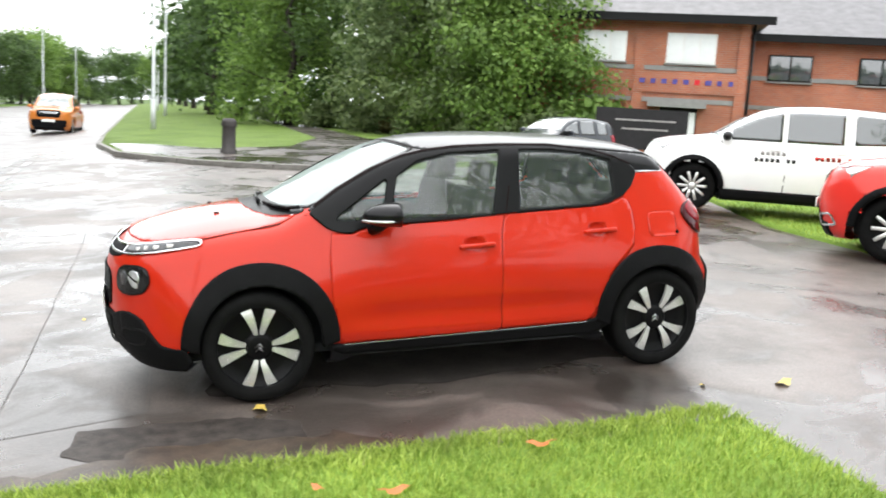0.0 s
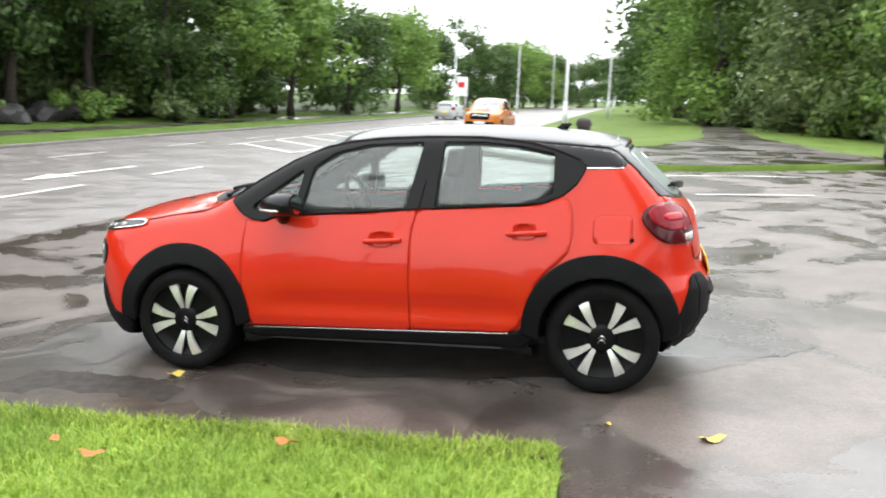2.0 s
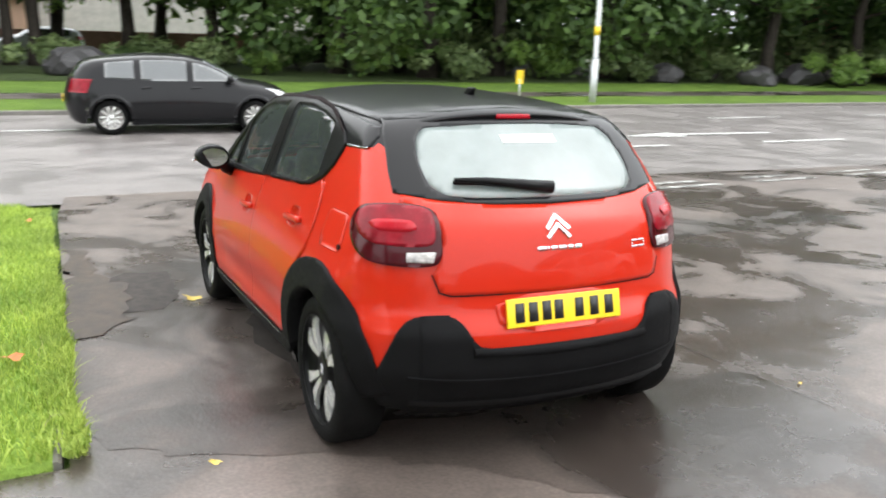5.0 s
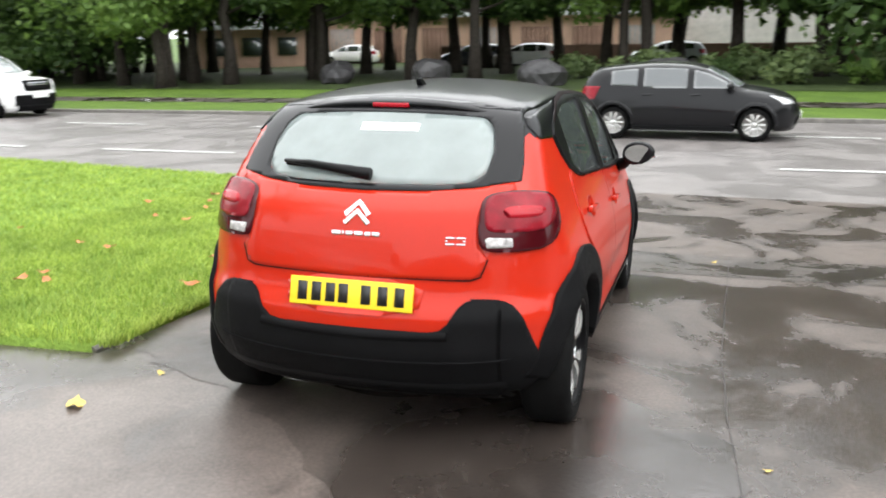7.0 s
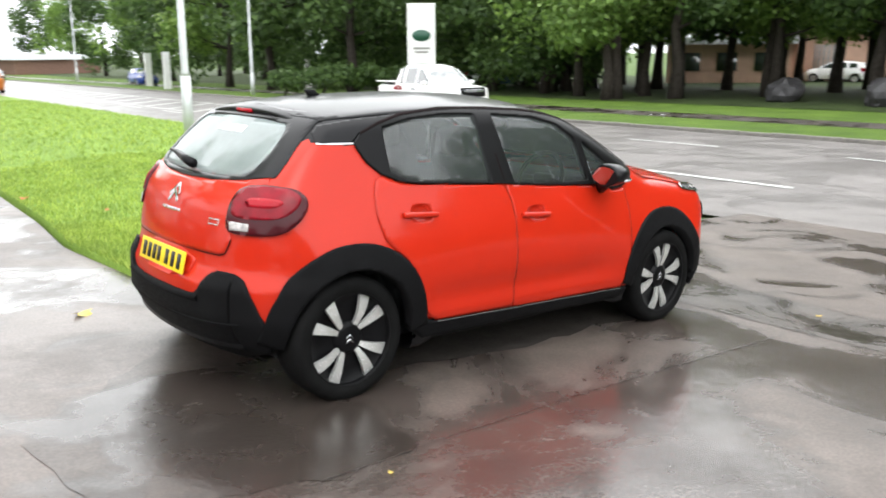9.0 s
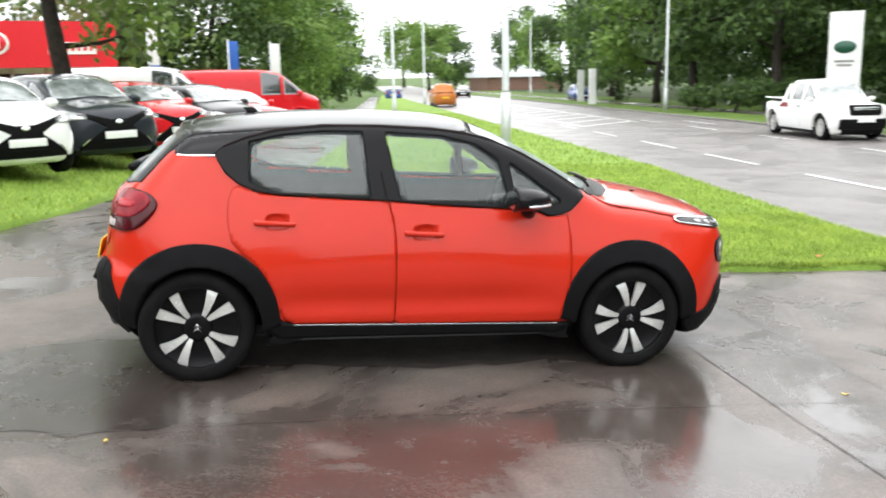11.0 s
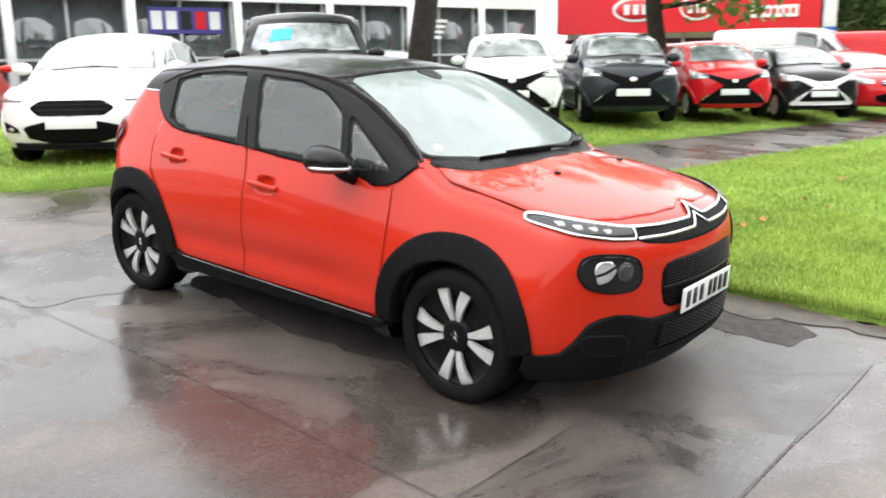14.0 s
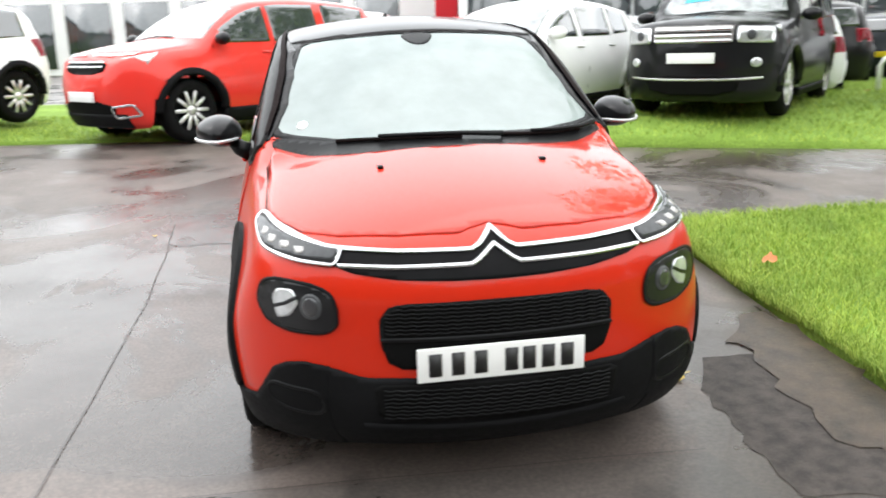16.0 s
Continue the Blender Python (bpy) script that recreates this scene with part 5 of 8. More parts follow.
# wheels
def hero_wheel(x, s, spin):
    w = empty("wheel")
    w.parent = car
    w.matrix_basis = pose(x, 0.79 * s, 0.313) @ (pose(0, 0, 0, 0, 0, 0) if s == 1 else pose(0, 0, 0, 0, 0, 180)) @ pose(0, 0, 0, 0, spin, 0)
    t = []
    for r, a in [(0.226, 0.030), (0.236, 0.036), (0.258, 0.043), (0.285, 0.040), (0.303, 0.028), (0.311, 0.012), (0.313, -0.02), (0.313, -0.12), (0.309, -0.15), (0.29, -0.165), (0.24, -0.17), (0.226, -0.155)]:
        t.append((r, a))
    part("tyre", lathe_bm(t, 64), M["rubber"], w, "black rubber tyre, damp")
    part("rim", lathe_bm([(0.231, 0.032), (0.2335, 0.036), (0.230, 0.036), (0.226, 0.026), (0.222, 0.0)], 64), M["rim_black"], w, "black rim edge")
    part("rim_barrel", lathe_bm([(0.225, 0.012), (0.214, 0.004), (0.16, -0.012), (0.08, -0.006), (0.0, -0.004)], 48), M["rim_black"], w, "gloss black rim centre")
    part("brake_disc", lathe_bm([(0.13, -0.05), (0.13, -0.058), (0.0, -0.058)], 32), M["steel"], w)
    for k in range(4):
        for e in (-1, 1):
            a = math.pi / 2 * k + e * radians(15.5)
            bm = bmesh.new()
            r0, r1 = 0.072, 0.2275
            tw = e * 0.10
            prof = []
            for fr in np.linspace(0, 1, 7):
                r = r0 + (r1 - r0) * fr
                half = 0.0125 + 0.0205 * fr
                aa = a + tw * (fr - 0.6)
                y = 0.012 + 0.014 * math.sin(math.pi * fr * 0.9)
                row = []
                for o, dy in ((-1, -0.016), (-0.92, 0.0), (0.92, 0.0), (1, -0.016)):
                    px = r * math.cos(aa) - o * half * math.sin(aa)
                    pz = r * math.sin(aa) + o * half * math.cos(aa)
                    row.append(bm.verts.new((px, y + dy, pz)))
                prof.append(row)
            for p0, p1 in zip(prof, prof[1:]):
                for i in range(3):
                    bm.faces.new((p0[i], p0[i + 1], p1[i + 1], p1[i]))
            bm.faces.new(prof[0])
            bmesh.ops.recalc_face_normals(bm, faces=bm.faces)
            part("spoke", bm, M["silver"], w, "machined silver spoke", smooth=False)
    part("hub", lathe_bm([(0.0, 0.016), (0.055, 0.015), (0.078, 0.008), (0.085, -0.006)], 32), M["rim_black"], w, "black hub cap")
    for z in (0.012, -0.010):
        pts = [(-0.022, 0.018, z - 0.012), (0, 0.019, z + 0.008), (0.022, 0.018, z - 0.012)]
        part("hub_chevron", tube_bm([Matrix.Rotation(radians(spin), 3, "Y").inverted() @ Vector(p) for p in pts], 0.0045, 6), M["chrome"], w)
    return w


for x, s, spin in ((1.252, 1, 90), (-1.256, 1, 45), (1.252, -1, 92), (-1.256, -1, 50)):
    hero_wheel(x, s, spin)

# underside and cabin
part("floor_pan", box_bm(3.2, 1.28, 0.06, (0.05, 0, 0.24), 0.02), M["cabin"], car, "dark floor pan")
dash = box_bm(0.42, 1.30, 0.24, (0.83, 0, 0.86), 0.08, 3)
part("dashboard", dash, M["cabin"], car, "dark dashboard")
sw = empty("steering_wheel")
sw.parent = car
ring = [(0.50 + 0.065 * math.sin(a), -0.36 + 0.18 * math.cos(a), 0.95 + 0.168 * math.sin(a)) for a in np.linspace(0, 2 * math.pi, 28, endpoint=False)]
part("steering_rim", tube_bm(ring, 0.016, 8, closed=True), M["trim"], sw)
part("steering_hub", box_bm(0.06, 0.16, 0.09, (0.54, -0.36, 0.945), 0.025), M["trim"], sw)
part("steering_spoke", box_bm(0.025, 0.34, 0.03, (0.535, -0.36, 0.955), 0.01), M["trim"], sw)


def seat(x, y, w=0.46):
    st = empty("seat")
    st.parent = car
    part("seat_cushion", box_bm(0.50, w, 0.16, (x + 0.10, y, 0.52), 0.05, 3), M["cabin"], st)
    part("backrest", box_bm(0.14, w, 0.62, (0, 0, 0), 0.05, 3, pose(x - 0.20, y, 0.83, 0, -14, 0)), M["cabin"], st, "grey cloth seat back")
    part("headrest", box_bm(0.10, 0.25, 0.17, (0, 0, 0), 0.04, 3, pose(x - 0.31, y, 1.215, 0, -12, 0)), M["cabin"], st)


seat(0.10, 0.36)
seat(0.10, -0.36)
rs = empty("rear_bench")
rs.parent = car
part("bench_cushion", box_bm(0.48, 1.22, 0.16, (-0.72, 0, 0.53), 0.05, 3), M["cabin"], rs)
part("bench_back", box_bm(0.14, 1.22, 0.55, (0, 0, 0), 0.05, 3, pose(-1.03, 0, 0.82, 0, -16, 0)), M["cabin"], rs)
for y in (-0.4, 0.0, 0.4):
    part("headrest", box_bm(0.09, 0.24, 0.12, (0, 0, 0), 0.035, 3, pose(-1.12, y, 1.12, 0, -10, 0)), M["cabin"], rs)
part("inner_mirror", box_bm(0.03, 0.22, 0.065, (0.43, 0, 1.30), 0.015), M["trim"], car)


# ---- trees and bushes ----
M["bark"] = simple("wet_bark", (0.035, 0.029, 0.024), 0.85, spec=0.2, vary=0.4, scale=7, bump_s=0.6, bump_scale=30)
M["leaf_dark"] = leaf_mat("dark_foliage", (0.034, 0.068, 0.02), (0.098, 0.165, 0.046))
M["leaf_mid"] = leaf_mat("green_foliage", (0.09, 0.165, 0.032), (0.20, 0.31, 0.075))
M["leaf_reed"] = leaf_mat("straw_weeds", (0.10, 0.10, 0.035), (0.24, 0.20, 0.09))
M["leaf_grey"] = leaf_mat("willow_foliage", (0.095, 0.14, 0.055), (0.19, 0.25, 0.105))
rng = np.random.default_rng(7)


def leaf_cloud(centres, radii, count, size, sides=4):
    """Small crossed leaves spread through clumps, denser to their outside."""
    centres, radii = np.array(centres, float), np.array(radii, float)
    wts = radii**2
    k = rng.choice(len(centres), count, p=wts / wts.sum())
    d = rng.normal(size=(count, 3))
    d /= np.linalg.norm(d, axis=1, keepdims=True)
    r = radii[k] * rng.uniform(0.45, 1.08, count)
    c = centres[k] + d * r[:, None] * (1, 1, 0.8)
    nrm = d + rng.normal(size=(count, 3)) * 0.7 + (0, 0, 0.5)
    nrm /= np.linalg.norm(nrm, axis=1, keepdims=True)
    u = np.cross(nrm, rng.normal(size=(count, 3)))
    u /= np.linalg.norm(u, axis=1, keepdims=True)
    v = np.cross(nrm, u)
    s = size * rng.uniform(0.6, 1.35, count)[:, None]
    quad = np.stack([c - u * s * 0.5, c + v * s * 0.32 - u * s * 0.05, c + u * s * 0.6, c - v * s * 0.32 + u * s * 0.05], 1)
    if sides == 3:
        quad = np.stack([c - u * s * 0.5, c + v * s * 0.38 + u * s * 0.35, c - v * s * 0.38 + u * s * 0.35], 1)
    verts = quad.reshape(-1, 3)
    faces = np.arange(count * sides).reshape(-1, sides)
    return verts, faces


def tree(height_m, spread, clear, leaf, count=3800, size=0.34, lean=0.0, label="tall green roadside tree in full leaf", low=0.0, stems=1, sides=4):
    """A tapered trunk with limbs and a crown of clumps of leaves."""
    t = empty("tree", None, label, "tree", "roadside trees")
    segs = []
    bm = bmesh.new()
    tops = []
    for st in range(stems):
        off = Vector((rng.normal() * 0.35 * (stems > 1), rng.normal() * 0.35 * (stems > 1), 0))
        n = 7
        trunk = [off + Vector((lean * (i / n) ** 2 * height_m * 0.1 + rng.normal() * 0.06 * i, rng.normal() * 0.06 * i, height_m * 0.85 * i / n - 0.15)) for i in range(n + 1)]
        base = 0.02 * height_m + 0.03
        seg = tube_bm(trunk, [base * (1 - 0.8 * i / n) * (1.35 if i == 0 else 1) for i in range(n + 1)], 8)
        me = bpy.data.meshes.new("tmp")
        seg.to_mesh(me)
        seg.free()
        bm.from_mesh(me)
        bpy.data.meshes.remove(me)
        tops.append(trunk)
    part("trunk", bm, M["bark"], t, "dark wet trunk")
    cs, rs = [], []
    for trunk in tops:
        for i in range(11 // stems + 2):
            fr = rng.uniform(max(0.2, clear / height_m), 0.95)
            a = rng.uniform(0, 2 * math.pi)
            j = min(len(trunk) - 2, int(fr / 0.85 * (len(trunk) - 1)))
            p0 = trunk[j]
            prof = math.sin(math.pi * min(1, max(0.08, (fr - clear / height_m) / (1 - clear / height_m) * 0.8 + 0.2)))
            ln = spread * (0.35 + 0.55 * prof) * rng.uniform(0.6, 1.0)
            p2 = p0 + Vector((math.cos(a) * ln, math.sin(a) * ln, ln * rng.uniform(0.15, 0.5)))
            p1 = p0.lerp(p2, 0.5) + Vector((0, 0, -0.06 * ln))
            part("limb", tube_bm([p0, p1, p2], [0.07 * height_m / 10, 0.045 * height_m / 10, 0.012], 5), M["bark"], t)
            cs += [tuple(p2), tuple(p1.lerp(p2, 0.5) + Vector((0, 0, 0.3)))]
            rs += [spread * rng.uniform(0.26, 0.42), spread * rng.uniform(0.24, 0.38)]
    for i in range(26):
        a, fr = rng.uniform(0, 2 * math.pi), rng.uniform(0, 1)
        rr = spread * math.sqrt(rng.uniform(0.05, 0.85)) * (0.55 + 0.6 * math.sin(math.pi * min(1, fr * 0.8 + 0.18)))
        cs.append((math.cos(a) * rr, math.sin(a) * rr, clear + (height_m - clear) * fr))
        rs.append(spread * rng.uniform(0.22, 0.42))
    if low:
        for i in range(8):
            a = rng.uniform(0, 2 * math.pi)
            cs.append((math.cos(a) * spread * 0.7, math.sin(a) * spread * 0.7, low + rng.uniform(0, clear)))
            rs.append(spread * rng.uniform(0.25, 0.4))
    v, f = leaf_cloud(cs, rs, count, size, sides)
    v[:, 2] = np.maximum(v[:, 2], 0.05)
    cr = from_arrays("crown", v, f, M[leaf], t, "uneven leafy crown", smooth=False)
    cr["kind"] = "stuff"
    return t


def bush(w, h, leaf, count=1500, size=0.2, label="dense green roadside bush"):
    b = empty("bush", None, label, "bush", "roadside bushes")
    cs = [(rng.normal() * w * 0.28, rng.normal() * w * 0.28, h * rng.uniform(0.25, 0.8)) for _ in range(9)]
    rs = [h * rng.uniform(0.25, 0.42) for _ in cs]
    stems = [tube_bm([(0, 0, -0.1), (c[0] * 0.5, c[1] * 0.5, c[2] * 0.6), c], [0.05, 0.03, 0.01], 5) for c in cs[:4]]
    for s in stems:
        part("stem", s, M["bark"], b)
    v, f = leaf_cloud(cs, rs, count, size)
    v[:, 2] = np.maximum(v[:, 2], 0.03)
    o = from_arrays("leaves", v, f, M[leaf], b, smooth=False)
    o["kind"] = "stuff"
    return b


def stand(ob, x, y, turn=0.0, size=1.0, lift=0.0):
    ob.matrix_world = pose(x, y, float(height(x, y)) + lift, 0, 0, turn) @ Matrix.Scale(size, 4)
    return ob


def plant(protos, spots, lift=0.05):
    """First use of each kind stands itself; the rest are copies."""
    used = set()
    for k, x, y, turn, size in spots:
        m = pose(x, y, float(height(x, y)) + lift, 0, 0, turn) @ Matrix.Scale(size, 4)
        if k in used:
            c = copy_thing(protos[k], m)
            c.matrix_basis = m
        else:
            protos[k].matrix_basis = m
            used.add(k)


TREES = {
    "tall": tree(13, 4.2, 3.2, "leaf_dark", 9000, 0.28, label="tall dark green tree with bare lower trunk"),
    "broad": tree(11, 4.6, 2.6, "leaf_mid", 9000, 0.28, label="broad green tree in full leaf"),
    "dark": tree(10, 3.8, 1.6, "leaf_dark", 9000, 0.26, low=0.8, label="dark bushy tree leafed to the ground"),
    "multi": tree(11, 3.6, 3.0, "leaf_mid", 9500, 0.26, stems=3, label="many-stemmed green tree with bare trunks"),
    "grey": tree(7.5, 3.4, 1.2, "leaf_grey", 12000, 0.21, low=0.6, label="grey-green willow-like tree leafed low"),
    "fresh": tree(8.5, 3.6, 1.2, "leaf_mid", 12000, 0.21, low=0.6, label="fresh green leafy tree beside the wood"),
    "far_tall": tree(13, 4.2, 3.2, "leaf_dark", 4400, 0.46, sides=3, label="tall dark tree far along the road"),
    "far_broad": tree(11, 4.6, 2.6, "leaf_mid", 4400, 0.46, sides=3, label="broad green tree far along the road"),
    "far_dark": tree(10, 3.8, 1.6, "leaf_dark", 4400, 0.42, low=0.8, sides=3, label="dark bushy tree far along the road"),
}
BUSHES = {
    "hedge": bush(2.6, 1.6, "leaf_dark", 1700, 0.2, "dark clipped evergreen bush on grass"),
    "rough": bush(2.4, 1.5, "leaf_grey", 1500, 0.2, "rough grey-green undergrowth below trees"),
    "reed": bush(2.2, 1.2, "leaf_reed", 1600, 0.17, "tall straw-coloured weeds at the wood edge"),
    "green": bush(2.2, 1.4, "leaf_mid", 1500, 0.2, "leafy green shrub on the verge"),
}
spots = [
    # the wood beyond the junction
    ("dark", -1.2 - 2, -69, 0, 1.35), ("tall", -4.4, -58, 40, 1.1), ("broad", -6.2, -46, 80, 1.0), ("fresh", -5.2, -41, 10, 1.15), ("dark", -8.6, -38, 130, 0.95),
    ("grey", -8.7, -31, 0, 1.08), ("dark", -11.5, -33, 200, 0.85), ("fresh", -10.4, -28.6, 60, 0.86), ("grey", -12.2, -27, 120, 0.9), ("fresh", -10.9, -25.0, 150, 0.88), ("fresh", -11.3, -23.8, 220, 0.76), ("grey", -9.6, -28, 40, 0.95), ("dark", -13.4, -28.5, 10, 0.85),
    ("tall", -10, -52, 10, 1.1), ("tall", -13, -44, 90, 1.0), ("broad", -15, -36, 33, 1.0), ("dark", -6.5, -80, 0, 1.3), ("tall", -4.5, -95, 50, 1.2), ("broad", -4, -115, 90, 1.2), ("dark", -4, -140, 10, 1.3), ("tall", -4, -170, 10, 1.3),
    # across the road, southwards
    ("tall", 25.5, -34, 20, 1.0), ("dark", 23.5, -38, 100, 1.0), ("tall", 26, -29, 190, 1.05), ("multi", 22.5, -43, 12, 0.95), ("broad", 22, -52, 30, 0.95), ("dark", 21.5, -63, 60, 0.85), ("broad", 22, -80, 0, 0.9), ("dark", 23, -98, 0, 0.95), ("tall", 22.5, -120, 0, 0.95), ("broad", 18.5, -140, 0, 1.0), ("dark", 15, -165, 0, 1.0), ("broad", 20, -190, 30, 1.2),
    ("dark", 31, -36, 10, 1.2), ("tall", 32, -26, 60, 1.15), ("dark", 29, -22, 45, 1.1), ("broad", 30, -17, 140, 1.05), ("tall", 28.5, -13, 5, 1.0), ("dark", 31, -10, 95, 1.1), ("tall", 33, -30, 170, 1.2), ("dark", 35, -18, 20, 1.25), ("broad", 36, -8, 50, 1.1), ("dark", 27, -46, 77, 1.1), ("tall", 28, -58, 22, 1.1),
    ("dark", 24, -47, 300, 0.9), ("broad", 25, -56, 210, 0.95), ("dark", 24, -69, 10, 0.9), ("dark", 25, -75, 130, 0.95), ("broad", 24, -88, 80, 0.95), ("dark", 25.5, -106, 200, 1.0), ("dark", 22, -131, 60, 1.05), ("broad", 19, -152, 20, 1.05), ("dark", 12.5, -178, 90, 1.0), ("dark", 8, -215, 90, 1.3), ("broad", -1, -220, 90, 1.3), ("dark", 27.5, -41, 222, 1.05),
    ("dark", 20.5, -136, 30, 0.95), ("broad", 17.5, -146, 200, 0.9), ("dark", 16.5, -158, 130, 0.95), ("dark", 14, -172, 220, 0.95), ("dark", 18, -125, 310, 0.8), ("broad", 13.5, -150, 15, 0.62), ("dark", 10.5, -195, 10, 1.05), ("dark", 3, -230, 60, 1.2), ("broad", 6, -260, 0, 1.3),
    ("far_dark", 40, -12, 0, 1.1), ("far_dark", 41, -19, 60, 1.15), ("far_dark", 39, -25, 120, 1.1), ("far_dark", 40, -32, 200, 1.15), ("far_dark", 36, -40, 250, 1.1), ("far_dark", 35, -48, 20, 1.1), ("far_dark", 34, -54, 80, 1.1), ("far_tall", 45, -15, 30, 1.1), ("far_tall", 46, -28, 90, 1.1), ("far_dark", 32, -60, 10, 1.1), ("far_dark", 30, -68, 100, 1.1),
    # facing the drive: bare trunks with buildings behind
    ("tall", 35, -5.7, 0, 1.05), ("multi", 35, 1.7, 60, 1.0), ("tall", 32.3, 8.5, 110, 0.95), ("tall", 33, 11.6, 200, 1.0), ("multi", 33.3, 16.2, 15, 1.05), ("tall", 30, 19.1, 75, 1.0), ("multi", 28.2, 21.2, 160, 0.95), ("broad", 29.6, 24.4, 20, 1.0), ("tall", 31.5, 21.9, 250, 0.9), ("multi", 33, 29.0, 300, 0.95), ("dark", 31, 28, 30, 1.0), ("broad", 34, 24, 10, 1.05),
    # northwards across the road
    ("tall", 27, 40, 0, 1.1), ("dark", 30, 45, 40, 1.1), ("tall", 25.5, 47, 80, 1.1), ("broad", 27, 56, 120, 1.1), ("dark", 28, 66, 160, 1.1), ("tall", 33, 80, 0, 1.1), ("broad", 38, 100, 0, 1.1), ("dark", 40, 118, 0, 1.2), ("broad", 46, 150, 0, 1.2), ("dark", 34, 36, 0, 1.15), ("broad", 38, 52, 70, 1.2),
    # the belt of trees before the works, and beyond
    ("far_tall", 37.7, -6.8, 202, 1.05), ("far_tall", 37.3, -2.4, 281, 1.13), ("far_tall", 39.4, 3.7, 113, 1.05), ("far_tall", 38.1, 8.4, 54, 1.0), ("far_tall", 39.8, 11.5, 328, 1.11), ("far_tall", 39.4, 16.4, 158, 1.01), ("far_tall", 39.6, 22.5, 190, 0.97), ("far_tall", 38.8, 26.5, 259, 1.0), ("far_tall", 37.7, 30.4, 280, 1.12), ("far_tall", 37.0, 35.0, 159, 1.12), ("far_tall", 38.5, 39.8, 306, 1.01), ("far_tall", 43.4, -4.5, 132, 1.16), ("multi", 42.1, 0.3, 320, 1.2), ("far_tall", 43.6, 6.7, 358, 1.07), ("multi", 45.0, 11.0, 211, 1.18), ("far_tall", 43.9, 16.7, 94, 1.07), ("multi", 44.2, 21.6, 285, 1.04), ("far_tall", 43.0, 27.9, 117, 1.06), ("multi", 43.7, 33.1, 62, 1.07), ("far_tall", 42.5, 37.5, 21, 1.07), ("far_dark", 32, 33, 42, 1.1), ("far_dark", 36, 31, 146, 1.1), ("far_dark", 40, 36, 345, 1.1), ("far_dark", 45, 40, 167, 1.1), ("far_dark", 36, 42, 9, 1.1), ("far_dark", 42, 48, 165, 1.1), ("far_dark", 50, 52, 147, 1.1), ("far_dark", 44, 62, 164, 1.1), ("far_dark", 50, 68, 78, 1.1), ("far_dark", 40, 74, 333, 1.1), ("far_dark", 46, 82, 210, 1.1), ("far_dark", 56, 60, 317, 1.1), ("far_dark", 60, 50, 348, 1.1), ("far_dark", 62, 72, 39, 1.1), ("far_dark", 54, 92, 150, 1.1), ("far_dark", 48, 100, 316, 1.1), ("far_dark", 64, 95, 98, 1.1), ("far_dark", 58, 112, 227, 1.1),
    # northwards on this side
    ("dark", -3.5, 36, 0, 0.85), ("fresh", -1.2, 39, 60, 0.95), ("broad", 0.5, 46, 90, 0.75), ("dark", 1.4, 55, 20, 0.8), ("tall", 2.6, 70, 0, 0.95), ("broad", 6, 92, 30, 0.8), ("dark", 11, 122, 0, 0.8), ("broad", 26, 150, 0, 1.1), ("dark", 36, 185, 0, 1.3), ("grey", -6, 38, 0, 1.3), ("dark", -11, 44, 0, 1.0), ("broad", 30, 210, 0, 1.5), ("dark", 44, 215, 0, 1.5), ("tall", 56, 200, 0, 1.4),
]
plant(TREES, [("far_" + k if (abs(y) > 46 or x > 34.5) and k in ("tall", "broad", "dark") else k, x, y, a, s * (1.35 if x > 27.5 and -46 < y < -9 else 1.0)) for k, x, y, a, s in spots])
lawn_tree = tree(11.5, 3.4, 4.6, "leaf_mid", 6000, 0.24, lean=0.6, label="young lawn tree with a slender dark trunk")
stand(lawn_tree, -6.3, 7.9, 0, 0.95)
lawn_tree_b = tree(10.5, 3.2, 3.7, "leaf_mid", 7000, 0.22, label="leafy lawn tree with ivy round its foot")
stand(lawn_tree_b, -5.2, 14.6, 70, 0.95)
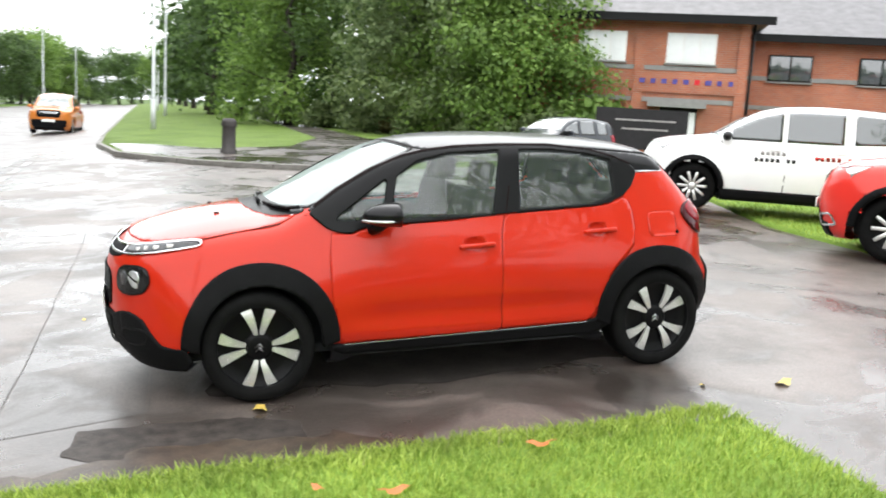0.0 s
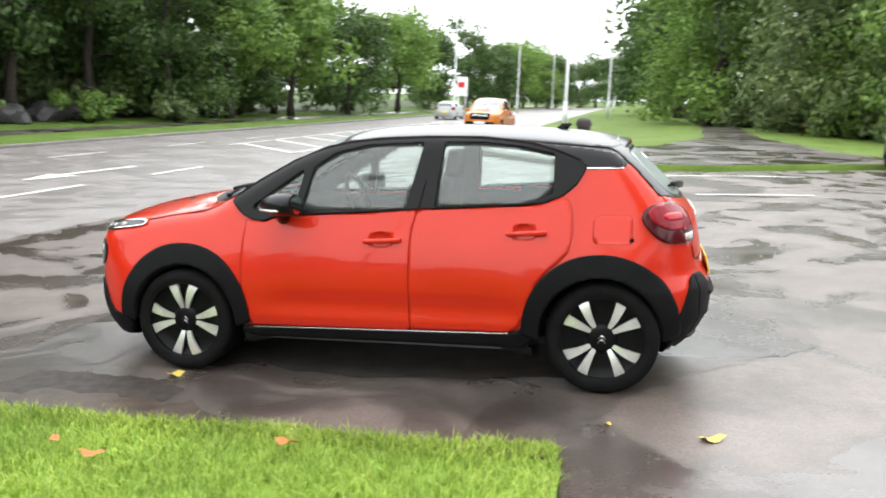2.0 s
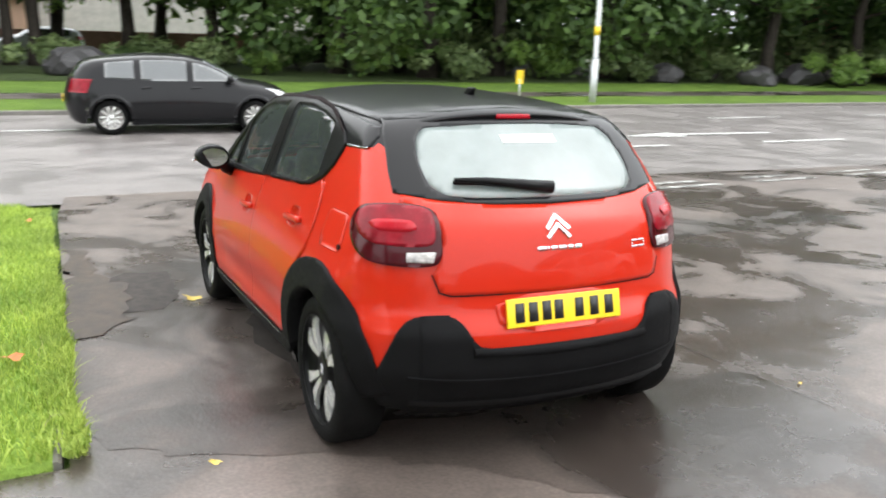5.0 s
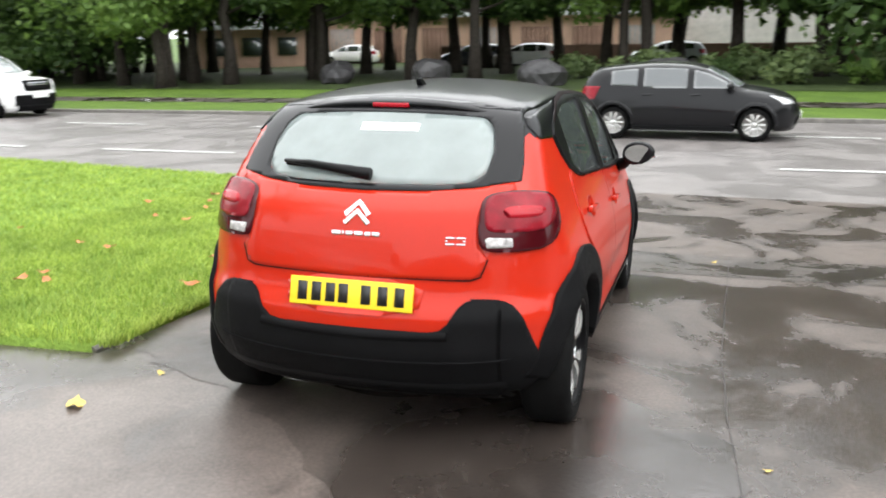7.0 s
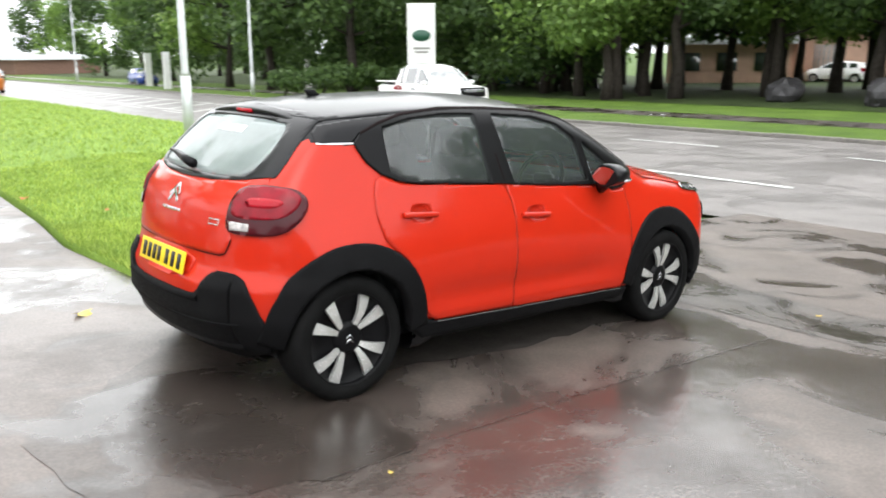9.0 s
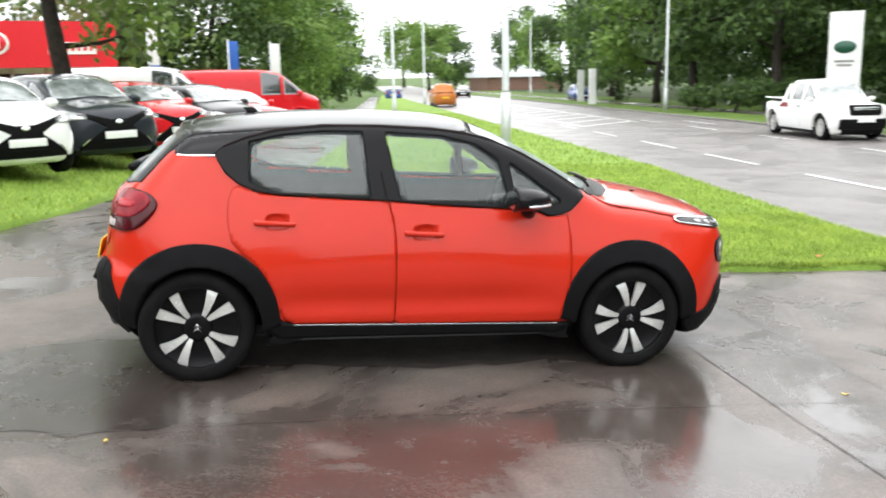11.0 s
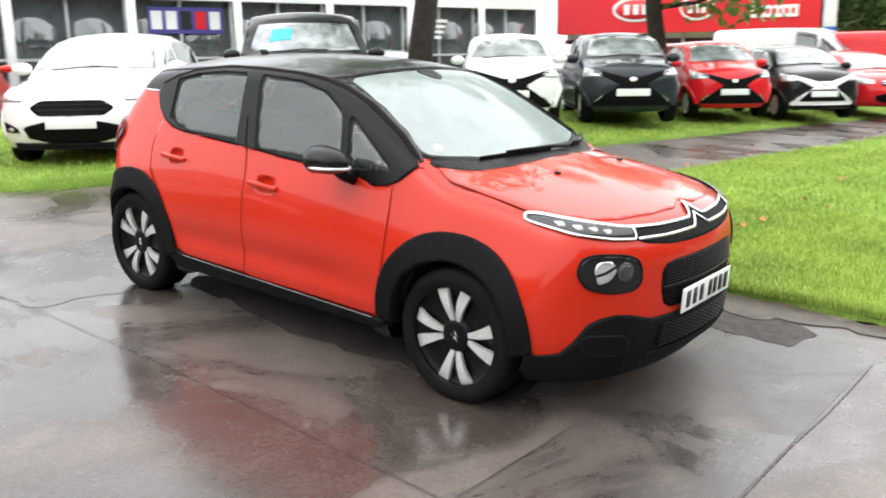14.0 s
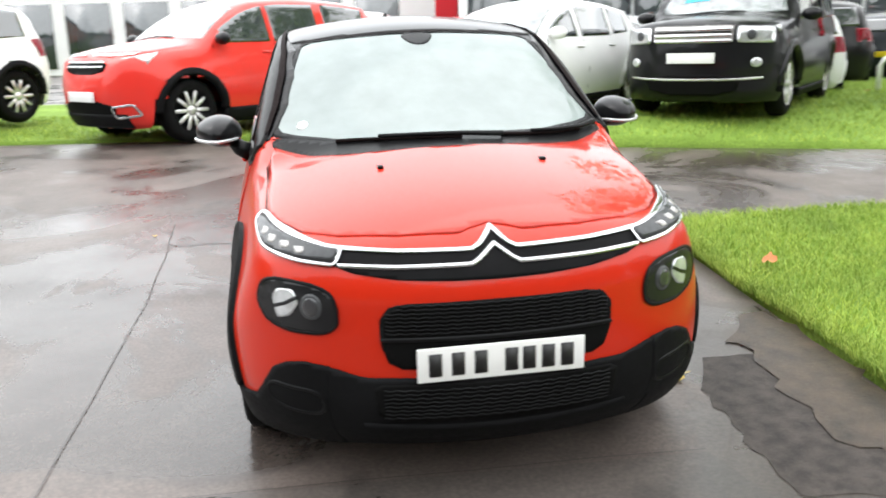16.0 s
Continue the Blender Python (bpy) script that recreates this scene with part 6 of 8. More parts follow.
bspots = [("rough", -9.5, -24, 0, 0.9), ("rough", -11, -22.2, 50, 1.0), ("green", -12.4, -21.6, 90, 1.1), ("rough", -8.2, -28, 20, 0.9), ("rough", -7.2, -32, 100, 1.0), ("green", -13.6, -22.9, 10, 1.3), ("rough", -6.4, -37, 0, 1.0), ("green", -5.6, -43, 0, 1.0), ("rough", -5.2, -49, 0, 1.1), ("rough", -9.9, -26, 75, 1.0),
          ("hedge", 22.5, 36.6, 0, 1.0), ("hedge", 24.4, 36.8, 40, 1.05), ("hedge", 26.3, 36.4, 90, 1.0), ("hedge", 23.2, 28.0, 20, 0.55), ("hedge", 21, 38, 0, 0.9), ("hedge", 28, 36, 10, 1.0),
          ("rough", 32, -13, 30, 1.7), ("rough", 33, -17, 80, 1.8), ("rough", 31.5, -21, 150, 1.7), ("rough", 30, -25, 10, 1.8), ("rough", 30.5, -29, 200, 1.7), ("rough", 29, -33, 100, 1.8), ("rough", 27.5, -37, 45, 1.7), ("rough", 26, -41, 70, 1.7), ("rough", 25.5, -45, 20, 1.7), ("rough", 25, -50, 130, 1.7), ("rough", 33, -3, 0, 1.0), ("rough", 34, -8, 70, 1.1), ("green", 30, -11, 20, 1.0), ("rough", 33.5, 4, 0, 0.8), ("rough", 27.5, -14, 0, 1.1), ("green", 28, -18, 60, 1.1), ("rough", 27, -22, 10, 1.0), ("rough", 26.5, -26, 100, 1.0), ("green", 23.5, -31, 0, 1.0), ("rough", 22, -36, 0, 1.0),
          ("hedge", -1.2, 25.4, 0, 0.9), ("hedge", -2.6, 26.6, 30, 1.1), ("hedge", -1.6, 29.0, 80, 0.9), ("green", -5.6, 8.3, 0, 0.5), ("green", -5.0, 14.9, 0, 0.7)]
bspots += [(k, -13.0 + 0.62 * i + 0.5 * math.sin(i * 2.1), -21.6 - 1.55 * i + 0.4 * math.cos(i * 1.7), 47 * i, 0.85 + 0.25 * math.sin(i * 3.3)) for i, k in enumerate(("rough", "reed", "hedge", "rough", "reed", "rough", "hedge", "reed", "rough", "hedge", "rough", "reed", "rough", "hedge"))]
bspots += [(k, 30.5 + 1.6 * math.sin(i * 1.9), -11.0 + 2.3 * i, 71 * i, 0.8 + 0.2 * math.sin(i * 2.7)) for i, k in enumerate(("rough", "hedge", "green", "rough", "hedge", "rough"))]
plant(BUSHES, bspots, 0.03)


# ---- buildings ----
def brick_mat():
    m, nt, b = material("red_brick")
    tc = nt.nodes.new("ShaderNodeTexCoord")
    br = nt.nodes.new("ShaderNodeTexBrick")
    br.inputs["Scale"].default_value = 1.0
    br.inputs["Brick Width"].default_value, br.inputs["Row Height"].default_value, br.inputs["Mortar Size"].default_value = 0.225, 0.075, 0.008
    br.inputs["Color1"].default_value, br.inputs["Color2"].default_value, br.inputs["Mortar"].default_value = (0.42, 0.13, 0.06, 1), (0.34, 0.10, 0.05, 1), (0.30, 0.24, 0.20, 1)
    mp = nt.nodes.new("ShaderNodeMapping")
    mp.inputs["Rotation"].default_value = (radians(90), 0, 0)
    nt.links.new(tc.outputs["Object"], mp.inputs[0])
    nt.links.new(mp.outputs[0], br.inputs["Vector"])
    n = noise_tex(nt, 0.8, 5)
    r = ramp(nt, n.outputs[0], [(0.3, (0.8, 0.8, 0.8)), (0.7, (1.15, 1.12, 1.1))])
    mul = nt.nodes.new("ShaderNodeMix")
    mul.data_type, mul.blend_type = "RGBA", "MULTIPLY"
    mul.inputs["Factor"].default_value = 1
    nt.links.new(br.outputs["Color"], mul.inputs["A"])
    nt.links.new(r.outputs[0], mul.inputs["B"])
    nt.links.new(mul.outputs["Result"], b.inputs["Base Color"])
    b.inputs["Roughness"].default_value = 0.85
    return m


M["brick"] = brick_mat()
M["slate"] = simple("grey_roof_tiles", (0.12, 0.115, 0.12), 0.55, vary=0.25, scale=3, bump_s=0.5, bump_scale=12)
M["white_paint"] = simple("white_paint", (0.78, 0.78, 0.77), 0.5, vary=0.04, scale=1.5)
M["grey_band"] = simple("grey_stone_band", (0.22, 0.22, 0.21), 0.7)
M["pane"] = simple("window_pane", (0.05, 0.06, 0.065), 0.06, vary=0.1, spec=1.0, coat=1.0)
M["bright_pane"] = simple("bright_window_pane", (0.80, 0.82, 0.82), 0.3, vary=0.03)
M["red_clad"] = simple("red_cladding", (0.62, 0.012, 0.022), 0.35, vary=0.05)
M["sign_dark"] = simple("dark_sign_board", (0.022, 0.021, 0.022), 0.6, spec=0.2)
M["sign_blue"] = simple("sign_blue", (0.06, 0.05, 0.25), 0.5)
M["concrete"] = simple("pale_concrete", (0.45, 0.43, 0.40), 0.8, vary=0.15, scale=2)
M["pink"] = simple("pale_rendered_wall", (0.55, 0.36, 0.27), 0.8, vary=0.12, scale=1.2)
M["roof_pale"] = simple("pale_metal_roof", (0.72, 0.74, 0.76), 0.45, vary=0.06)
M["fence_grey"] = simple("grey_fence", (0.28, 0.27, 0.26), 0.7, vary=0.2)
M["wall_brown"] = simple("brown_brick_wall", (0.16, 0.09, 0.065), 0.85, vary=0.2, scale=4)
M["post_steel"] = simple("galvanised_post", (0.50, 0.52, 0.52), 0.45, metal=0.35, vary=0.08, scale=4)
M["green_logo"] = simple("dark_green_sign", (0.01, 0.07, 0.04), 0.4)
M["blue_logo"] = simple("blue_sign", (0.03, 0.12, 0.45), 0.4)
M["yellow_sign"] = simple("yellow_sign", (0.75, 0.52, 0.02), 0.5)
M["stone_dark"] = simple("wet_dark_boulder", (0.035, 0.033, 0.035), 0.5, vary=0.4, scale=2.5, bump_s=0.8, bump_scale=9)
M["bollard"] = simple("old_dark_bollard", (0.035, 0.03, 0.028), 0.6, vary=0.3)


def block(name, sx, sy, sz, at, mat, parent=None, label="", bevel=0.0):
    return part(name, box_bm(sx, sy, sz, at, bevel, 2), mat, parent, label, smooth=False)


def facade(name, x, y, turn, label, category="building", lift=0.0):
    return empty(name, pose(x, y, float(height(x, y)) + lift, 0, 0, turn), label, category)


def window_unit(parent, x, z, w, h, panes, mat, y=0.0):
    """A framed window in a wall that faces -y."""
    wn_ = empty("window")
    wn_.parent = parent
    wn_.location = (x, y, z)
    part("window_frame", box_bm(w, 0.10, h, (0, 0, 0), 0.01), M["white_paint"] if mat == "bright_pane" else M["trim"], wn_)
    for i in range(panes):
        pw = (w - 0.06) / panes
        part("pane", box_bm(pw - 0.07, 0.03, h - 0.12, (-w / 2 + 0.03 + pw * (i + 0.5), -0.05, 0), 0.004), M[mat], wn_)
    part("sill", box_bm(w + 0.12, 0.16, 0.06, (0, -0.05, -h / 2 - 0.04), 0.01), M["grey_band"], wn_)


# brick office: its front faces the junction
ang = math.degrees(math.atan2(0.515, -0.857))
office = facade("brick_office", -15.6, -21.9, ang, "two-storey red brick office with grey tiled roof", lift=-0.45)
# local x runs along the front, -y is out of it
block("wall", 8.6, 9.0, 5.8, (-1.5, 4.5, 2.7), M["brick"], office, "red brick front wall")
block("wall", 16.0, 9.0, 5.6, (10.8, 8.0, 2.6), M["brick"], office, "red brick wing")
for z in (2.50, 3.62):
    block("stone_band", 8.64, 0.06, 0.16, (-1.5, -0.01, z), M["grey_band"], office)
    block("stone_band", 16.0, 0.06, 0.16, (10.8, 3.48, z), M["grey_band"], office)
for x in (2.62, -0.9, -4.2):
    block("pier", 0.35, 0.12, 5.6, (x, -0.03, 2.7), M["brick"], office)
for x in (0.85, -2.25):
    window_unit(office, x, 4.32, 1.7, 1.05, 3, "bright_pane")
for x, mt in ((4.75, "pane"), (8.0, "pane"), (12.0, "pane")):
    window_unit(office, x, 4.02, 1.6, 1.0, 2, mt, 3.48)
    window_unit(office, x, 1.2, 1.6, 1.0, 2, mt, 3.48)
sg = part("name_board", box_bm(3.5, 0.08, 0.75, (0.75, -0.06, 3.12), 0.01), M["brick"], office, "raised sign with unreadable blue letters")
for i, w in enumerate((0.35, 0.3, 0.32, 0.3, 0.34, 0.3, 0.4, 0.3, 0.28)):
    block("letter_bar", w * 0.55, 0.03, 0.17, (-0.75 + 0.38 * i, -0.115, 3.15), M["red_clad"] if i == 5 else M["sign_blue"], sg)
dr = block("entrance_door", 1.3, 0.12, 2.1, (0.6, -0.03, 1.2), M["trim"], office, "glazed entrance door")
block("door_pane", 0.5, 0.04, 1.8, (0.95, -0.10, 1.2), M["bright_pane"], dr)
block("door_canopy", 2.0, 0.7, 0.22, (0.5, -0.32, 2.35), M["grey_band"], office)
for x0, x1, y0, y1, z0, z1, hip0, hip1, lab in ((-6.5, 3.5, -0.7, 9.7, 5.35, 8.2, 4.4, 4.4, "grey tiled hipped roof"), (2.6, 19.0, 2.8, 13.2, 5.15, 8.0, 0.0, 4.4, "grey tiled wing roof")):
    bm = bmesh.new()
    ym = (y0 + y1) / 2
    vs = [bm.verts.new(p) for p in ((x0, y0, z0), (x1, y0, z0), (x1, y1, z0), (x0, y1, z0), (x0 + hip0, ym, z1), (x1 - hip1, ym, z1))]
    for f in ((0, 1, 5, 4), (1, 2, 5), (2, 3, 4, 5), (3, 0, 4), (3, 2, 1, 0)):
        bm.faces.new([vs[i] for i in f])
    part("roof", bm, M["slate"], office, lab, smooth=False)
    block("fascia_board", x1 - x0, 0.06, 0.28, ((x0 + x1) / 2, y0 - 0.04, z0 - 0.07), M["trim"], office, "dark eaves board")
for x in (2.9, -4.6):
    part("downpipe", tube_bm([(x, -0.1, 0), (x, -0.1, 5.2)], 0.05, 6), M["trim"], office)
board = facade("entrance_sign", -11.5, -16.4, math.degrees(math.atan2(0.95, -2.39)), "low dark sign board on the lawn", "sign", 0.05)
block("board", 2.6, 0.14, 1.15, (0, 0, 1.0), M["sign_dark"], board)
for x in (-1.1, 1.1):
    block("foot", 0.12, 0.12, 1.0, (x, 0, 0.2), M["sign_dark"], board)
for z, w in ((1.25, 1.7), (1.0, 1.3)):
    block("letter_bar", w, 0.02, 0.05, (0.1, -0.08, z), M["fence_grey"], board)

# glazed showroom and red-fronted showroom behind the display lawn
d = Vector((-16.8, 27.0, 0)) - Vector((-22.0, 5.0, 0))
show = facade("glass_showroom", -19.4, 16.0, math.degrees(math.atan2(d.y, d.x)), "white glazed car showroom with slim columns")
L = d.length + 1
# local -y faces the lawn
block("upper_wall", L, 12, 2.6, (0, 6, 4.4), M["white_paint"], show, "white upper wall")
block("plinth", L, 11.6, 0.5, (0, 6.2, 0.25), M["white_paint"], show)
block("back_wall", L, 0.2, 3.0, (0, 11, 1.6), M["fence_grey"], show)
block("showroom_floor", L, 11, 0.08, (0, 5.8, 0.52), M["concrete"], show)
n = 14
for i in range(n + 1):
    x = -L / 2 + L * i / n
    if i % 2 == 0:
        part("column", tube_bm([(x, -0.25, 0), (x, -0.25, 3.2)], 0.13, 10), M["white_paint"], show, "round white column")
    part("mullion", box_bm(0.08, 0.1, 2.7, (x, 0.3, 1.8), 0.01), M["post_steel"], show)
    if i < n:
        part("pane", box_bm(L / n - 0.1, 0.02, 2.6, (x + L / n / 2, 0.33, 1.8)), M["pane"], show)
block("rail", L, 0.08, 0.08, (0, 0.25, 1.35), M["post_steel"], show)
M["lamp"] = simple("lamp_white", (0.9, 0.9, 0.88), 0.4)
for i in range(6):
    x = -L / 2 + 2 + i * 3.6
    block("ceiling_lamp", 0.5, 0.5, 0.06, (x, 2.0, 3.05), M["lamp"], show)
pan = block("window_panel", 2.4, 0.03, 0.8, (-3.2, 0.24, 2.5), M["sign_blue"], show, "blue window panel with coloured letters")
for i, (ch, mt) in enumerate((("R", "white_paint"), ("E", "plate_white"), ("N", "sign_dark"), ("C", "red_clad"), ("B", "sign_blue"))):
    block("letter_panel", 0.34, 0.02, 0.55, (-4.15 + i * 0.47, 0.215, 2.5), M["white_paint" if i in (0, 1, 4) else mt], pan)
for i in range(4):
    block("window_sticker", 1.2 - 0.2 * i, 0.02, 0.12, (6.5, 0.22, 2.6 - 0.2 * i), M["white_paint"], show)

d = Vector((-7.0, 32.2, 0)) - Vector((-16.6, 28.6, 0))
redb = facade("red_showroom", -11.8, 30.4, math.degrees(math.atan2(d.y, d.x)), "showroom with a bright red fascia")
L2 = d.length
zb = -float(height(-11.8, 30.4))
block("fascia", L2, 8, 1.75, (0, 4, 3.15 + zb), M["red_clad"], redb, "red fascia panel")
block("lower_wall", L2 - 0.6, 7, 2.4, (0, 4.2, 1.1 + zb), M["white_paint"], redb)
for i in range(8):
    x = -L2 / 2 + 0.8 + i * (L2 - 1.6) / 7
    part("pane", box_bm(1.15, 0.06, 1.7, (x, 0.66, 1.2 + zb)), M["pane"], redb)
    part("mullion", box_bm(0.1, 0.1, 2.2, (x + 0.64, 0.64, 1.15 + zb)), M["white_paint"], redb)
for x, wide in ((-1.85, 1.0), (0.55, 0.70)):
    bm = lathe_bm([(0.0, -0.03), (0.86, -0.03), (0.93, -0.02), (0.95, 0.0)], 40)
    bmesh.ops.scale(bm, vec=(wide, 1, 0.52), verts=bm.verts)
    bmesh.ops.translate(bm, vec=(x, -0.03, 3.2 + zb), verts=bm.verts)
    lg = part("oval_sign", bm, M["white_paint"], redb, "white oval sign")
    bm = lathe_bm([(0.0, -0.02), (0.80, -0.02), (0.82, 0.0)], 40)
    bmesh.ops.scale(bm, vec=(wide, 1, 0.48), verts=bm.verts)
    bmesh.ops.translate(bm, vec=(x, -0.055, 3.2 + zb), verts=bm.verts)
    part("oval_field", bm, M["red_clad"], lg)
    for k in (-0.36, 0.0, 0.36):
        block("logo_bar", 0.22 * wide, 0.03, 0.40, (x + k * wide, -0.085, 3.2 + zb), M["white_paint"], lg)
nb = block("name_board", 1.75, 0.05, 0.46, (3.45, -0.03, 3.0 + zb), M["white_paint"], redb, "white name board")
for i, w in enumerate((0.20, 0.14, 0.18, 0.20, 0.12, 0.18, 0.16)):
    block("letter_bar", w * 0.7, 0.02, 0.20, (2.76 + i * 0.23, -0.065, 3.0 + zb), M["red_clad"], nb)
for x, y, hh, top_, low_ in ((-4.9, 25.5, 3.6, "white_paint", "blue_logo"), (-2.3, 25.5, 3.0, "blue_logo", "blue_logo"), (-0.9, 26.0, 3.0, "white_paint", "red_clad")):
    fg = facade("feather_flag", x, y, 30, "narrow feather flag on a slim pole", "flag", 0.05)
    part("pole", tube_bm([(0, 0, 0), (0, 0, hh)], 0.03, 6), M["post_steel"], fg)
    part("sail", box_bm(0.34, 0.025, hh * 0.40, (0.20, 0, hh * 0.78), 0.01), M[top_], fg)
    part("sail", box_bm(0.34, 0.025, hh * 0.30, (0.20, 0, hh * 0.43), 0.01), M[low_], fg)
totem = facade("red_totem", -25.5, 5.0, 80, "tall red entrance panel of a showroom", "sign")
block("panel", 1.6, 0.5, 5.0, (0, 0, 2.5), M["red_clad"], totem)
block("opening", 0.3, 0.52, 1.2, (0.1, 0, 1.9), M["sign_dark"], totem)
pal = facade("pale_showroom", -30, -4, 84, "long pale showroom far behind the yard")
block("wall", 22, 8, 4.5, (-2, 5, 2.2), M["white_paint"], pal)
for i in range(9):
    part("pane", box_bm(1.7, 0.05, 2.4, (-11 + i * 2.2, 0.98, 1.5)), M["pane"], pal)

# works units across the road, behind the trees
unit = facade("works_unit", 57, 18, 96, "long pale rendered works unit with a light metal roof")
block("wall", 34, 14, 3.4, (0, -9 + 2, 1.6), M["pink"], unit)
block("roof", 35, 15, 0.9, (0, -7, 3.7), M["roof_pale"], unit, "pale metal roof")
for i in range(9):
    x = -14.5 + i * 3.6
    part("shutter", box_bm(2.0, 0.1, 2.4, (x, 0.04, 1.3)), M["wall_brown"] if i % 3 else M["fence_grey"], unit)
    for k in range(6):
        block("shutter_rib", 0.06, 0.06, 2.4, (x - 0.8 + k * 0.32, 0.09, 1.3), M["pink"], unit)
hut = facade("site_office", 50, 29, 118, "small pale building with a white roof")
block("wall", 8, 6, 2.7, (0, -3, 1.3), M["pink"], hut)
block("roof", 9, 7, 0.5, (0, -3, 2.9), M["roof_pale"], hut, "white flat roof")
for x in (-2.4, 0, 2.4):
    part("window", box_bm(1.3, 0.1, 1.2, (x, 0.03, 1.5)), M["pane"], hut)
unit2 = facade("brick_unit", 66, -6, 95, "two-storey pale factory with a white roof")
block("wall", 40, 10, 6.0, (0, -5, 3), M["concrete"], unit2)
block("roof", 41, 11, 1.4, (0, -5, 6.6), M["roof_pale"], unit2)
for i in range(12):
    part("window", box_bm(1.8, 0.1, 1.2, (-18 + i * 3.2, 0.04, 4.4)), M["pane"], unit2)
wallf = facade("boundary_wall", 49.5, -2, 92, "low brown boundary wall with a grey fence", "wall")
block("brick_course", 26, 0.3, 1.3, (4, 0, 0.6), M["wall_brown"], wallf)
for i in range(34):
    block("fence_board", 0.42, 0.05, 1.5, (-24 + i * 0.44, 0, 0.8), M["concrete"], wallf)
far_b = facade("far_store", 40, 150, 190, "low white-roofed store far up the road")
block("wall", 14, 8, 2.2, (0, 4, 1.2), M["wall_brown"], far_b)
block("roof", 15, 9, 0.8, (0, 4, 2.7), M["roof_pale"], far_b)
house = facade("brick_house", 38, -62, 70, "small red brick house among trees", "house")
block("wall", 9, 7, 4.6, (0, 0, 2.3), M["pink"], house)
block("roof", 10, 8, 1.0, (0, 0, 5.0), M["slate"], house)
for x in (-2.5, 1.5):
    part("window", box_bm(1.2, 0.1, 1.2, (x, 3.54, 2.9)), M["bright_pane"], house)
house2 = copy_thing(house, pose(34, -44, float(height(34, -44)), 0, 0, 60))


# ---- street furniture ----
def lamp_post(x, y, h=9.0, label="tall galvanised lamp post beside the road", band=False, z=None):
    p = empty("lamp_post", pose(x, y, float(height(x, y)) + 0.04 if z is None else z), label, "lamp post", "street lamps")
    part("base_door", tube_bm([(0, 0, -0.2), (0, 0, 1.3)], 0.105, 12), M["post_steel"], p)
    part("shaft", tube_bm([(0, 0, 1.3), (0, 0, 1.36), (0, 0, h)], [0.105, 0.075, 0.05], 12), M["post_steel"], p)
    part("arm", tube_bm([(0, 0, h - 0.1), (0.4, 0, h + 0.25), (1.1, 0, h + 0.4)], 0.03, 8), M["post_steel"], p)
    part("lantern", box_bm(0.7, 0.24, 0.14, (1.35, 0, h + 0.4), 0.05), M["post_steel"], p)
    if band:
        part("marker_band", tube_bm([(0, 0, 2.0), (0, 0, 2.25)], 0.085, 12), M["yellow_sign"], p, "yellow band")
    return p


lamp_post(4.0, 12.5, z=0.0)
lamp_post(4.7, 36)
lamp_post(17.6, -13.6, band=True)
lamp_post(20.8, 41, 8.5)
lamp_post(10.5, 62)
lamp_post(13.7, -68, 9)
lamp_post(13.0, -104, 9)
lamp_post(12.5, -146, 9)
lamp_post(1.6, -33, 8)
lamp_post(0.6, -62, 9)
lamp_post(0.8, -90, 9)
lamp_post(29, 96, 9)

bol = empty("bollard", pose(-0.1, -17.1, float(height(-0.1, -17.1)) + 0.1), "short weathered dark bollard on the corner", "bollard")
part("post", lathe_bm([(0.0, 0.86), (0.12, 0.86), (0.17, 0.82), (0.19, 0.74), (0.165, 0.70), (0.175, 0.1), (0.21, 0.05), (0.21, -0.1)], 16, "z"), M["bollard"], bol)
part("collar", lathe_bm([(0.20, 0.66), (0.205, 0.70), (0.20, 0.74)], 16, "z"), M["bollard"], bol)

pyl = facade("sign_pylon", 23.6, 29.2, -40, "tall white sign pylon with a dark oval", "sign")
block("panel", 1.35, 0.25, 4.6, (0, 0, 2.25), M["white_paint"], pyl, bevel=0.02)
bm = lathe_bm([(0.0, -0.16), (0.42, -0.16), (0.45, -0.13)], 32)
bmesh.ops.scale(bm, vec=(1, 1, 0.6), verts=bm.verts)
bmesh.ops.translate(bm, vec=(0, 0, 3.05), verts=bm.verts)
part("oval", bm, M["green_logo"], pyl)
for z, w in ((2.45, 0.8), (2.28, 0.6)):
    block("letter_bar", w, 0.02, 0.10, (0, -0.135, z), M["fence_grey"], pyl)
for x, y, hh in ((20.5, 52, 2.4), (22.5, 60, 2.4), (27, 45, 1.8)):
    fl = facade("white_banner", x, y, 20, "narrow white banner sign on a post", "sign")
    block("banner", 0.6, 0.06, hh, (0, 0, hh / 2 + 0.2), M["white_paint"], fl)
rsig = facade("road_sign", 14.6, -76, 8, "tall white panel sign on two posts", "sign")
block("panel", 1.0, 0.08, 1.75, (0, 0, 2.75), M["white_paint"], rsig)
block("panel_mark", 0.6, 0.02, 0.5, (0.1, 0.06, 2.9), M["red_clad"], rsig)
for x in (-0.35, 0.35):
    part("post", tube_bm([(x, 0, 0), (x, 0, 2.0)], 0.05, 8), M["post_steel"], rsig)
ysg = facade("marker_post", 18.4, -11.5, 60, "small yellow marker sign on a stake", "sign")
block("plate", 0.22, 0.03, 0.4, (0, 0, 0.75), M["yellow_sign"], ysg)
part("stake", tube_bm([(0, 0, 0), (0, 0, 0.7)], 0.025, 6), M["post_steel"], ysg)


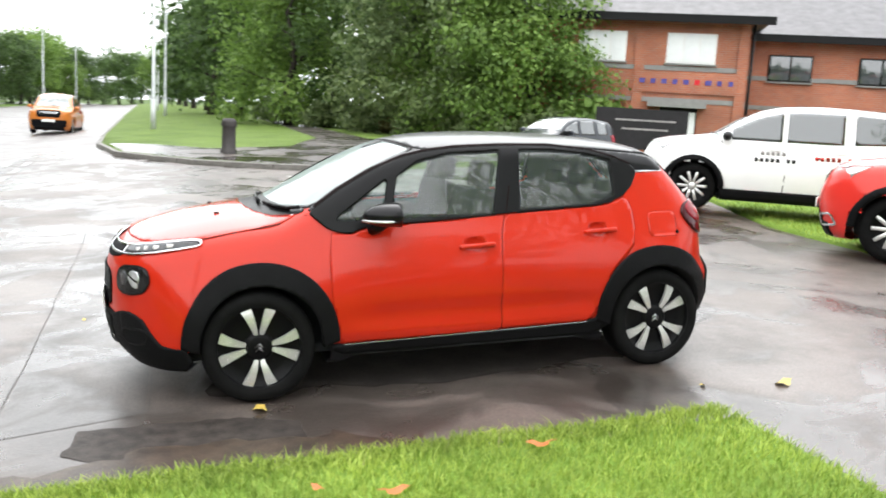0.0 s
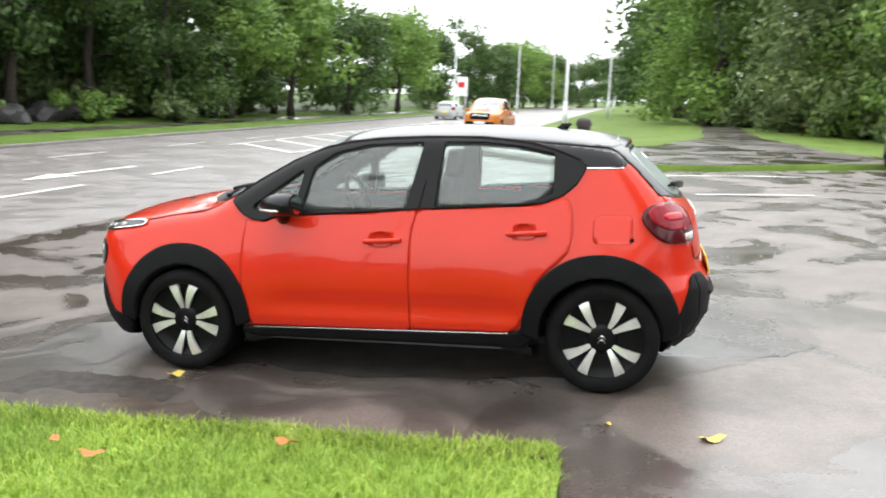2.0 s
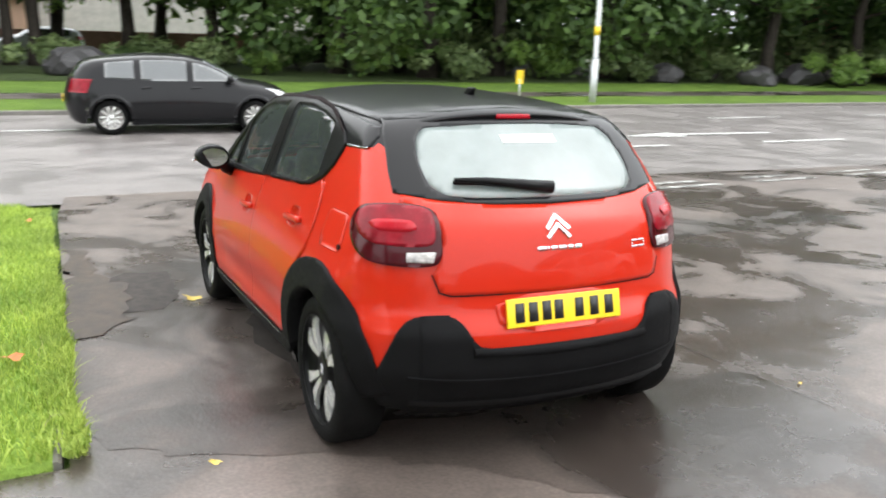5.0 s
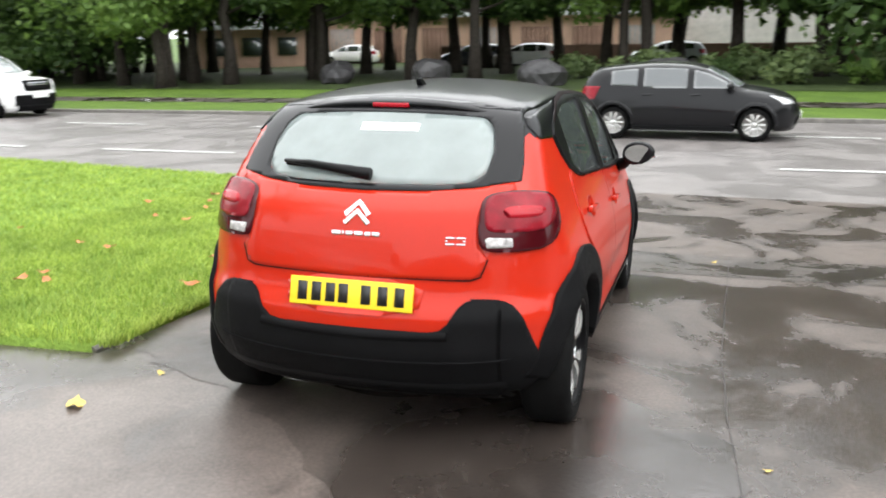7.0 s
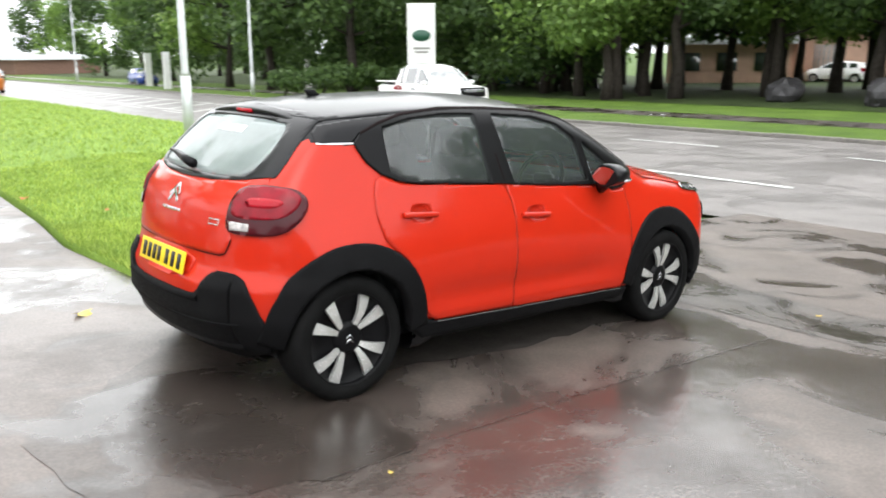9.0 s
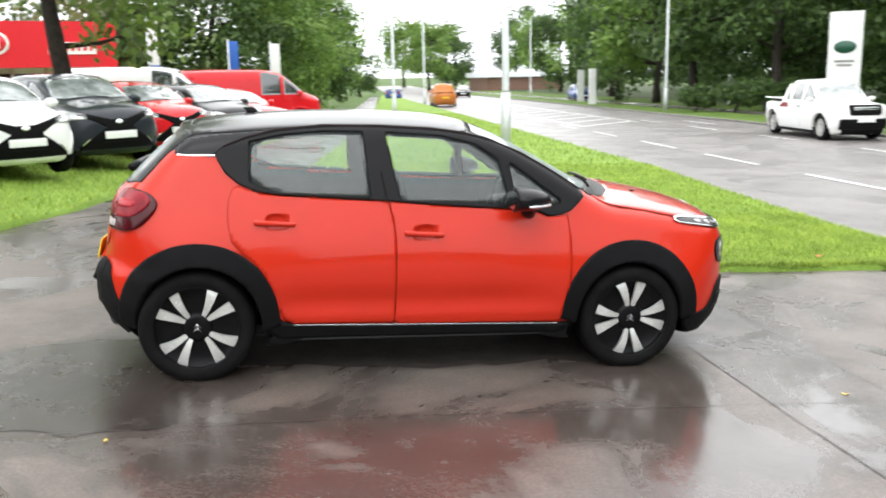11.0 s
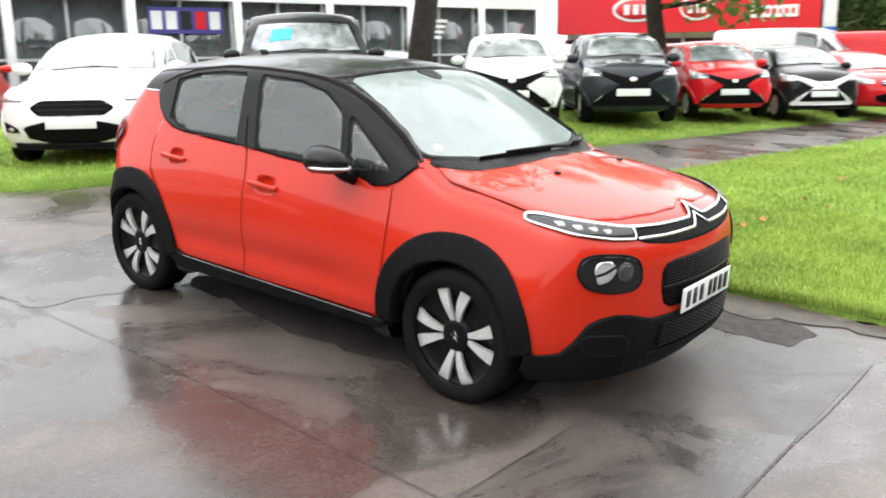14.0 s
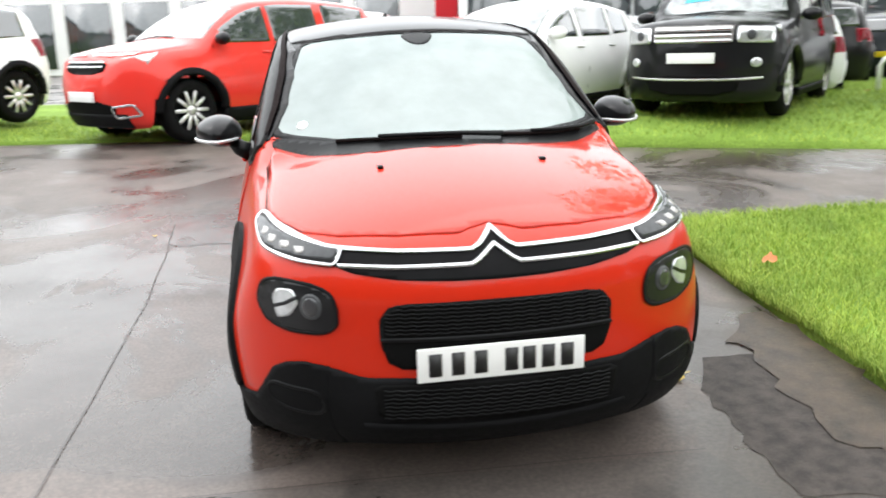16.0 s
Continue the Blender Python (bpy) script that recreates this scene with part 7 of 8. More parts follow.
def boulder(x, y, w, h, turn):
    bm = bmesh.new()
    bmesh.ops.create_icosphere(bm, subdivisions=3, radius=1)
    sd = Vector((x, y, turn))
    for v in bm.verts:
        f = 1 + 0.30 * noise.noise(v.co * 1.3 + sd) + 0.10 * noise.noise(v.co * 3.5 + sd)
        v.co = Vector((v.co.x * w / 2, v.co.y * w / 2.6, max(-0.25, v.co.z * 0.62) * h)) * f
        v.co.z += h * 0.30
    b = part("boulder", bm, M["stone_dark"], None, smooth=False)
    b.matrix_world = pose(x, y, float(height(x, y)) + 0.03, 0, 0, turn)
    tagged(b, "large dark wet boulder on the grass verge", "boulder", "verge boulders")


for x, y, w, h, a in ((29.5, 9.6, 2.1, 1.25, 0), (28.6, 4.9, 2.2, 1.15, 40), (29.0, 0.2, 2.3, 1.2, 90), (24.6, -27.0, 1.7, 1.0, 20), (25.2, -30.3, 2.0, 1.1, 70), (25.0, -33, 2.4, 1.0, 110), (26.5, -23.5, 1.6, 0.95, 10), (30.5, 14.2, 1.9, 1.1, 30)):
    boulder(x, y, w, h, a)
for x, y, a in ((-7.6, 8.8, 60), (-8.1, 6.6, 60)):
    hp = empty("hoop_barrier", pose(x, y, float(height(x, y)) + 0.12, 0, 0, a), "white tubular hoop barrier on the lawn edge", "barrier", "hoop barriers")
    part("hoop", tube_bm([(-0.55, 0, -0.1), (-0.55, 0, 0.42), (-0.5, 0, 0.52), (-0.4, 0, 0.57), (0.4, 0, 0.57), (0.5, 0, 0.52), (0.55, 0, 0.42), (0.55, 0, -0.1)], 0.04, 8), M["white_paint"], hp)


# ---- other vehicles ----
def paint(name, color, wet=0.5, coat=0.5):
    return wet_paint(name, color, wet, coat)


M["p_white"] = paint("white_car_paint", (0.80, 0.80, 0.79))
M["p_red"] = paint("bright_red_car_paint", (0.62, 0.012, 0.018))
M["p_coral"] = paint("coral_red_car_paint", (0.66, 0.035, 0.025))
M["p_black"] = paint("black_car_paint", (0.008, 0.008, 0.009), coat=0.3)
M["p_grey"] = paint("dark_grey_car_paint", (0.020, 0.024, 0.031), coat=0.4)
M["p_silver"] = paint("silver_car_paint", (0.42, 0.44, 0.45))
M["p_orange"] = paint("copper_orange_car_paint", (0.52, 0.17, 0.035))
M["p_blue"] = paint("blue_car_paint", (0.03, 0.06, 0.25))
M["car_glass"] = simple("dark_car_glass", (0.035, 0.042, 0.044), 0.05, vary=0.1, spec=1.0, coat=1.0)
M["card"] = simple("blue_price_card", (0.05, 0.45, 0.60), 0.5)

KINDS = {
    "city": dict(top=[(2.2, 0.5), (1.72, 0.62), (1.62, 0.82), (1.5, 0.92), (1.2, 1.0), (0.95, 1.06), (0.6, 1.27), (0.3, 1.40), (0.0, 1.45), (-0.5, 1.46), (-1.1, 1.42), (-1.5, 1.38), (-2, 1.3)],
                 front=[(0.1, 1.5), (0.25, 1.66), (0.5, 1.70), (0.75, 1.68), (0.95, 1.58), (1.5, 1.4)], rear=[(0.1, -1.5), (0.3, -1.66), (0.6, -1.70), (0.95, -1.64), (1.2, -1.55), (1.45, -1.42), (1.6, -1.3)],
                 side=[(0.1, 0.72), (0.3, 0.78), (0.55, 0.805), (0.85, 0.79), (1.0, 0.75), (1.6, 0.66)], green=(0.74, 1.0, 0.34, 0.03), axle=1.17, half=0.72, r=0.285, screen=(0.95, 0.34, 0.62), belt=0.97, c=-1.15, lamp=(0.80, 0.55), plate=0.50, pillar=(0.12, -0.62)),
    "hatch": dict(top=[(2.6, 0.5), (2.10, 0.62), (2.0, 0.78), (1.85, 0.88), (1.5, 0.97), (1.15, 1.03), (0.7, 1.26), (0.35, 1.40), (0.0, 1.46), (-0.5, 1.475), (-1.2, 1.43), (-1.7, 1.36), (-2.3, 1.2)],
                  front=[(0.1, 1.9), (0.25, 2.06), (0.5, 2.13), (0.72, 2.10), (0.9, 1.98), (1.5, 1.8)], rear=[(0.1, -1.85), (0.3, -2.05), (0.6, -2.12), (0.95, -2.04), (1.2, -1.88), (1.42, -1.68), (1.6, -1.5)],
                  side=[(0.1, 0.80), (0.3, 0.87), (0.55, 0.905), (0.85, 0.885), (1.0, 0.84), (1.6, 0.74)], green=(0.80, 1.0, 0.38, 0.025), axle=1.32, half=0.80, r=0.32, screen=(1.12, 0.38, 0.68), belt=0.99, c=-1.45, lamp=(0.76, 0.62), plate=0.48, pillar=(0.10, -0.80)),
    "suv": dict(top=[(2.7, 0.55), (2.20, 0.75), (2.12, 0.92), (2.0, 1.04), (1.6, 1.12), (1.2, 1.17), (0.75, 1.42), (0.45, 1.56), (0.1, 1.64), (-0.5, 1.67), (-1.3, 1.63), (-1.8, 1.57), (-2.4, 1.45)],
                front=[(0.1, 2.0), (0.3, 2.16), (0.6, 2.22), (0.9, 2.18), (1.08, 2.05), (1.7, 1.9)], rear=[(0.1, -1.9), (0.3, -2.12), (0.7, -2.2), (1.05, -2.12), (1.4, -1.96), (1.65, -1.78), (1.9, -1.6)],
                side=[(0.1, 0.82), (0.3, 0.89), (0.6, 0.925), (0.95, 0.90), (1.12, 0.85), (1.8, 0.76)], green=(0.82, 1.12, 0.36, 0.02), axle=1.365, half=0.80, r=0.36, screen=(1.18, 0.46, 0.70), belt=1.10, c=-1.72, lamp=(0.92, 0.62), plate=0.55, pillar=(0.10, -0.80)),
    "box_suv": dict(top=[(2.7, 0.8), (2.22, 0.98), (2.15, 1.06), (2.0, 1.10), (1.6, 1.13), (1.1, 1.17), (0.8, 1.42), (0.6, 1.60), (0.35, 1.70), (-0.5, 1.74), (-1.5, 1.74), (-2.1, 1.72), (-2.6, 1.7)],
                    front=[(0.1, 2.1), (0.3, 2.2), (0.6, 2.24), (0.95, 2.22), (1.1, 2.18), (1.8, 2.1)], rear=[(0.1, -2.0), (0.3, -2.15), (0.7, -2.2), (1.1, -2.18), (1.5, -2.12), (1.8, -2.05)],
                    side=[(0.1, 0.84), (0.3, 0.90), (0.6, 0.945), (0.95, 0.935), (1.10, 0.90), (1.8, 0.84)], green=(0.87, 1.12, 0.20, 0.01), axle=1.33, half=0.82, r=0.37, screen=(1.10, 0.62, 0.74), belt=1.08, c=-1.95, lamp=(0.93, 0.68), plate=0.68, pillar=(0.05, -0.85)),
    "van": dict(top=[(2.9, 0.7), (2.32, 0.82), (2.2, 1.02), (2.0, 1.12), (1.75, 1.22), (1.2, 1.66), (0.9, 1.84), (0.4, 1.92), (-1.0, 1.94), (-2.2, 1.92), (-2.8, 1.88)],
                front=[(0.1, 2.1), (0.3, 2.28), (0.6, 2.34), (0.9, 2.30), (1.1, 2.2), (2.1, 1.9)], rear=[(0.1, -2.1), (0.3, -2.26), (0.8, -2.3), (1.4, -2.28), (2.1, -2.2)],
                side=[(0.1, 0.85), (0.3, 0.91), (0.6, 0.95), (1.1, 0.945), (2.1, 0.90)], green=(0.95, 1.1, 0.12, 0.0), axle=1.5, half=0.84, r=0.335, screen=(1.75, 0.98, 0.76), belt=1.14, c=0.35, lamp=(0.95, 0.70), plate=0.5, pillar=(1.0, 0.2)),
    "pickup": dict(top=[(3.0, 0.8), (2.62, 0.98), (2.5, 1.08), (2.2, 1.14), (1.6, 1.18), (1.35, 1.22), (0.85, 1.56), (0.6, 1.72), (0.2, 1.80), (-0.5, 1.80), (-0.85, 1.74), (-1.05, 1.22), (-1.2, 1.14), (-2.6, 1.14), (-3.0, 1.1)],
                   front=[(0.1, 2.3), (0.3, 2.52), (0.6, 2.6), (0.95, 2.57), (1.1, 2.48), (1.8, 2.3)], rear=[(0.1, -2.3), (0.4, -2.6), (0.7, -2.65), (1.1, -2.64), (1.5, -2.6)],
                   side=[(0.1, 0.84), (0.4, 0.90), (0.7, 0.93), (1.0, 0.92), (1.15, 0.89), (1.9, 0.78)], green=(0.86, 1.15, 0.30, 0.0), axle=1.61, half=0.82, r=0.385, screen=(1.32, 0.64, 0.70), belt=1.14, c=-0.78, lamp=(0.98, 0.66), plate=0.62, pillar=(0.35, -0.45)),
}


def wheel_plain(parent, x, y, r, s, spokes=10, dark=False):
    w = empty("wheel")
    w.parent = parent
    w.matrix_basis = pose(x, y * s, r) @ pose(0, 0, 0, 0, 0, 0 if s == 1 else 180)
    part("tyre", lathe_bm([(r * 0.66, 0.07), (r * 0.8, 0.085), (r * 0.93, 0.07), (r, 0.03), (r, -0.10), (r * 0.9, -0.13), (r * 0.66, -0.12)], 32), M["rubber"], w)
    part("rim", lathe_bm([(r * 0.68, 0.078), (r * 0.64, 0.07), (r * 0.60, 0.03), (r * 0.2, 0.02), (0.0, 0.02)], 32), M["rim_black"] if dark else M["steel"], w)
    for k in range(spokes):
        a = 2 * math.pi * k / spokes
        bm = box_bm(r * 0.46, 0.02, r * 0.12, (r * 0.40, 0.06, 0), 0.006, 1, pose(0, 0, 0, 0, math.degrees(a), 0))
        part("spoke", bm, M["silver"], w)
    part("hub", lathe_bm([(0.0, 0.075), (r * 0.14, 0.073), (r * 0.17, 0.05)], 14), M["silver"], w)


def vehicle(kind, paint_key, name, label, category, nose_xy=None, heading=0.0, wheel_xy=None, lift=0.0, group="cars for sale", plate="plate_white", roof=None, bars=0, card=False, cladding=False, dark_rims=False, rear_plate=False, z=None, size=1.0, lettered=False):
    """A parked vehicle of a kind: nose_xy sets the middle of its front bumper, wheel_xy its left front wheel."""
    K = KINDS[kind]
    sh = Shell(K["top"], K["front"], K["rear"], K["side"], K["green"], crown=0.12 if kind in ("box_suv", "van") else 0.16, nose=(0.13, 0.12), tail=(0.08, 0.14), k=(0.07, 0.06))
    h = radians(heading)
    nose = float(K["front"][2][1]) * size
    if nose_xy:
        ox, oy = nose_xy[0] - math.cos(h) * nose, nose_xy[1] - math.sin(h) * nose
    else:
        lx, ly = K["axle"] * size, K["half"] * size
        ox, oy = wheel_xy[0] - (math.cos(h) * lx - math.sin(h) * ly), wheel_xy[1] - (math.sin(h) * lx + math.cos(h) * ly)
    gz = float(height(ox, oy)) + lift if z is None else z
    root = empty(name, pose(ox, oy, gz, 0, 0, heading) @ Matrix.Scale(size, 4), label, category, group)
    ax, r = K["axle"], K["r"]
    p, f = sh.skin(42, 52, -ax * 0.9, ax * 0.95, 11)
    c = p[f].mean(1)
    arch = np.zeros(len(f), bool)
    for x in (ax, -ax):
        arch |= (np.abs(c[:, 1]) > 0.5) & ((c[:, 0] - x) ** 2 + (c[:, 2] - r) ** 2 < (r * 1.20) ** 2)
    f = f[~arch]
    c = c[~arch]
    mi = np.zeros(len(f), np.int32)
    if roof:
        mi[c[:, 2] > K["belt"] + 0.30] = 1
    bd = from_arrays("body", p, f, [M[paint_key], M[roof or paint_key]], root)
    bd.data.polygons.foreach_set("material_index", mi)
    # side windows between belt and roof, split by pillars
    x0, x1, sy = K["screen"]
    b = K["belt"]
    xs_ = np.linspace(x0 - 0.12, K["c"], 40)
    topz = np.array([min(float(sh.top(x)) - 0.11, float(sh.top(0)) - 0.10) for x in xs_])
    ok = topz > b + 0.06
    xs_, topz = xs_[ok], topz[ok]
    cuts = [xs_[0] + 0.01, *K["pillar"], xs_[-1] - 0.01]
    for s in (1, -1):
        for a, e in zip(cuts, cuts[1:]):
            k = (xs_ <= a - 0.03) & (xs_ >= e + 0.03)
            if k.sum() < 3:
                continue
            rise = 0.05 * np.clip((-xs_[k] - 0.6) / 1.0, 0, 1)
            poly = [(x, zz) for x, zz in zip(xs_[k], topz[k])] + [(x, b + q) for x, q in list(zip(xs_[k], rise))[::-1]]
            from_arrays("side_window", *sh.panel(np.array(poly), ("side", s), 0.05, 0.004), M["car_glass"], root)
        for x, nm in ((ax, "front_arch"), (-ax, "rear_arch")):
            o = ellipse(x, r, r * 1.30, r * 1.32, 0, 180, 26)
            i = ellipse(x, r, r * 1.10, r * 1.12, 180, 0, 26)
            from_arrays("wheel_arch", *sh.panel(np.concatenate([o, i]), ("side", s), 0.03, 0.026 if cladding else 0.014, edge=0.06), M["plastic"] if cladding else M[paint_key], root)
            wheel_plain(root, x, K["half"] - 0.03, r, s, dark=dark_rims)
        ln_ = [(ax - r * 1.1, 0.30), (-ax + r * 1.1, 0.30)]
        from_arrays("sill", *sh.panel([(ax - r * 1.15, 0.36 if cladding else 0.28), (-ax + r * 1.15, 0.36 if cladding else 0.28), (-ax + r * 1.15, 0.2), (ax - r * 1.15, 0.2)], ("side", s), 0.06, 0.022), M["plastic"], root)
        for x in ((K["pillar"][0] - 0.03), x0 - 0.2):
            from_arrays("door_gap", *sh.ribbon([(x, 0.36), (x - 0.01, 0.6), (x + 0.01, b - 0.02)], ("side", s), 0.012, 0.004), M["seam"], root)
        for x in (K["pillar"][0] + 0.12, K["pillar"][1] + 0.12):
            from_arrays("door_handle", *sh.ribbon([(x - 0.09, b - 0.13), (x, b - 0.125), (x + 0.09, b - 0.12)], ("side", s), 0.03, 0.012, bulge=0.02), M[paint_key], root)
        q, _ = sh.onto([(x0 - 0.28, b + 0.05)], ("side", s))
        bm = bmesh.new()
        bmesh.ops.create_uvsphere(bm, u_segments=12, v_segments=8, radius=1)
        bmesh.ops.scale(bm, vec=(0.07, 0.12, 0.075), verts=bm.verts)
        bmesh.ops.translate(bm, vec=(x0 - 0.26, float(q[0, 1]) + 0.13 * s, b + 0.05), verts=bm.verts)
        part("door_mirror", bm, M["p_black"] if cladding or roof else M[paint_key], root)
        lz, ly = K["lamp"]
        pl = ("angle", radians(35 * s), 0.8, 0.2 * s)
        lx = float(sh.front(lz))
        lo = to_corner([(lx - 0.42, s * (ly + 0.20), lz + 0.10), (lx - 0.12, s * (ly - 0.08), lz + 0.03), (lx - 0.08, s * (ly - 0.10), lz - 0.05), (lx - 0.30, s * (ly + 0.16), lz - 0.06)], pl)
        hl_ = from_arrays("headlamp", *sh.panel(lo, pl, 0.03, 0.006), M["lens_clear"], root)
        tz = b - 0.10
        pl = ("angle", radians(180 - 45 * s), -0.8, 0.2 * s)
        tx = float(sh.rear(tz))
        to = to_corner([(tx + 0.10, s * (ly - 0.08), tz + 0.12), (tx + 0.36, s * (ly + 0.22), tz + 0.12), (tx + 0.34, s * (ly + 0.22), tz - 0.12), (tx + 0.06, s * (ly - 0.08), tz - 0.12)], pl)
        from_arrays("tail_lamp", *sh.panel(to, pl, 0.03, 0.008), M["lens_red"], root)
    sc = full([(x0 - 0.015, 0.0), (x0 - 0.05, sy * 0.6), (x0 - 0.12, sy), (x1 + 0.03, sy - 0.13), (x1 + 0.055, 0.0)])
    from_arrays("windscreen", *sh.panel(sc, "top", 0.05, 0.004), M["screen_far"], root)
    from_arrays("wiper", *sh.ribbon([(x0 - 0.03, -sy * 0.7), (x0 - 0.03, 0.0), (x0 - 0.03, sy * 0.4)], "top", 0.02, 0.01, bulge=0.01), M["trim"], root)
    from_arrays("bonnet_gap", *sh.ribbon([(x0 + 0.05, sy), (float(sh.front(0.8)) - 0.45, sy), (float(sh.front(0.8)) - 0.32, sy - 0.15)], "top", 0.012, 0.004), M["seam"], root)
    from_arrays("bonnet_gap", *sh.ribbon([(x0 + 0.05, -sy), (float(sh.front(0.8)) - 0.45, -sy), (float(sh.front(0.8)) - 0.32, 0.15 - sy)], "top", 0.012, 0.004), M["seam"], root)
    if kind not in ("pickup",):
        zt = float(sh.top(0)) - 0.16
        rg_ = np.array([(0.58, b + 0.06), (0.52, zt), (-0.52, zt), (-0.58, b + 0.06)])
        from_arrays("rear_screen", *sh.panel(rg_, "rear", 0.05, 0.004), M["car_glass"], root)
    else:
        # the open load bed
        part("load_bed", box_bm(1.35, 1.46, 0.02, (-1.88, 0, 1.165), 0.01), M["plastic"], root)
        from_arrays("bed_gap", *sh.ribbon([(-1.0, 0.45), (-1.0, 1.1)], ("side", 1), 0.03, 0.005), M["seam"], root)
        from_arrays("bed_gap", *sh.ribbon([(-1.0, 0.45), (-1.0, 1.1)], ("side", -1), 0.03, 0.005), M["seam"], root)
        part("bed_cover", box_bm(1.5, 1.5, 0.05, (-1.85, 0, 1.18), 0.02), M[paint_key] if paint_key != "p_white" else M["p_white"], root)
    # nose
    gz_ = K["lamp"][0] - 0.04
    if kind == "city":
        half = [(0.0, 0.735), (0.13, 0.735), (0.36, 0.80), (0.585, 0.865), (0.60, 0.81), (0.40, 0.725), (0.21, 0.62), (0.36, 0.52), (0.61, 0.335), (0.60, 0.285), (0.0, 0.285)]
        mk = from_arrays("nose_mask", *sh.panel(np.concatenate([half, mirror_pts(half)[1:-1]]), "front", 0.025, 0.006), M["p_white"] if "white mask" in label else M["grille"], root, "crossed nose mask")
        if "white mask" in label:
            from_arrays("lower_grille", *sh.panel(soft([(0.26, 0.585), (-0.26, 0.585), (-0.47, 0.36), (0.47, 0.36)], 0.03), "front", 0.03, 0.012), M["grille"], mk)
        for z_ in (0.40, 0.46, 0.56):
            from_arrays("grille_slat", *sh.ribbon([(y, z_) for y in np.linspace(-0.30, 0.30, 7)], "front", 0.012, 0.015, bulge=0.004), M["trim"], mk)
        from_arrays("oval_badge", *sh.panel(ellipse(0, 0.695, 0.062, 0.036, n=20), "front", 0.02, 0.016), M["chrome"], mk)
        for s in (1, -1):
            from_arrays("fog_slit", *sh.ribbon([(s * 0.57, 0.36), (s * 0.52, 0.41), (s * 0.47, 0.45)], "front", 0.02, 0.014, bulge=0.004), M["chrome"], mk)
    elif kind == "box_suv":
        gp = from_arrays("upper_grille", *sh.panel(soft([(0.43, 1.02), (-0.43, 1.02), (-0.43, 0.845), (0.43, 0.845)], 0.02), "front", 0.03, 0.008), M["fence_grey"], root, "silver slatted grille")
        for z_ in (0.985, 0.915, 0.86):
            from_arrays("grille_bar", *sh.ribbon([(y, z_) for y in np.linspace(-0.41, 0.41, 9)], "front", 0.034, 0.014, bulge=0.012), M["chrome"], gp)
        from_arrays("grille_gap", *sh.ribbon([(y, 0.95) for y in np.linspace(-0.41, 0.41, 9)], "front", 0.016, 0.013), M["grille"], gp)
        from_arrays("bumper_line", *sh.ribbon([(y, 0.45 + 0.05 * abs(y) ** 3) for y in np.linspace(-0.72, 0.72, 15)], "front", 0.022, 0.012, bulge=0.006), M["silver"], root)
        for s in (1, -1):
            hl2 = from_arrays("headlamp", *sh.panel(soft([(s * 0.47, 1.01), (s * 0.80, 1.0), (s * 0.80, 0.83), (s * 0.47, 0.84)], 0.03), "front", 0.03, 0.012), M["lens_clear"], root, "large clear headlamp")
            from_arrays("lamp_bowl", *sh.panel(ellipse(s * 0.60, 0.92, 0.045, 0.05, n=18), "front", 0.02, 0.018), M["lens_grey"], hl2)
            from_arrays("fog_lamp", *sh.panel(ellipse(s * 0.66, 0.63, 0.05, 0.05, n=16), "front", 0.02, 0.012), M["lens_clear"], root)
    elif kind == "suv":
        for s in (1, -1):
            from_arrays("bright_line", *sh.ribbon([(s * 0.08, 1.0), (s * 0.40, 0.995), (s * 0.66, 1.005)], "front", 0.022, 0.010, bulge=0.006), M["chrome"], root)
            from_arrays("fog_surround", *sh.ribbon(soft([(s * 0.47, 0.44), (s * 0.70, 0.47), (s * 0.74, 0.35), (s * 0.50, 0.32)], 0.03), "front", 0.024, 0.02, closed=True, bulge=0.008), M["chrome"], root)
    gaping = "open dark grille" in label
    if gaping:
        hx_ = from_arrays("upper_grille", *sh.panel(soft([(0.44, 0.64), (0.32, 0.715), (-0.32, 0.715), (-0.44, 0.64), (-0.34, 0.56), (0.34, 0.56)], 0.03), "front", 0.025, 0.008), M["grille"], root, "wide black six-sided grille")
        for z_ in (0.61, 0.665):
            from_arrays("grille_slat", *sh.ribbon([(y, z_) for y in np.linspace(-0.36, 0.36, 9)], "front", 0.010, 0.013, bulge=0.004), M["trim"], hx_)
        from_arrays("lower_lip", *sh.panel([(0.66, 0.27), (-0.66, 0.27), (-0.64, 0.205), (0.64, 0.205)], "front", 0.04, 0.014), M["plastic"], root, "black lower lip")
        for s in (1, -1):
            fg = from_arrays("fog_recess", *sh.panel(soft([(s * 0.78, 0.50), (s * 0.60, 0.44), (s * 0.56, 0.38), (s * 0.76, 0.38)], 0.02), "front", 0.025, 0.008), M["grille"], root, "dark fog lamp recess")
            from_arrays("fog_lamp", *sh.panel(ellipse(s * 0.67, 0.415, 0.04, 0.022, n=16), "front", 0.015, 0.014), M["lens_clear"], fg)
    if kind not in ("city", "box_suv") and not gaping:
        from_arrays("upper_grille", *sh.panel(rounded([(0.42, gz_ + 0.06), (-0.42, gz_ + 0.06), (-0.36, gz_ - 0.09), (0.36, gz_ - 0.09)], 1), "front", 0.03, 0.006), M["grille"], root)
    for i in range(2 + bars if kind not in ("city", "box_suv") and not gaping else 0):
        from_arrays("grille_bar", *sh.ribbon([(y, gz_ + 0.04 - 0.05 * i) for y in np.linspace(-0.36, 0.36, 9)], "front", 0.022, 0.012, bulge=0.008), M["chrome"], root)
    if kind != "city":
        from_arrays("lower_grille", *sh.panel(rounded([(0.55, 0.50), (-0.55, 0.50), (-0.45, 0.27), (0.45, 0.27)], 1), "front", 0.03, 0.006), M["grille"], root)
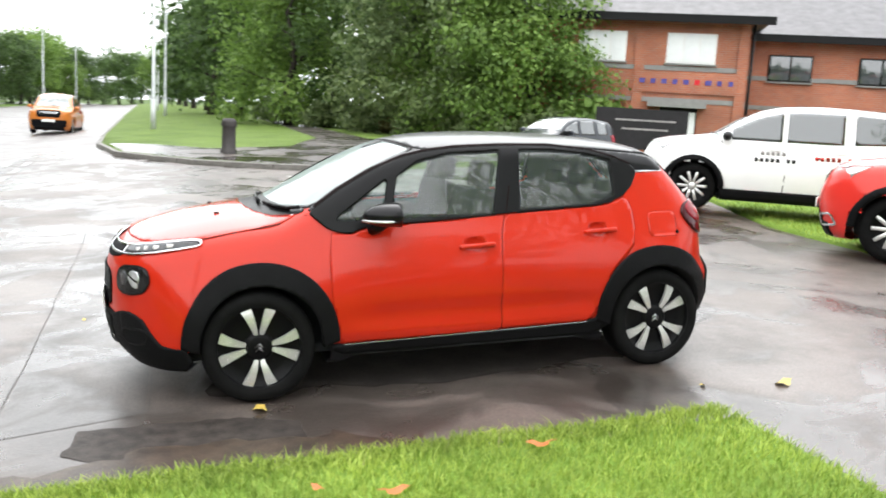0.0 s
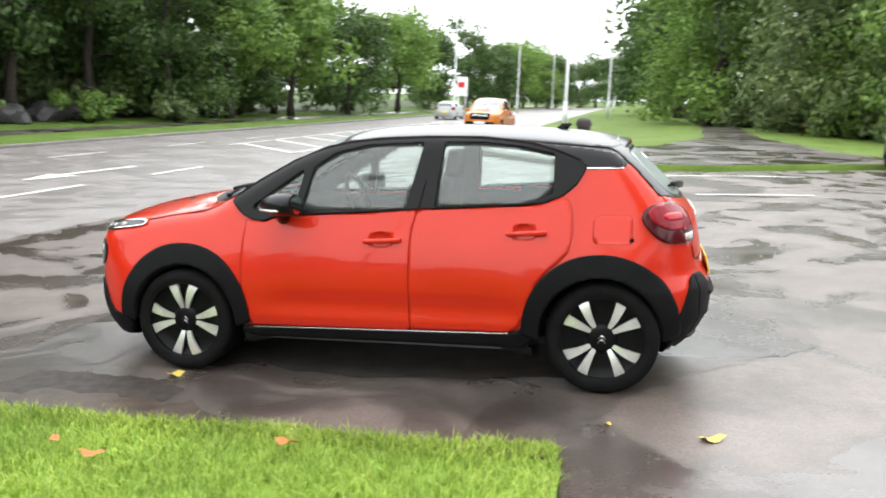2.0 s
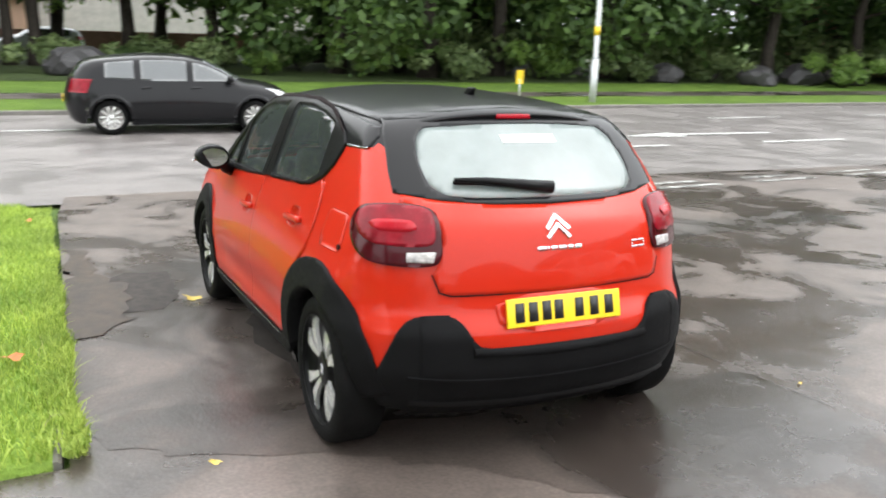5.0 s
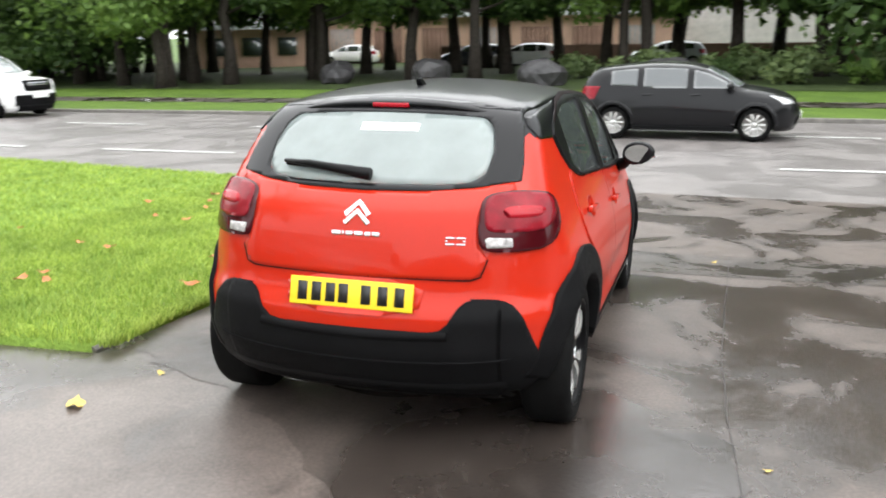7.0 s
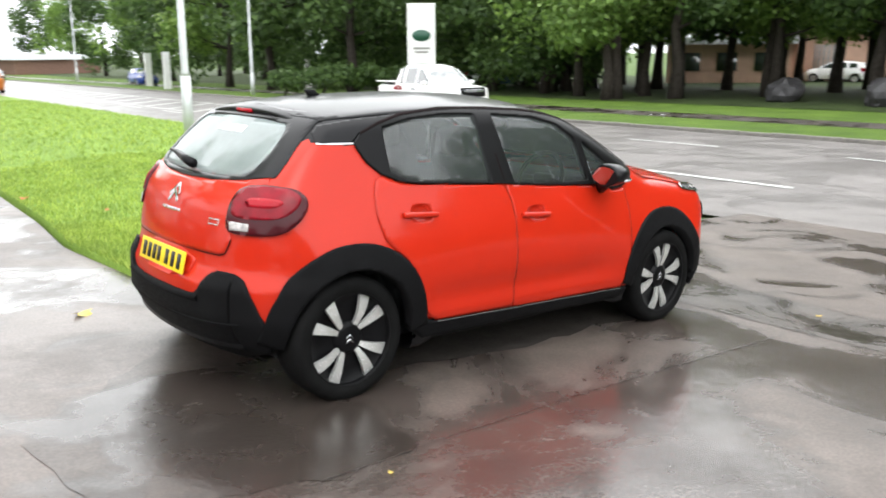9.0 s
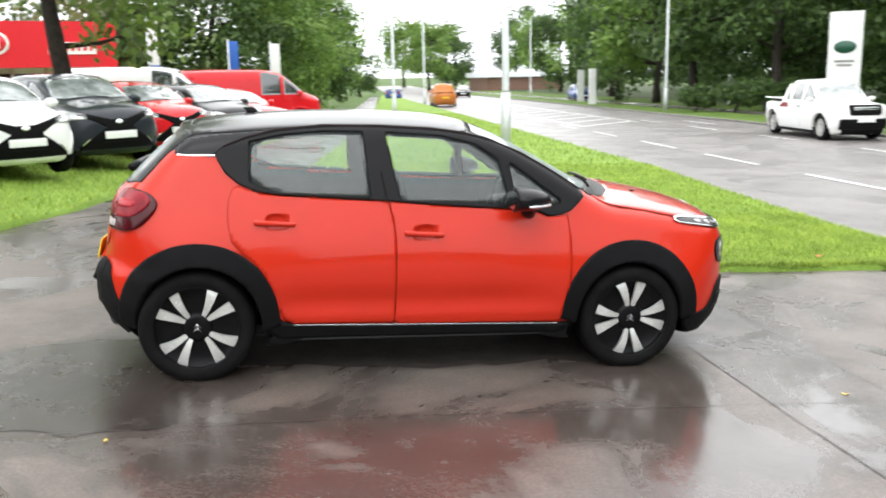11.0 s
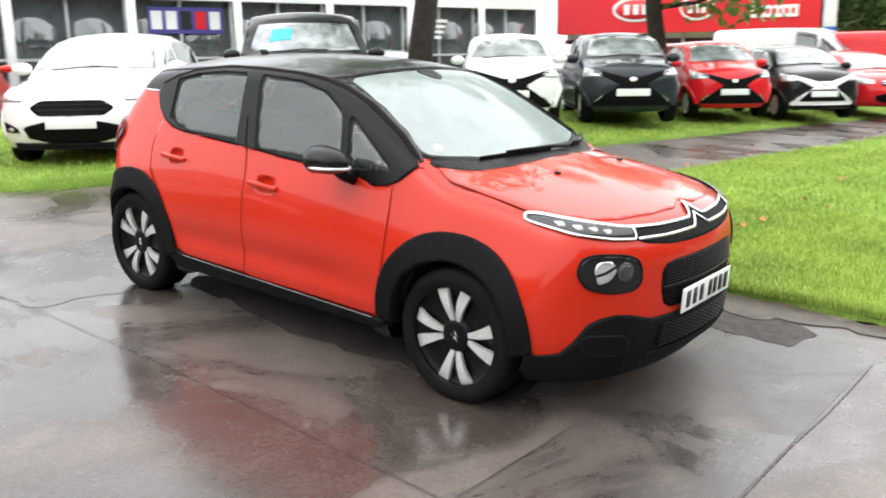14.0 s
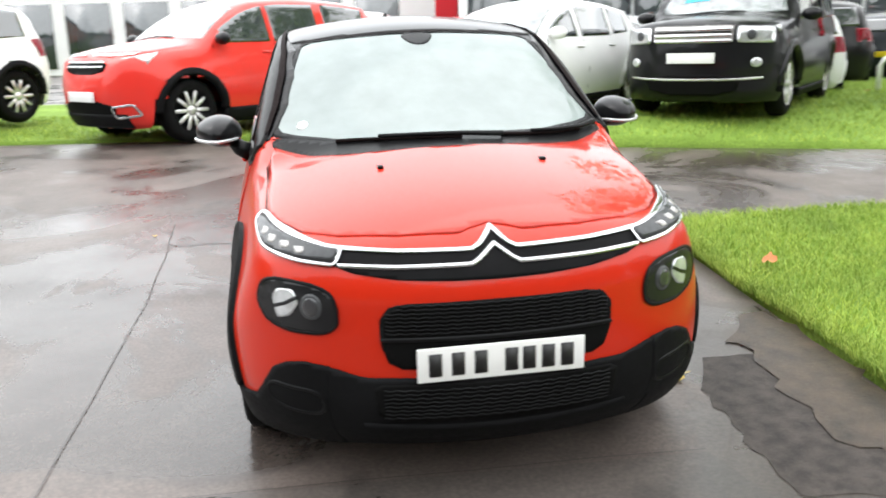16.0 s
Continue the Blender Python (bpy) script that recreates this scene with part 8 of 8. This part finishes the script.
    if kind == "pickup":
        pg = from_arrays("radiator_grille", *sh.panel(soft([(0.50, 1.06), (-0.50, 1.06), (-0.46, 0.76), (0.46, 0.76)], 0.05), "front", 0.03, 0.012), M["grille"], root, "large black radiator grille")
        for z_ in (0.86, 0.96):
            from_arrays("grille_bar", *sh.ribbon([(y, z_) for y in np.linspace(-0.44, 0.44, 9)], "front", 0.02, 0.018, bulge=0.01), M["trim"], pg)
        from_arrays("bumper_beam", *sh.panel(soft([(0.70, 0.66), (-0.70, 0.66), (-0.70, 0.36), (0.70, 0.36)], 0.04), "front", 0.04, 0.02), M["plastic"], root, "dark front bumper")
    if cladding or kind == "pickup":
        from_arrays("bumper_trim", *sh.panel([(0.62, 0.36), (-0.62, 0.36), (-0.62, 0.21), (0.62, 0.21)], "front", 0.04, 0.012), M["plastic"], root)
    pz = K["plate"]
    px = float(sh.front(pz)) + 0.012
    np_ = part("number_plate", box_bm(0.02, 0.52, 0.111, (px, 0, pz), 0.004), M[plate], root, "blank number plate")
    rz = 0.62 if kind in ("city", "hatch") else 0.75
    rx_ = float(sh.rear(rz)) - 0.012
    part("number_plate", box_bm(0.02, 0.52, 0.111, (rx_, 0, rz), 0.004), M["plate_yellow"], root, "blank yellow number plate")
    part("underside", box_bm(2 * ax + 0.5, 1.2, 0.1, (0, 0, 0.27), 0.02), M["cabin"], root)
    for x in (ax, -ax):
        part("wheel_well", box_bm(r * 2.3, 1.25, r * 1.1, (x, 0, r * 1.25), 0.05), M["cabin"], root)
    if lettered:
        for z_, xa, xb, mt in ((0.90, 0.42, -0.10, "fence_grey"), (0.80, 0.50, -0.16, "ink"), (0.86, -0.34, -0.98, "p_coral")):
            for k in range(int((xa - xb) / 0.075)):
                if k % 6 == 5:
                    continue
                xk = xa - 0.075 * k
                from_arrays("letter_bar", *sh.panel([(xk, z_), (xk - 0.05, z_), (xk - 0.05, z_ + 0.06), (xk, z_ + 0.06)], ("side", 1), 0.05, 0.003, edge=0.0), M[mt], root)
        from_arrays("sill_insert", *sh.panel(soft([(0.62, 0.36), (0.30, 0.36), (0.30, 0.30), (0.62, 0.30)], 0.02), ("side", 1), 0.04, 0.016), M["p_red"], root, "small red sill insert")
    if card:
        from_arrays("price_card", *sh.panel([(x1 + 0.12, -0.15), (x1 + 0.28, -0.18), (x1 + 0.28, -0.48), (x1 + 0.12, -0.42)], "top", 0.05, 0.008), M["card"], root, "blue price card")
    return root


# wet windscreen whose pale base colour stands for the mirrored sky
def screen_far_mat():
    m, nt, b = material("sky_pale_far_windscreen")
    n = noise_tex(nt, 3, 4)
    r_ = ramp(nt, n.outputs[0], [(0.35, (0.10, 0.115, 0.115)), (0.65, (0.34, 0.37, 0.37))])
    nt.links.new(r_.outputs[0], b.inputs["Base Color"])
    b.inputs["Roughness"].default_value = 0.08
    b.inputs["Coat Weight"].default_value = 1.0
    b.inputs["Specular IOR Level"].default_value = 1.0
    return m


M["screen_far"] = screen_far_mat()
LAWN = 0.13
vehicle("suv", "p_white", "suv_car", "white family suv with black cladding on the lawn", "car", wheel_xy=(-6.1, -5.93), heading=-35, lift=0.10, cladding=True, dark_rims=True, lettered=True)
vehicle("suv", "p_coral", "suv_car", "coral red suv with bright grille on the lawn", "car", wheel_xy=(-5.85, -1.79), heading=-48, lift=0.03, cladding=True, dark_rims=True)
vehicle("box_suv", "p_black", "off_road_car", "black boxy off-road car with a blue price card", "car", nose_xy=(-4.6, 3.68), heading=-41, lift=0.15, bars=1, card=True)
vehicle("hatch", "p_white", "hatchback_car", "white hatchback with open dark grille on the lawn", "car", nose_xy=(-5.3, 0.95), heading=-45, lift=0.10)
vehicle("city", "p_white", "city_car", "small white city car with black mask", "car", nose_xy=(-4.2, 7.5), heading=-52, lift=LAWN + 0.05)
vehicle("city", "p_grey", "city_car", "small dark grey city car for sale", "car", nose_xy=(-3.35, 9.85), heading=-52, lift=LAWN, size=1.08)
vehicle("city", "p_red", "city_car", "small bright red city car for sale", "car", nose_xy=(-2.6, 12.45), heading=-50, lift=LAWN)
vehicle("city", "p_black", "city_car", "small black city car with white mask", "car", nose_xy=(-1.5, 14.2), heading=-50, lift=0.10)
vehicle("hatch", "p_red", "hatchback_car", "bright red small hatchback for sale", "car", nose_xy=(-0.75, 16.9), heading=-48, lift=0.10, size=0.93)
vehicle("van", "p_red", "panel_van", "red delivery van parked beyond the cars", "van", nose_xy=(0.55, 23.0), heading=12, lift=0.10)
vehicle("van", "p_white", "minibus", "white van with dark windows", "van", nose_xy=(-2.2, 21.6), heading=-5, lift=0.10)
vehicle("city", "p_grey", "hatchback_car", "dark grey hatchback parked by the kerb", "car", wheel_xy=(-7.3, -13.3), heading=24, lift=0.0, group="parked cars", size=0.9)
# second row, tails to the lawn
vehicle("suv", "p_silver", "suv_car", "silver suv seen from behind in the yard", "car", nose_xy=(-16.2, 1.6), heading=160, lift=0.0)
vehicle("suv", "p_black", "suv_car", "black suv seen from behind in the yard", "car", nose_xy=(-14.0, 11.0), heading=150, lift=0.0)
vehicle("hatch", "p_grey", "hatchback_car", "dark hatchback parked in the yard", "car", nose_xy=(-14.6, 13.6), heading=140, lift=0.0)
vehicle("hatch", "p_grey", "hatchback_car", "dark grey hatchback before the showroom", "car", nose_xy=(-10.2, 12.6), heading=-20, lift=0.0)
vehicle("hatch", "p_coral", "hatchback_car", "red hatchback seen from behind in the yard", "car", nose_xy=(-15.6, 4.2), heading=150, lift=0.05)
vehicle("hatch", "p_black", "hatchback_car", "dark red hatchback in the yard", "car", nose_xy=(-17.0, 1.6), heading=150, lift=0.0)
vehicle("hatch", "p_silver", "hatchback_car", "silver hatchback behind the lawn", "car", nose_xy=(-15.0, 6.9), heading=155, lift=0.0)
vehicle("city", "p_white", "city_car", "white hatchback in the yard", "car", nose_xy=(-11.4, 8.0), heading=165, lift=0.0)
vehicle("hatch", "p_grey", "hatchback_car", "blue-grey hatchback behind the small cars", "car", nose_xy=(-6.9, 12.6), heading=-60, lift=0.1)
vehicle("hatch", "p_black", "hatchback_car", "black hatchback behind the small cars", "car", nose_xy=(-5.6, 16.4), heading=-60, lift=0.1)
vehicle("hatch", "p_white", "hatchback_car", "white hatchback far in the yard", "car", nose_xy=(-8.6, 17.5), heading=-60, lift=0.0)
# on the roads
vehicle("pickup", "p_orange", "pickup_truck", "copper orange pickup truck on the main road", "pickup", nose_xy=(5.9, -36.0), heading=87, group="road traffic")
vehicle("pickup", "p_orange", "pickup_truck", "orange pickup truck far up the road", "pickup", nose_xy=(12.4, 66), heading=85, group="road traffic")
vehicle("hatch", "p_silver", "hatchback_car", "silver hatchback on the far lane", "car", nose_xy=(13.2, -66), heading=-90, group="road traffic")
vehicle("pickup", "p_white", "pickup_truck", "white pickup truck on the far lane", "pickup", nose_xy=(15.9, 17.0), heading=-97, group="road traffic")
vehicle("hatch", "p_black", "hatchback_car", "black hatchback passing on the road", "car", nose_xy=(13.3, -3.0), heading=-93, group="road traffic")
far_cars = {}
for x, y, hd, col, lb in ((60, 36, 20, "p_white", "white"), (55.5, 24, 100, "p_white", "white"), (47.0, 14.5, 95, "p_grey", "dark grey"), (46.5, 9.0, 80, "p_white", "white"), (46.5, 3.2, 95, "p_silver", "silver"), (47, 41, 10, "p_red", "red"), (43, 40, 10, "p_blue", "dark blue"), (41, 45, 20, "p_white", "white"), (20.8, 96, -100, "p_black", "black"), (12, 92, 80, "p_blue", "blue"), (26, 70, -98, "p_blue", "blue")):
    if col in far_cars:
        m = pose(x, y, float(height(x, y)), 0, 0, hd)
        copy_thing(far_cars[col], m).matrix_basis = m
    else:
        far_cars[col] = vehicle("hatch", col, "hatchback_car", lb + " car standing far off behind the trees", "car", nose_xy=(x, y), heading=hd, group="distant cars")


# ---- road markings, kerbs and seams ----
def stripe(name, pts, width, mat, lift=0.006, label="", cat="", extra=None):
    """A painted band laid on the land along a line."""
    p = np.array(pts, float)
    n = max(2, int(np.linalg.norm(np.diff(p, axis=0), axis=1).sum() / 0.4) + 1)
    s = np.r_[0, np.cumsum(np.linalg.norm(np.diff(p, axis=0), axis=1))]
    t = np.linspace(0, s[-1], n)
    q = np.stack([np.interp(t, s, p[:, k]) for k in range(2)], 1)
    d = np.gradient(q, axis=0)
    d /= np.maximum(np.linalg.norm(d, axis=1, keepdims=True), 1e-9)
    o = np.stack([-d[:, 1], d[:, 0]], 1) * width / 2
    v = []
    for w in (q - o, q + o):
        z = height(w[:, 0], w[:, 1]) + lift + (extra(w[:, 0], w[:, 1]) if extra else 0)
        v.append(np.c_[w, z])
    v = np.concatenate(v)
    f = [(i, i + 1, n + i + 1, n + i) for i in range(n - 1)]
    a, b, c = v[f[0][0]], v[f[0][1]], v[f[0][2]]
    if np.cross(b - a, c - a)[2] < 0:
        f = [t_[::-1] for t_ in f]
    ob = from_arrays(name, v, f, mat)
    return tagged(ob, label, cat, kind="structure")


def dash(y0, y1, off, w=0.12, lab="white painted lane dash"):
    stripe("lane_marking", along(np.linspace(y0, y1, 8), off), w, M["line"], 0.012, lab, "road marking")


for y in (-12.1, -7.2, -2.4, 2.4, 7.0, 12.0, 17.0, 22.5, 28, 34, 41, 50):
    dash(y - 2.4 if y < 0 else y, y if y < 0 else y + 3.0, LINE_A - 0.03)
for y in (-29, -23, -17, -10, -4.5, 1.0, 6.5, 12.2, 18.0, 24, 30):
    dash(y, y + 2.6, LINE_B + 0.75, 0.10)
# hatched middle, southwards and northwards
for base, s, o in ((-20.5, -1, 0.0), (29.0, 1, 0.5)):
    y = base
    for i in range(14):
        a, b = along([y], LINE_A + o)[0], along([y + 3.0 * s], LINE_B + o - 0.4)[0]
        stripe("lane_marking", [a, b], 0.22, M["line"], 0.012, "white diagonal hatching in mid-road", "road marking")
        y += 3.0 * s
    stripe("lane_marking", along(np.linspace(base, base + 44 * s, 30), LINE_A + o), 0.12, M["line"], 0.012, "white line along the hatching", "road marking")
    stripe("lane_marking", along(np.linspace(base + 2 * s, base + 44 * s, 30), LINE_B + o - 0.4), 0.12, M["line"], 0.012, "white line along the hatching", "road marking")
stripe("lane_marking", [(10.6, -11.0), (10.45, -13.6)], 0.16, M["line"], 0.012, "white arrow shaft on the road", "road marking")
hd = np.array([(10.9, -11.0), (10.2, -11.0), (10.55, -9.6)])
tagged(from_arrays("lane_marking", np.c_[hd, height(hd[:, 0], hd[:, 1]) + 0.012], [(0, 2, 1)], M["line"]), "white arrow head on the road", "road marking", kind="structure")
stripe("lane_marking", along(np.linspace(27.5, 31, 6), LINE_B + 2.2), 0.16, M["line"], 0.012, "white arrow shaft on the road", "road marking")
for i in range(7):
    y = -17.2 + i * 1.75
    stripe("lane_marking", [(4.5, y), (4.5, y + 1.1)], 0.14, M["line_worn"], 0.014, "worn white give-way dash", "road marking")
    stripe("lane_marking", [(4.9, y + 0.1), (4.9, y + 1.0)], 0.13, M["line_worn"], 0.014, "worn white give-way dash", "road marking")
stripe("lane_marking", [(-0.8, -11.9), (-4.6, -12.1)], 0.09, M["line"], 0.02, "thin white edge line", "road marking")
stripe("lane_marking", [(-2.4, -9.0), (-4.2, -9.15)], 0.09, M["line"], 0.02, "thin white edge line", "road marking")


def kerb(name, pts, w, h, lift, label, stone=0.9, gap=0.012, extra=None):
    """A row of kerb stones with their joints."""
    p = np.array(pts, float)
    s = np.r_[0, np.cumsum(np.linalg.norm(np.diff(p, axis=0), axis=1))]
    n = int(s[-1] / stone)
    verts, faces = [], []
    rnd = random.Random(3)
    for i in range(n):
        a, b = i * stone + gap / 2, (i + 1) * stone - gap / 2
        q = np.stack([np.interp([a, b], s, p[:, k]) for k in range(2)], 1)
        d = q[1] - q[0]
        d = d / max(np.linalg.norm(d), 1e-9)
        o = np.array((-d[1], d[0])) * w / 2
        jit = rnd.uniform(-0.008, 0.008)
        k = len(verts)
        for e in q:
            for sgn in (-1, 1):
                x, y = e + sgn * o
                z = float(height(x, y)) + lift + jit + (float(extra(np.array([x]), np.array([y]))[0]) if extra else 0)
                verts += [(x, y, z - h), (x, y, z - 0.015), (x - sgn * o[0] * 0.15 / w * 0.2, y - sgn * o[1] * 0.15 / w * 0.2, z)]
        r0, l0, r1, l1 = k, k + 3, k + 6, k + 9
        for A, B in ((r0, r1), (l1, l0)):
            faces += [(A, B, B + 1, A + 1), (A + 1, B + 1, B + 2, A + 2)]
        faces += [(r0 + 2, r1 + 2, l1 + 2, l0 + 2), (r0, r0 + 1, r0 + 2, l0 + 2, l0 + 1, l0), (r1 + 2, r1 + 1, r1, l1, l1 + 1, l1 + 2)]
    ob = from_arrays(name, verts, faces, M["kerb"], smooth=False)
    bm = bmesh.new()
    bm.from_mesh(ob.data)
    bmesh.ops.recalc_face_normals(bm, faces=bm.faces)
    bm.to_mesh(ob.data)
    bm.free()
    return tagged(ob, label, "kerb", kind="structure")


kerb("kerb", [(-0.74, 1.83), (-1.13, 1.86)], 0.06, 0.15, 0.035, "short broken concrete edging at the grass corner", stone=0.36)
kerb("kerb", along(np.arange(3.4, 58, 1.0), NEAR - 0.06), 0.13, 0.25, 0.07, "grey concrete kerb along the verge")
kerb("kerb", along(np.arange(-120, 110, 2.0), FAR + 0.07), 0.13, 0.25, 0.10, "grey concrete kerb across the road")
kerb("kerb", [(3.4, -60), (3.3, -28), (3.15, -21.1), (2.55, -17.65), (0.85, -15.0), (-1.2, -13.28), (-2.2, -13.1)], 0.13, 0.25, 0.115, "curved kerb round the junction corner")

# patches and seams in the drive
tagged(sheet("tarmac_patch", ragged([(1.07, 1.13), (1.10, 1.49), (1.22, 1.62), (1.6, 1.60), (1.97, 1.48), (2.22, 1.30), (2.20, 0.96), (1.91, 0.965), (1.6, 1.01), (1.56, 0.96), (1.3, 1.06)], 0.014, 1, 0.06), M["crumble"], 0.0085, 0.06), "dark crumbling tarmac patch by the grass", "tarmac patch", kind="structure")
tagged(sheet("tarmac_patch", [(1.86, 0.80), (2.58, 0.98), (2.56, -1.64), (2.45, -6.0), (1.80, -6.0), (1.80, -1.2)], M["asphalt_smooth"], 0.008, 0.15), "smooth strip of newer tarmac", "tarmac patch", kind="structure")
# worn patch, widened so its dark colour carries the reflection behind the car
tagged(sheet("tarmac_patch", ragged([(-2.3, -0.1), (-1.75, 0.40), (-1.42, 0.83), (-1.0, 1.64), (-0.70, 1.80), (-0.60, 1.30), (-0.95, 0.55), (-1.05, -0.55), (-1.30, -0.80), (-1.28, -1.48), (-1.85, -1.49), (-2.6, -1.3), (-2.7, -0.5)], 0.022, 2, 0.08), M["asphalt_patch"], 0.0085, 0.08), "worn rough tarmac patch, widened for the dark reflection behind the car", "tarmac patch", kind="structure")
tagged(sheet("soil_edge", ragged([(0.9, 1.42), (0.5, 1.72), (1.6, 1.72), (3.3, 1.68), (3.2, 1.55), (2.2, 1.40), (1.7, 1.30)], 0.03, 3, 0.08), M["soil"], 0.013, 0.1), "strip of washed soil and grit along the grass", "soil", kind="structure")
# the car's shade on the ground, laid as a dark matt sheet
tagged(sheet("tarmac_patch", ragged([(1.5, 0.62), (1.5, -0.62), (0.2, -0.72), (-1.15, -0.60), (-1.25, 0.0), (-1.15, 0.60), (0.2, 0.72)], 0.03, 4), M["car_shade"], 0.0092, 0.12), "matt tarmac darkened as shade beneath the car", "tarmac patch", kind="structure")
rnd = random.Random(5)


def crack(pts, w=0.007):
    p = np.array(pts, float)
    s = np.r_[0, np.cumsum(np.linalg.norm(np.diff(p, axis=0), axis=1))]
    t = np.arange(0, s[-1], 0.09)
    q = np.stack([np.interp(t, s, p[:, k]) for k in range(2)], 1) + np.array([(rnd.gauss(0, 0.007), rnd.gauss(0, 0.007)) for _ in t])
    if len(q) > 2:
        stripe("tarmac_seam", q, w, M["crack"], 0.0125, "dark seam in the wet tarmac", "tarmac seam")


crack([(-1.9, -1.50), (-0.3, -1.46), (1.2, -1.50), (2.6, -1.55)], 0.005)
crack([(2.6, 1.0), (2.58, -0.9), (2.55, -6)], 0.006)
crack([(1.83, 0.8), (1.80, -2.0), (1.8, -6)], 0.005)

# ---- grass blades and fallen leaves ----
def blades(name, pts, z, size, width, mat, label):
    n = len(pts)
    a = rng.uniform(0, 2 * math.pi, n)
    hgt = size * rng.uniform(0.5, 1.25, n)
    lean_ = rng.normal(size=(n, 2)) * hgt[:, None] * 0.62
    u = np.stack([np.cos(a), np.sin(a)], 1) * width / 2
    v = np.stack([np.c_[pts - u, z - 0.01], np.c_[pts + u, z - 0.01], np.c_[pts + u * 0.7 + lean_ * 0.35, z + hgt * 0.6], np.c_[pts - u * 0.7 + lean_ * 0.35, z + hgt * 0.6], np.c_[pts + lean_, z + hgt]], 1).reshape(-1, 3)
    k = np.arange(n)[:, None] * 5
    me = bpy.data.meshes.new(name)
    fs = [tuple(t) for t in np.concatenate([k + (0, 1, 2, 3)], 1)] + [tuple(t) for t in (k + (3, 2, 4))]
    ob = from_arrays(name, v, fs, mat, smooth=False)
    return tagged(ob, label, "grass", kind="stuff")


def scatter(outline, count, lo, hi):
    poly = np.array(outline, float)
    p = rng.uniform(lo, hi, (count, 2))
    return p[inside(poly, p)]


p = scatter(VERGE, 75000, (-1.3, 1.7), (6.3, 4.6))
p2 = scatter(VERGE, 42000, (-1.3, 4.6), (7.5, 10))
edge = np.stack([rng.uniform(-1.1, 5.2, 7000), 1.74 + np.abs(rng.normal(size=7000)) * 0.07], 1)
edge[:, 1] += -0.03 * np.sin(edge[:, 0] * 5) * rng.uniform(0, 1, 7000)
pv = np.concatenate([p, edge])
blades("verge_grass", pv, height(pv[:, 0], pv[:, 1]) + 0.045 + verge_rise(pv[:, 0], pv[:, 1]), 0.052, 0.008, M["blade"], "long wet grass blades of the verge")
blades("verge_grass", p2, height(p2[:, 0], p2[:, 1]) + 0.045 + verge_rise(p2[:, 0], p2[:, 1]), 0.05, 0.012, M["blade"], "mown grass of the verge further off")
p3 = scatter(LOT, 90000, (-10, -9), (0, 18))
blades("lawn_grass", p3, height(p3[:, 0], p3[:, 1]) + 0.04 + lot_rise(p3[:, 0], p3[:, 1]), 0.055, 0.013, M["blade"], "wet mown grass of the display lawn")
p4 = scatter(VERGE, 26000, (-1, 10), (12, 40))
blades("verge_grass", p4, height(p4[:, 0], p4[:, 1]) + 0.045 + verge_rise(p4[:, 0], p4[:, 1]), 0.08, 0.02, M["blade"], "grass of the verge up the road")
stalks = np.stack([rng.uniform(-0.9, 1.6, 6), 1.80 + rng.uniform(0, 0.15, 6)], 1)
blades("grass_stalks", stalks, height(stalks[:, 0], stalks[:, 1]) + 0.045, 0.12, 0.005, M["straw"], "pale dry grass stalks at the verge edge")

M["leaf_yellow"] = simple("fallen_yellow_leaf", (0.62, 0.45, 0.10), 0.5, vary=0.25, scale=40)
M["leaf_brown"] = simple("fallen_brown_leaf", (0.46, 0.14, 0.035), 0.55, vary=0.3, scale=40)


def fallen_leaf(x, y, z, size, turn, mat):
    bm = bmesh.new()
    ring = []
    for k in range(14):
        a = 2 * math.pi * k / 14
        rr = (0.5 + 0.10 * math.cos(5 * a)) * (0.75 if k % 2 else 1.0)
        ring.append(bm.verts.new((math.cos(a) * rr * 1.1, math.sin(a) * rr * 0.75, 0.10 * math.cos(2 * a) + 0.06)))
    c = bm.verts.new((0, 0, 0.02))
    for k in range(14):
        bm.faces.new((c, ring[k], ring[(k + 1) % 14]))
    lf = part("fallen_leaf", bm, mat, None)
    lf.matrix_world = pose(x, y, z, rnd.uniform(-8, 8), rnd.uniform(-8, 8), turn) @ Matrix.Scale(size, 4)
    return tagged(lf, "fallen autumn leaf lying on the wet ground", "leaf", "fallen leaves")


ly = fallen_leaf(-1.80, 1.385, float(height(-1.8, 1.385)) + 0.012, 0.13, 30, M["leaf_yellow"])
lb = fallen_leaf(1.27, 0.93, float(height(1.27, 0.93)) + 0.016, 0.12, 80, M["leaf_yellow"])
ln2 = fallen_leaf(0.9, 2.3, float(height(0.9, 2.3)) + 0.11, 0.12, 10, M["leaf_brown"])
for i in range(46):
    if i < 26:
        x, y = rnd.uniform(-1.0, 4.5), rnd.uniform(1.9, 6.5)
        zz, src = float(height(x, y)) + 0.105 + float(verge_rise(np.array([x]), np.array([y]))[0]), ln2
    elif i < 38:
        x, y = rnd.uniform(-8, -4.6), rnd.uniform(1.5, 9)
        zz, src = float(height(x, y)) + 0.10 + float(lot_rise(np.array([x]), np.array([y]))[0]), ln2 if i % 2 else ly
    else:
        x, y = rnd.uniform(-4.5, 3.5), rnd.uniform(-6, 1.4)
        if abs(x) < 2.3 and abs(y) < 1.1:
            continue
        zz, src = float(height(x, y)) + 0.012, ly
    m = pose(x, y, zz, rnd.uniform(-12, 12), rnd.uniform(-12, 12), rnd.uniform(0, 360)) @ Matrix.Scale(rnd.uniform(0.07, 0.13) if i < 38 else rnd.uniform(0.03, 0.06), 4)
    copy_thing(src, m).matrix_basis = m
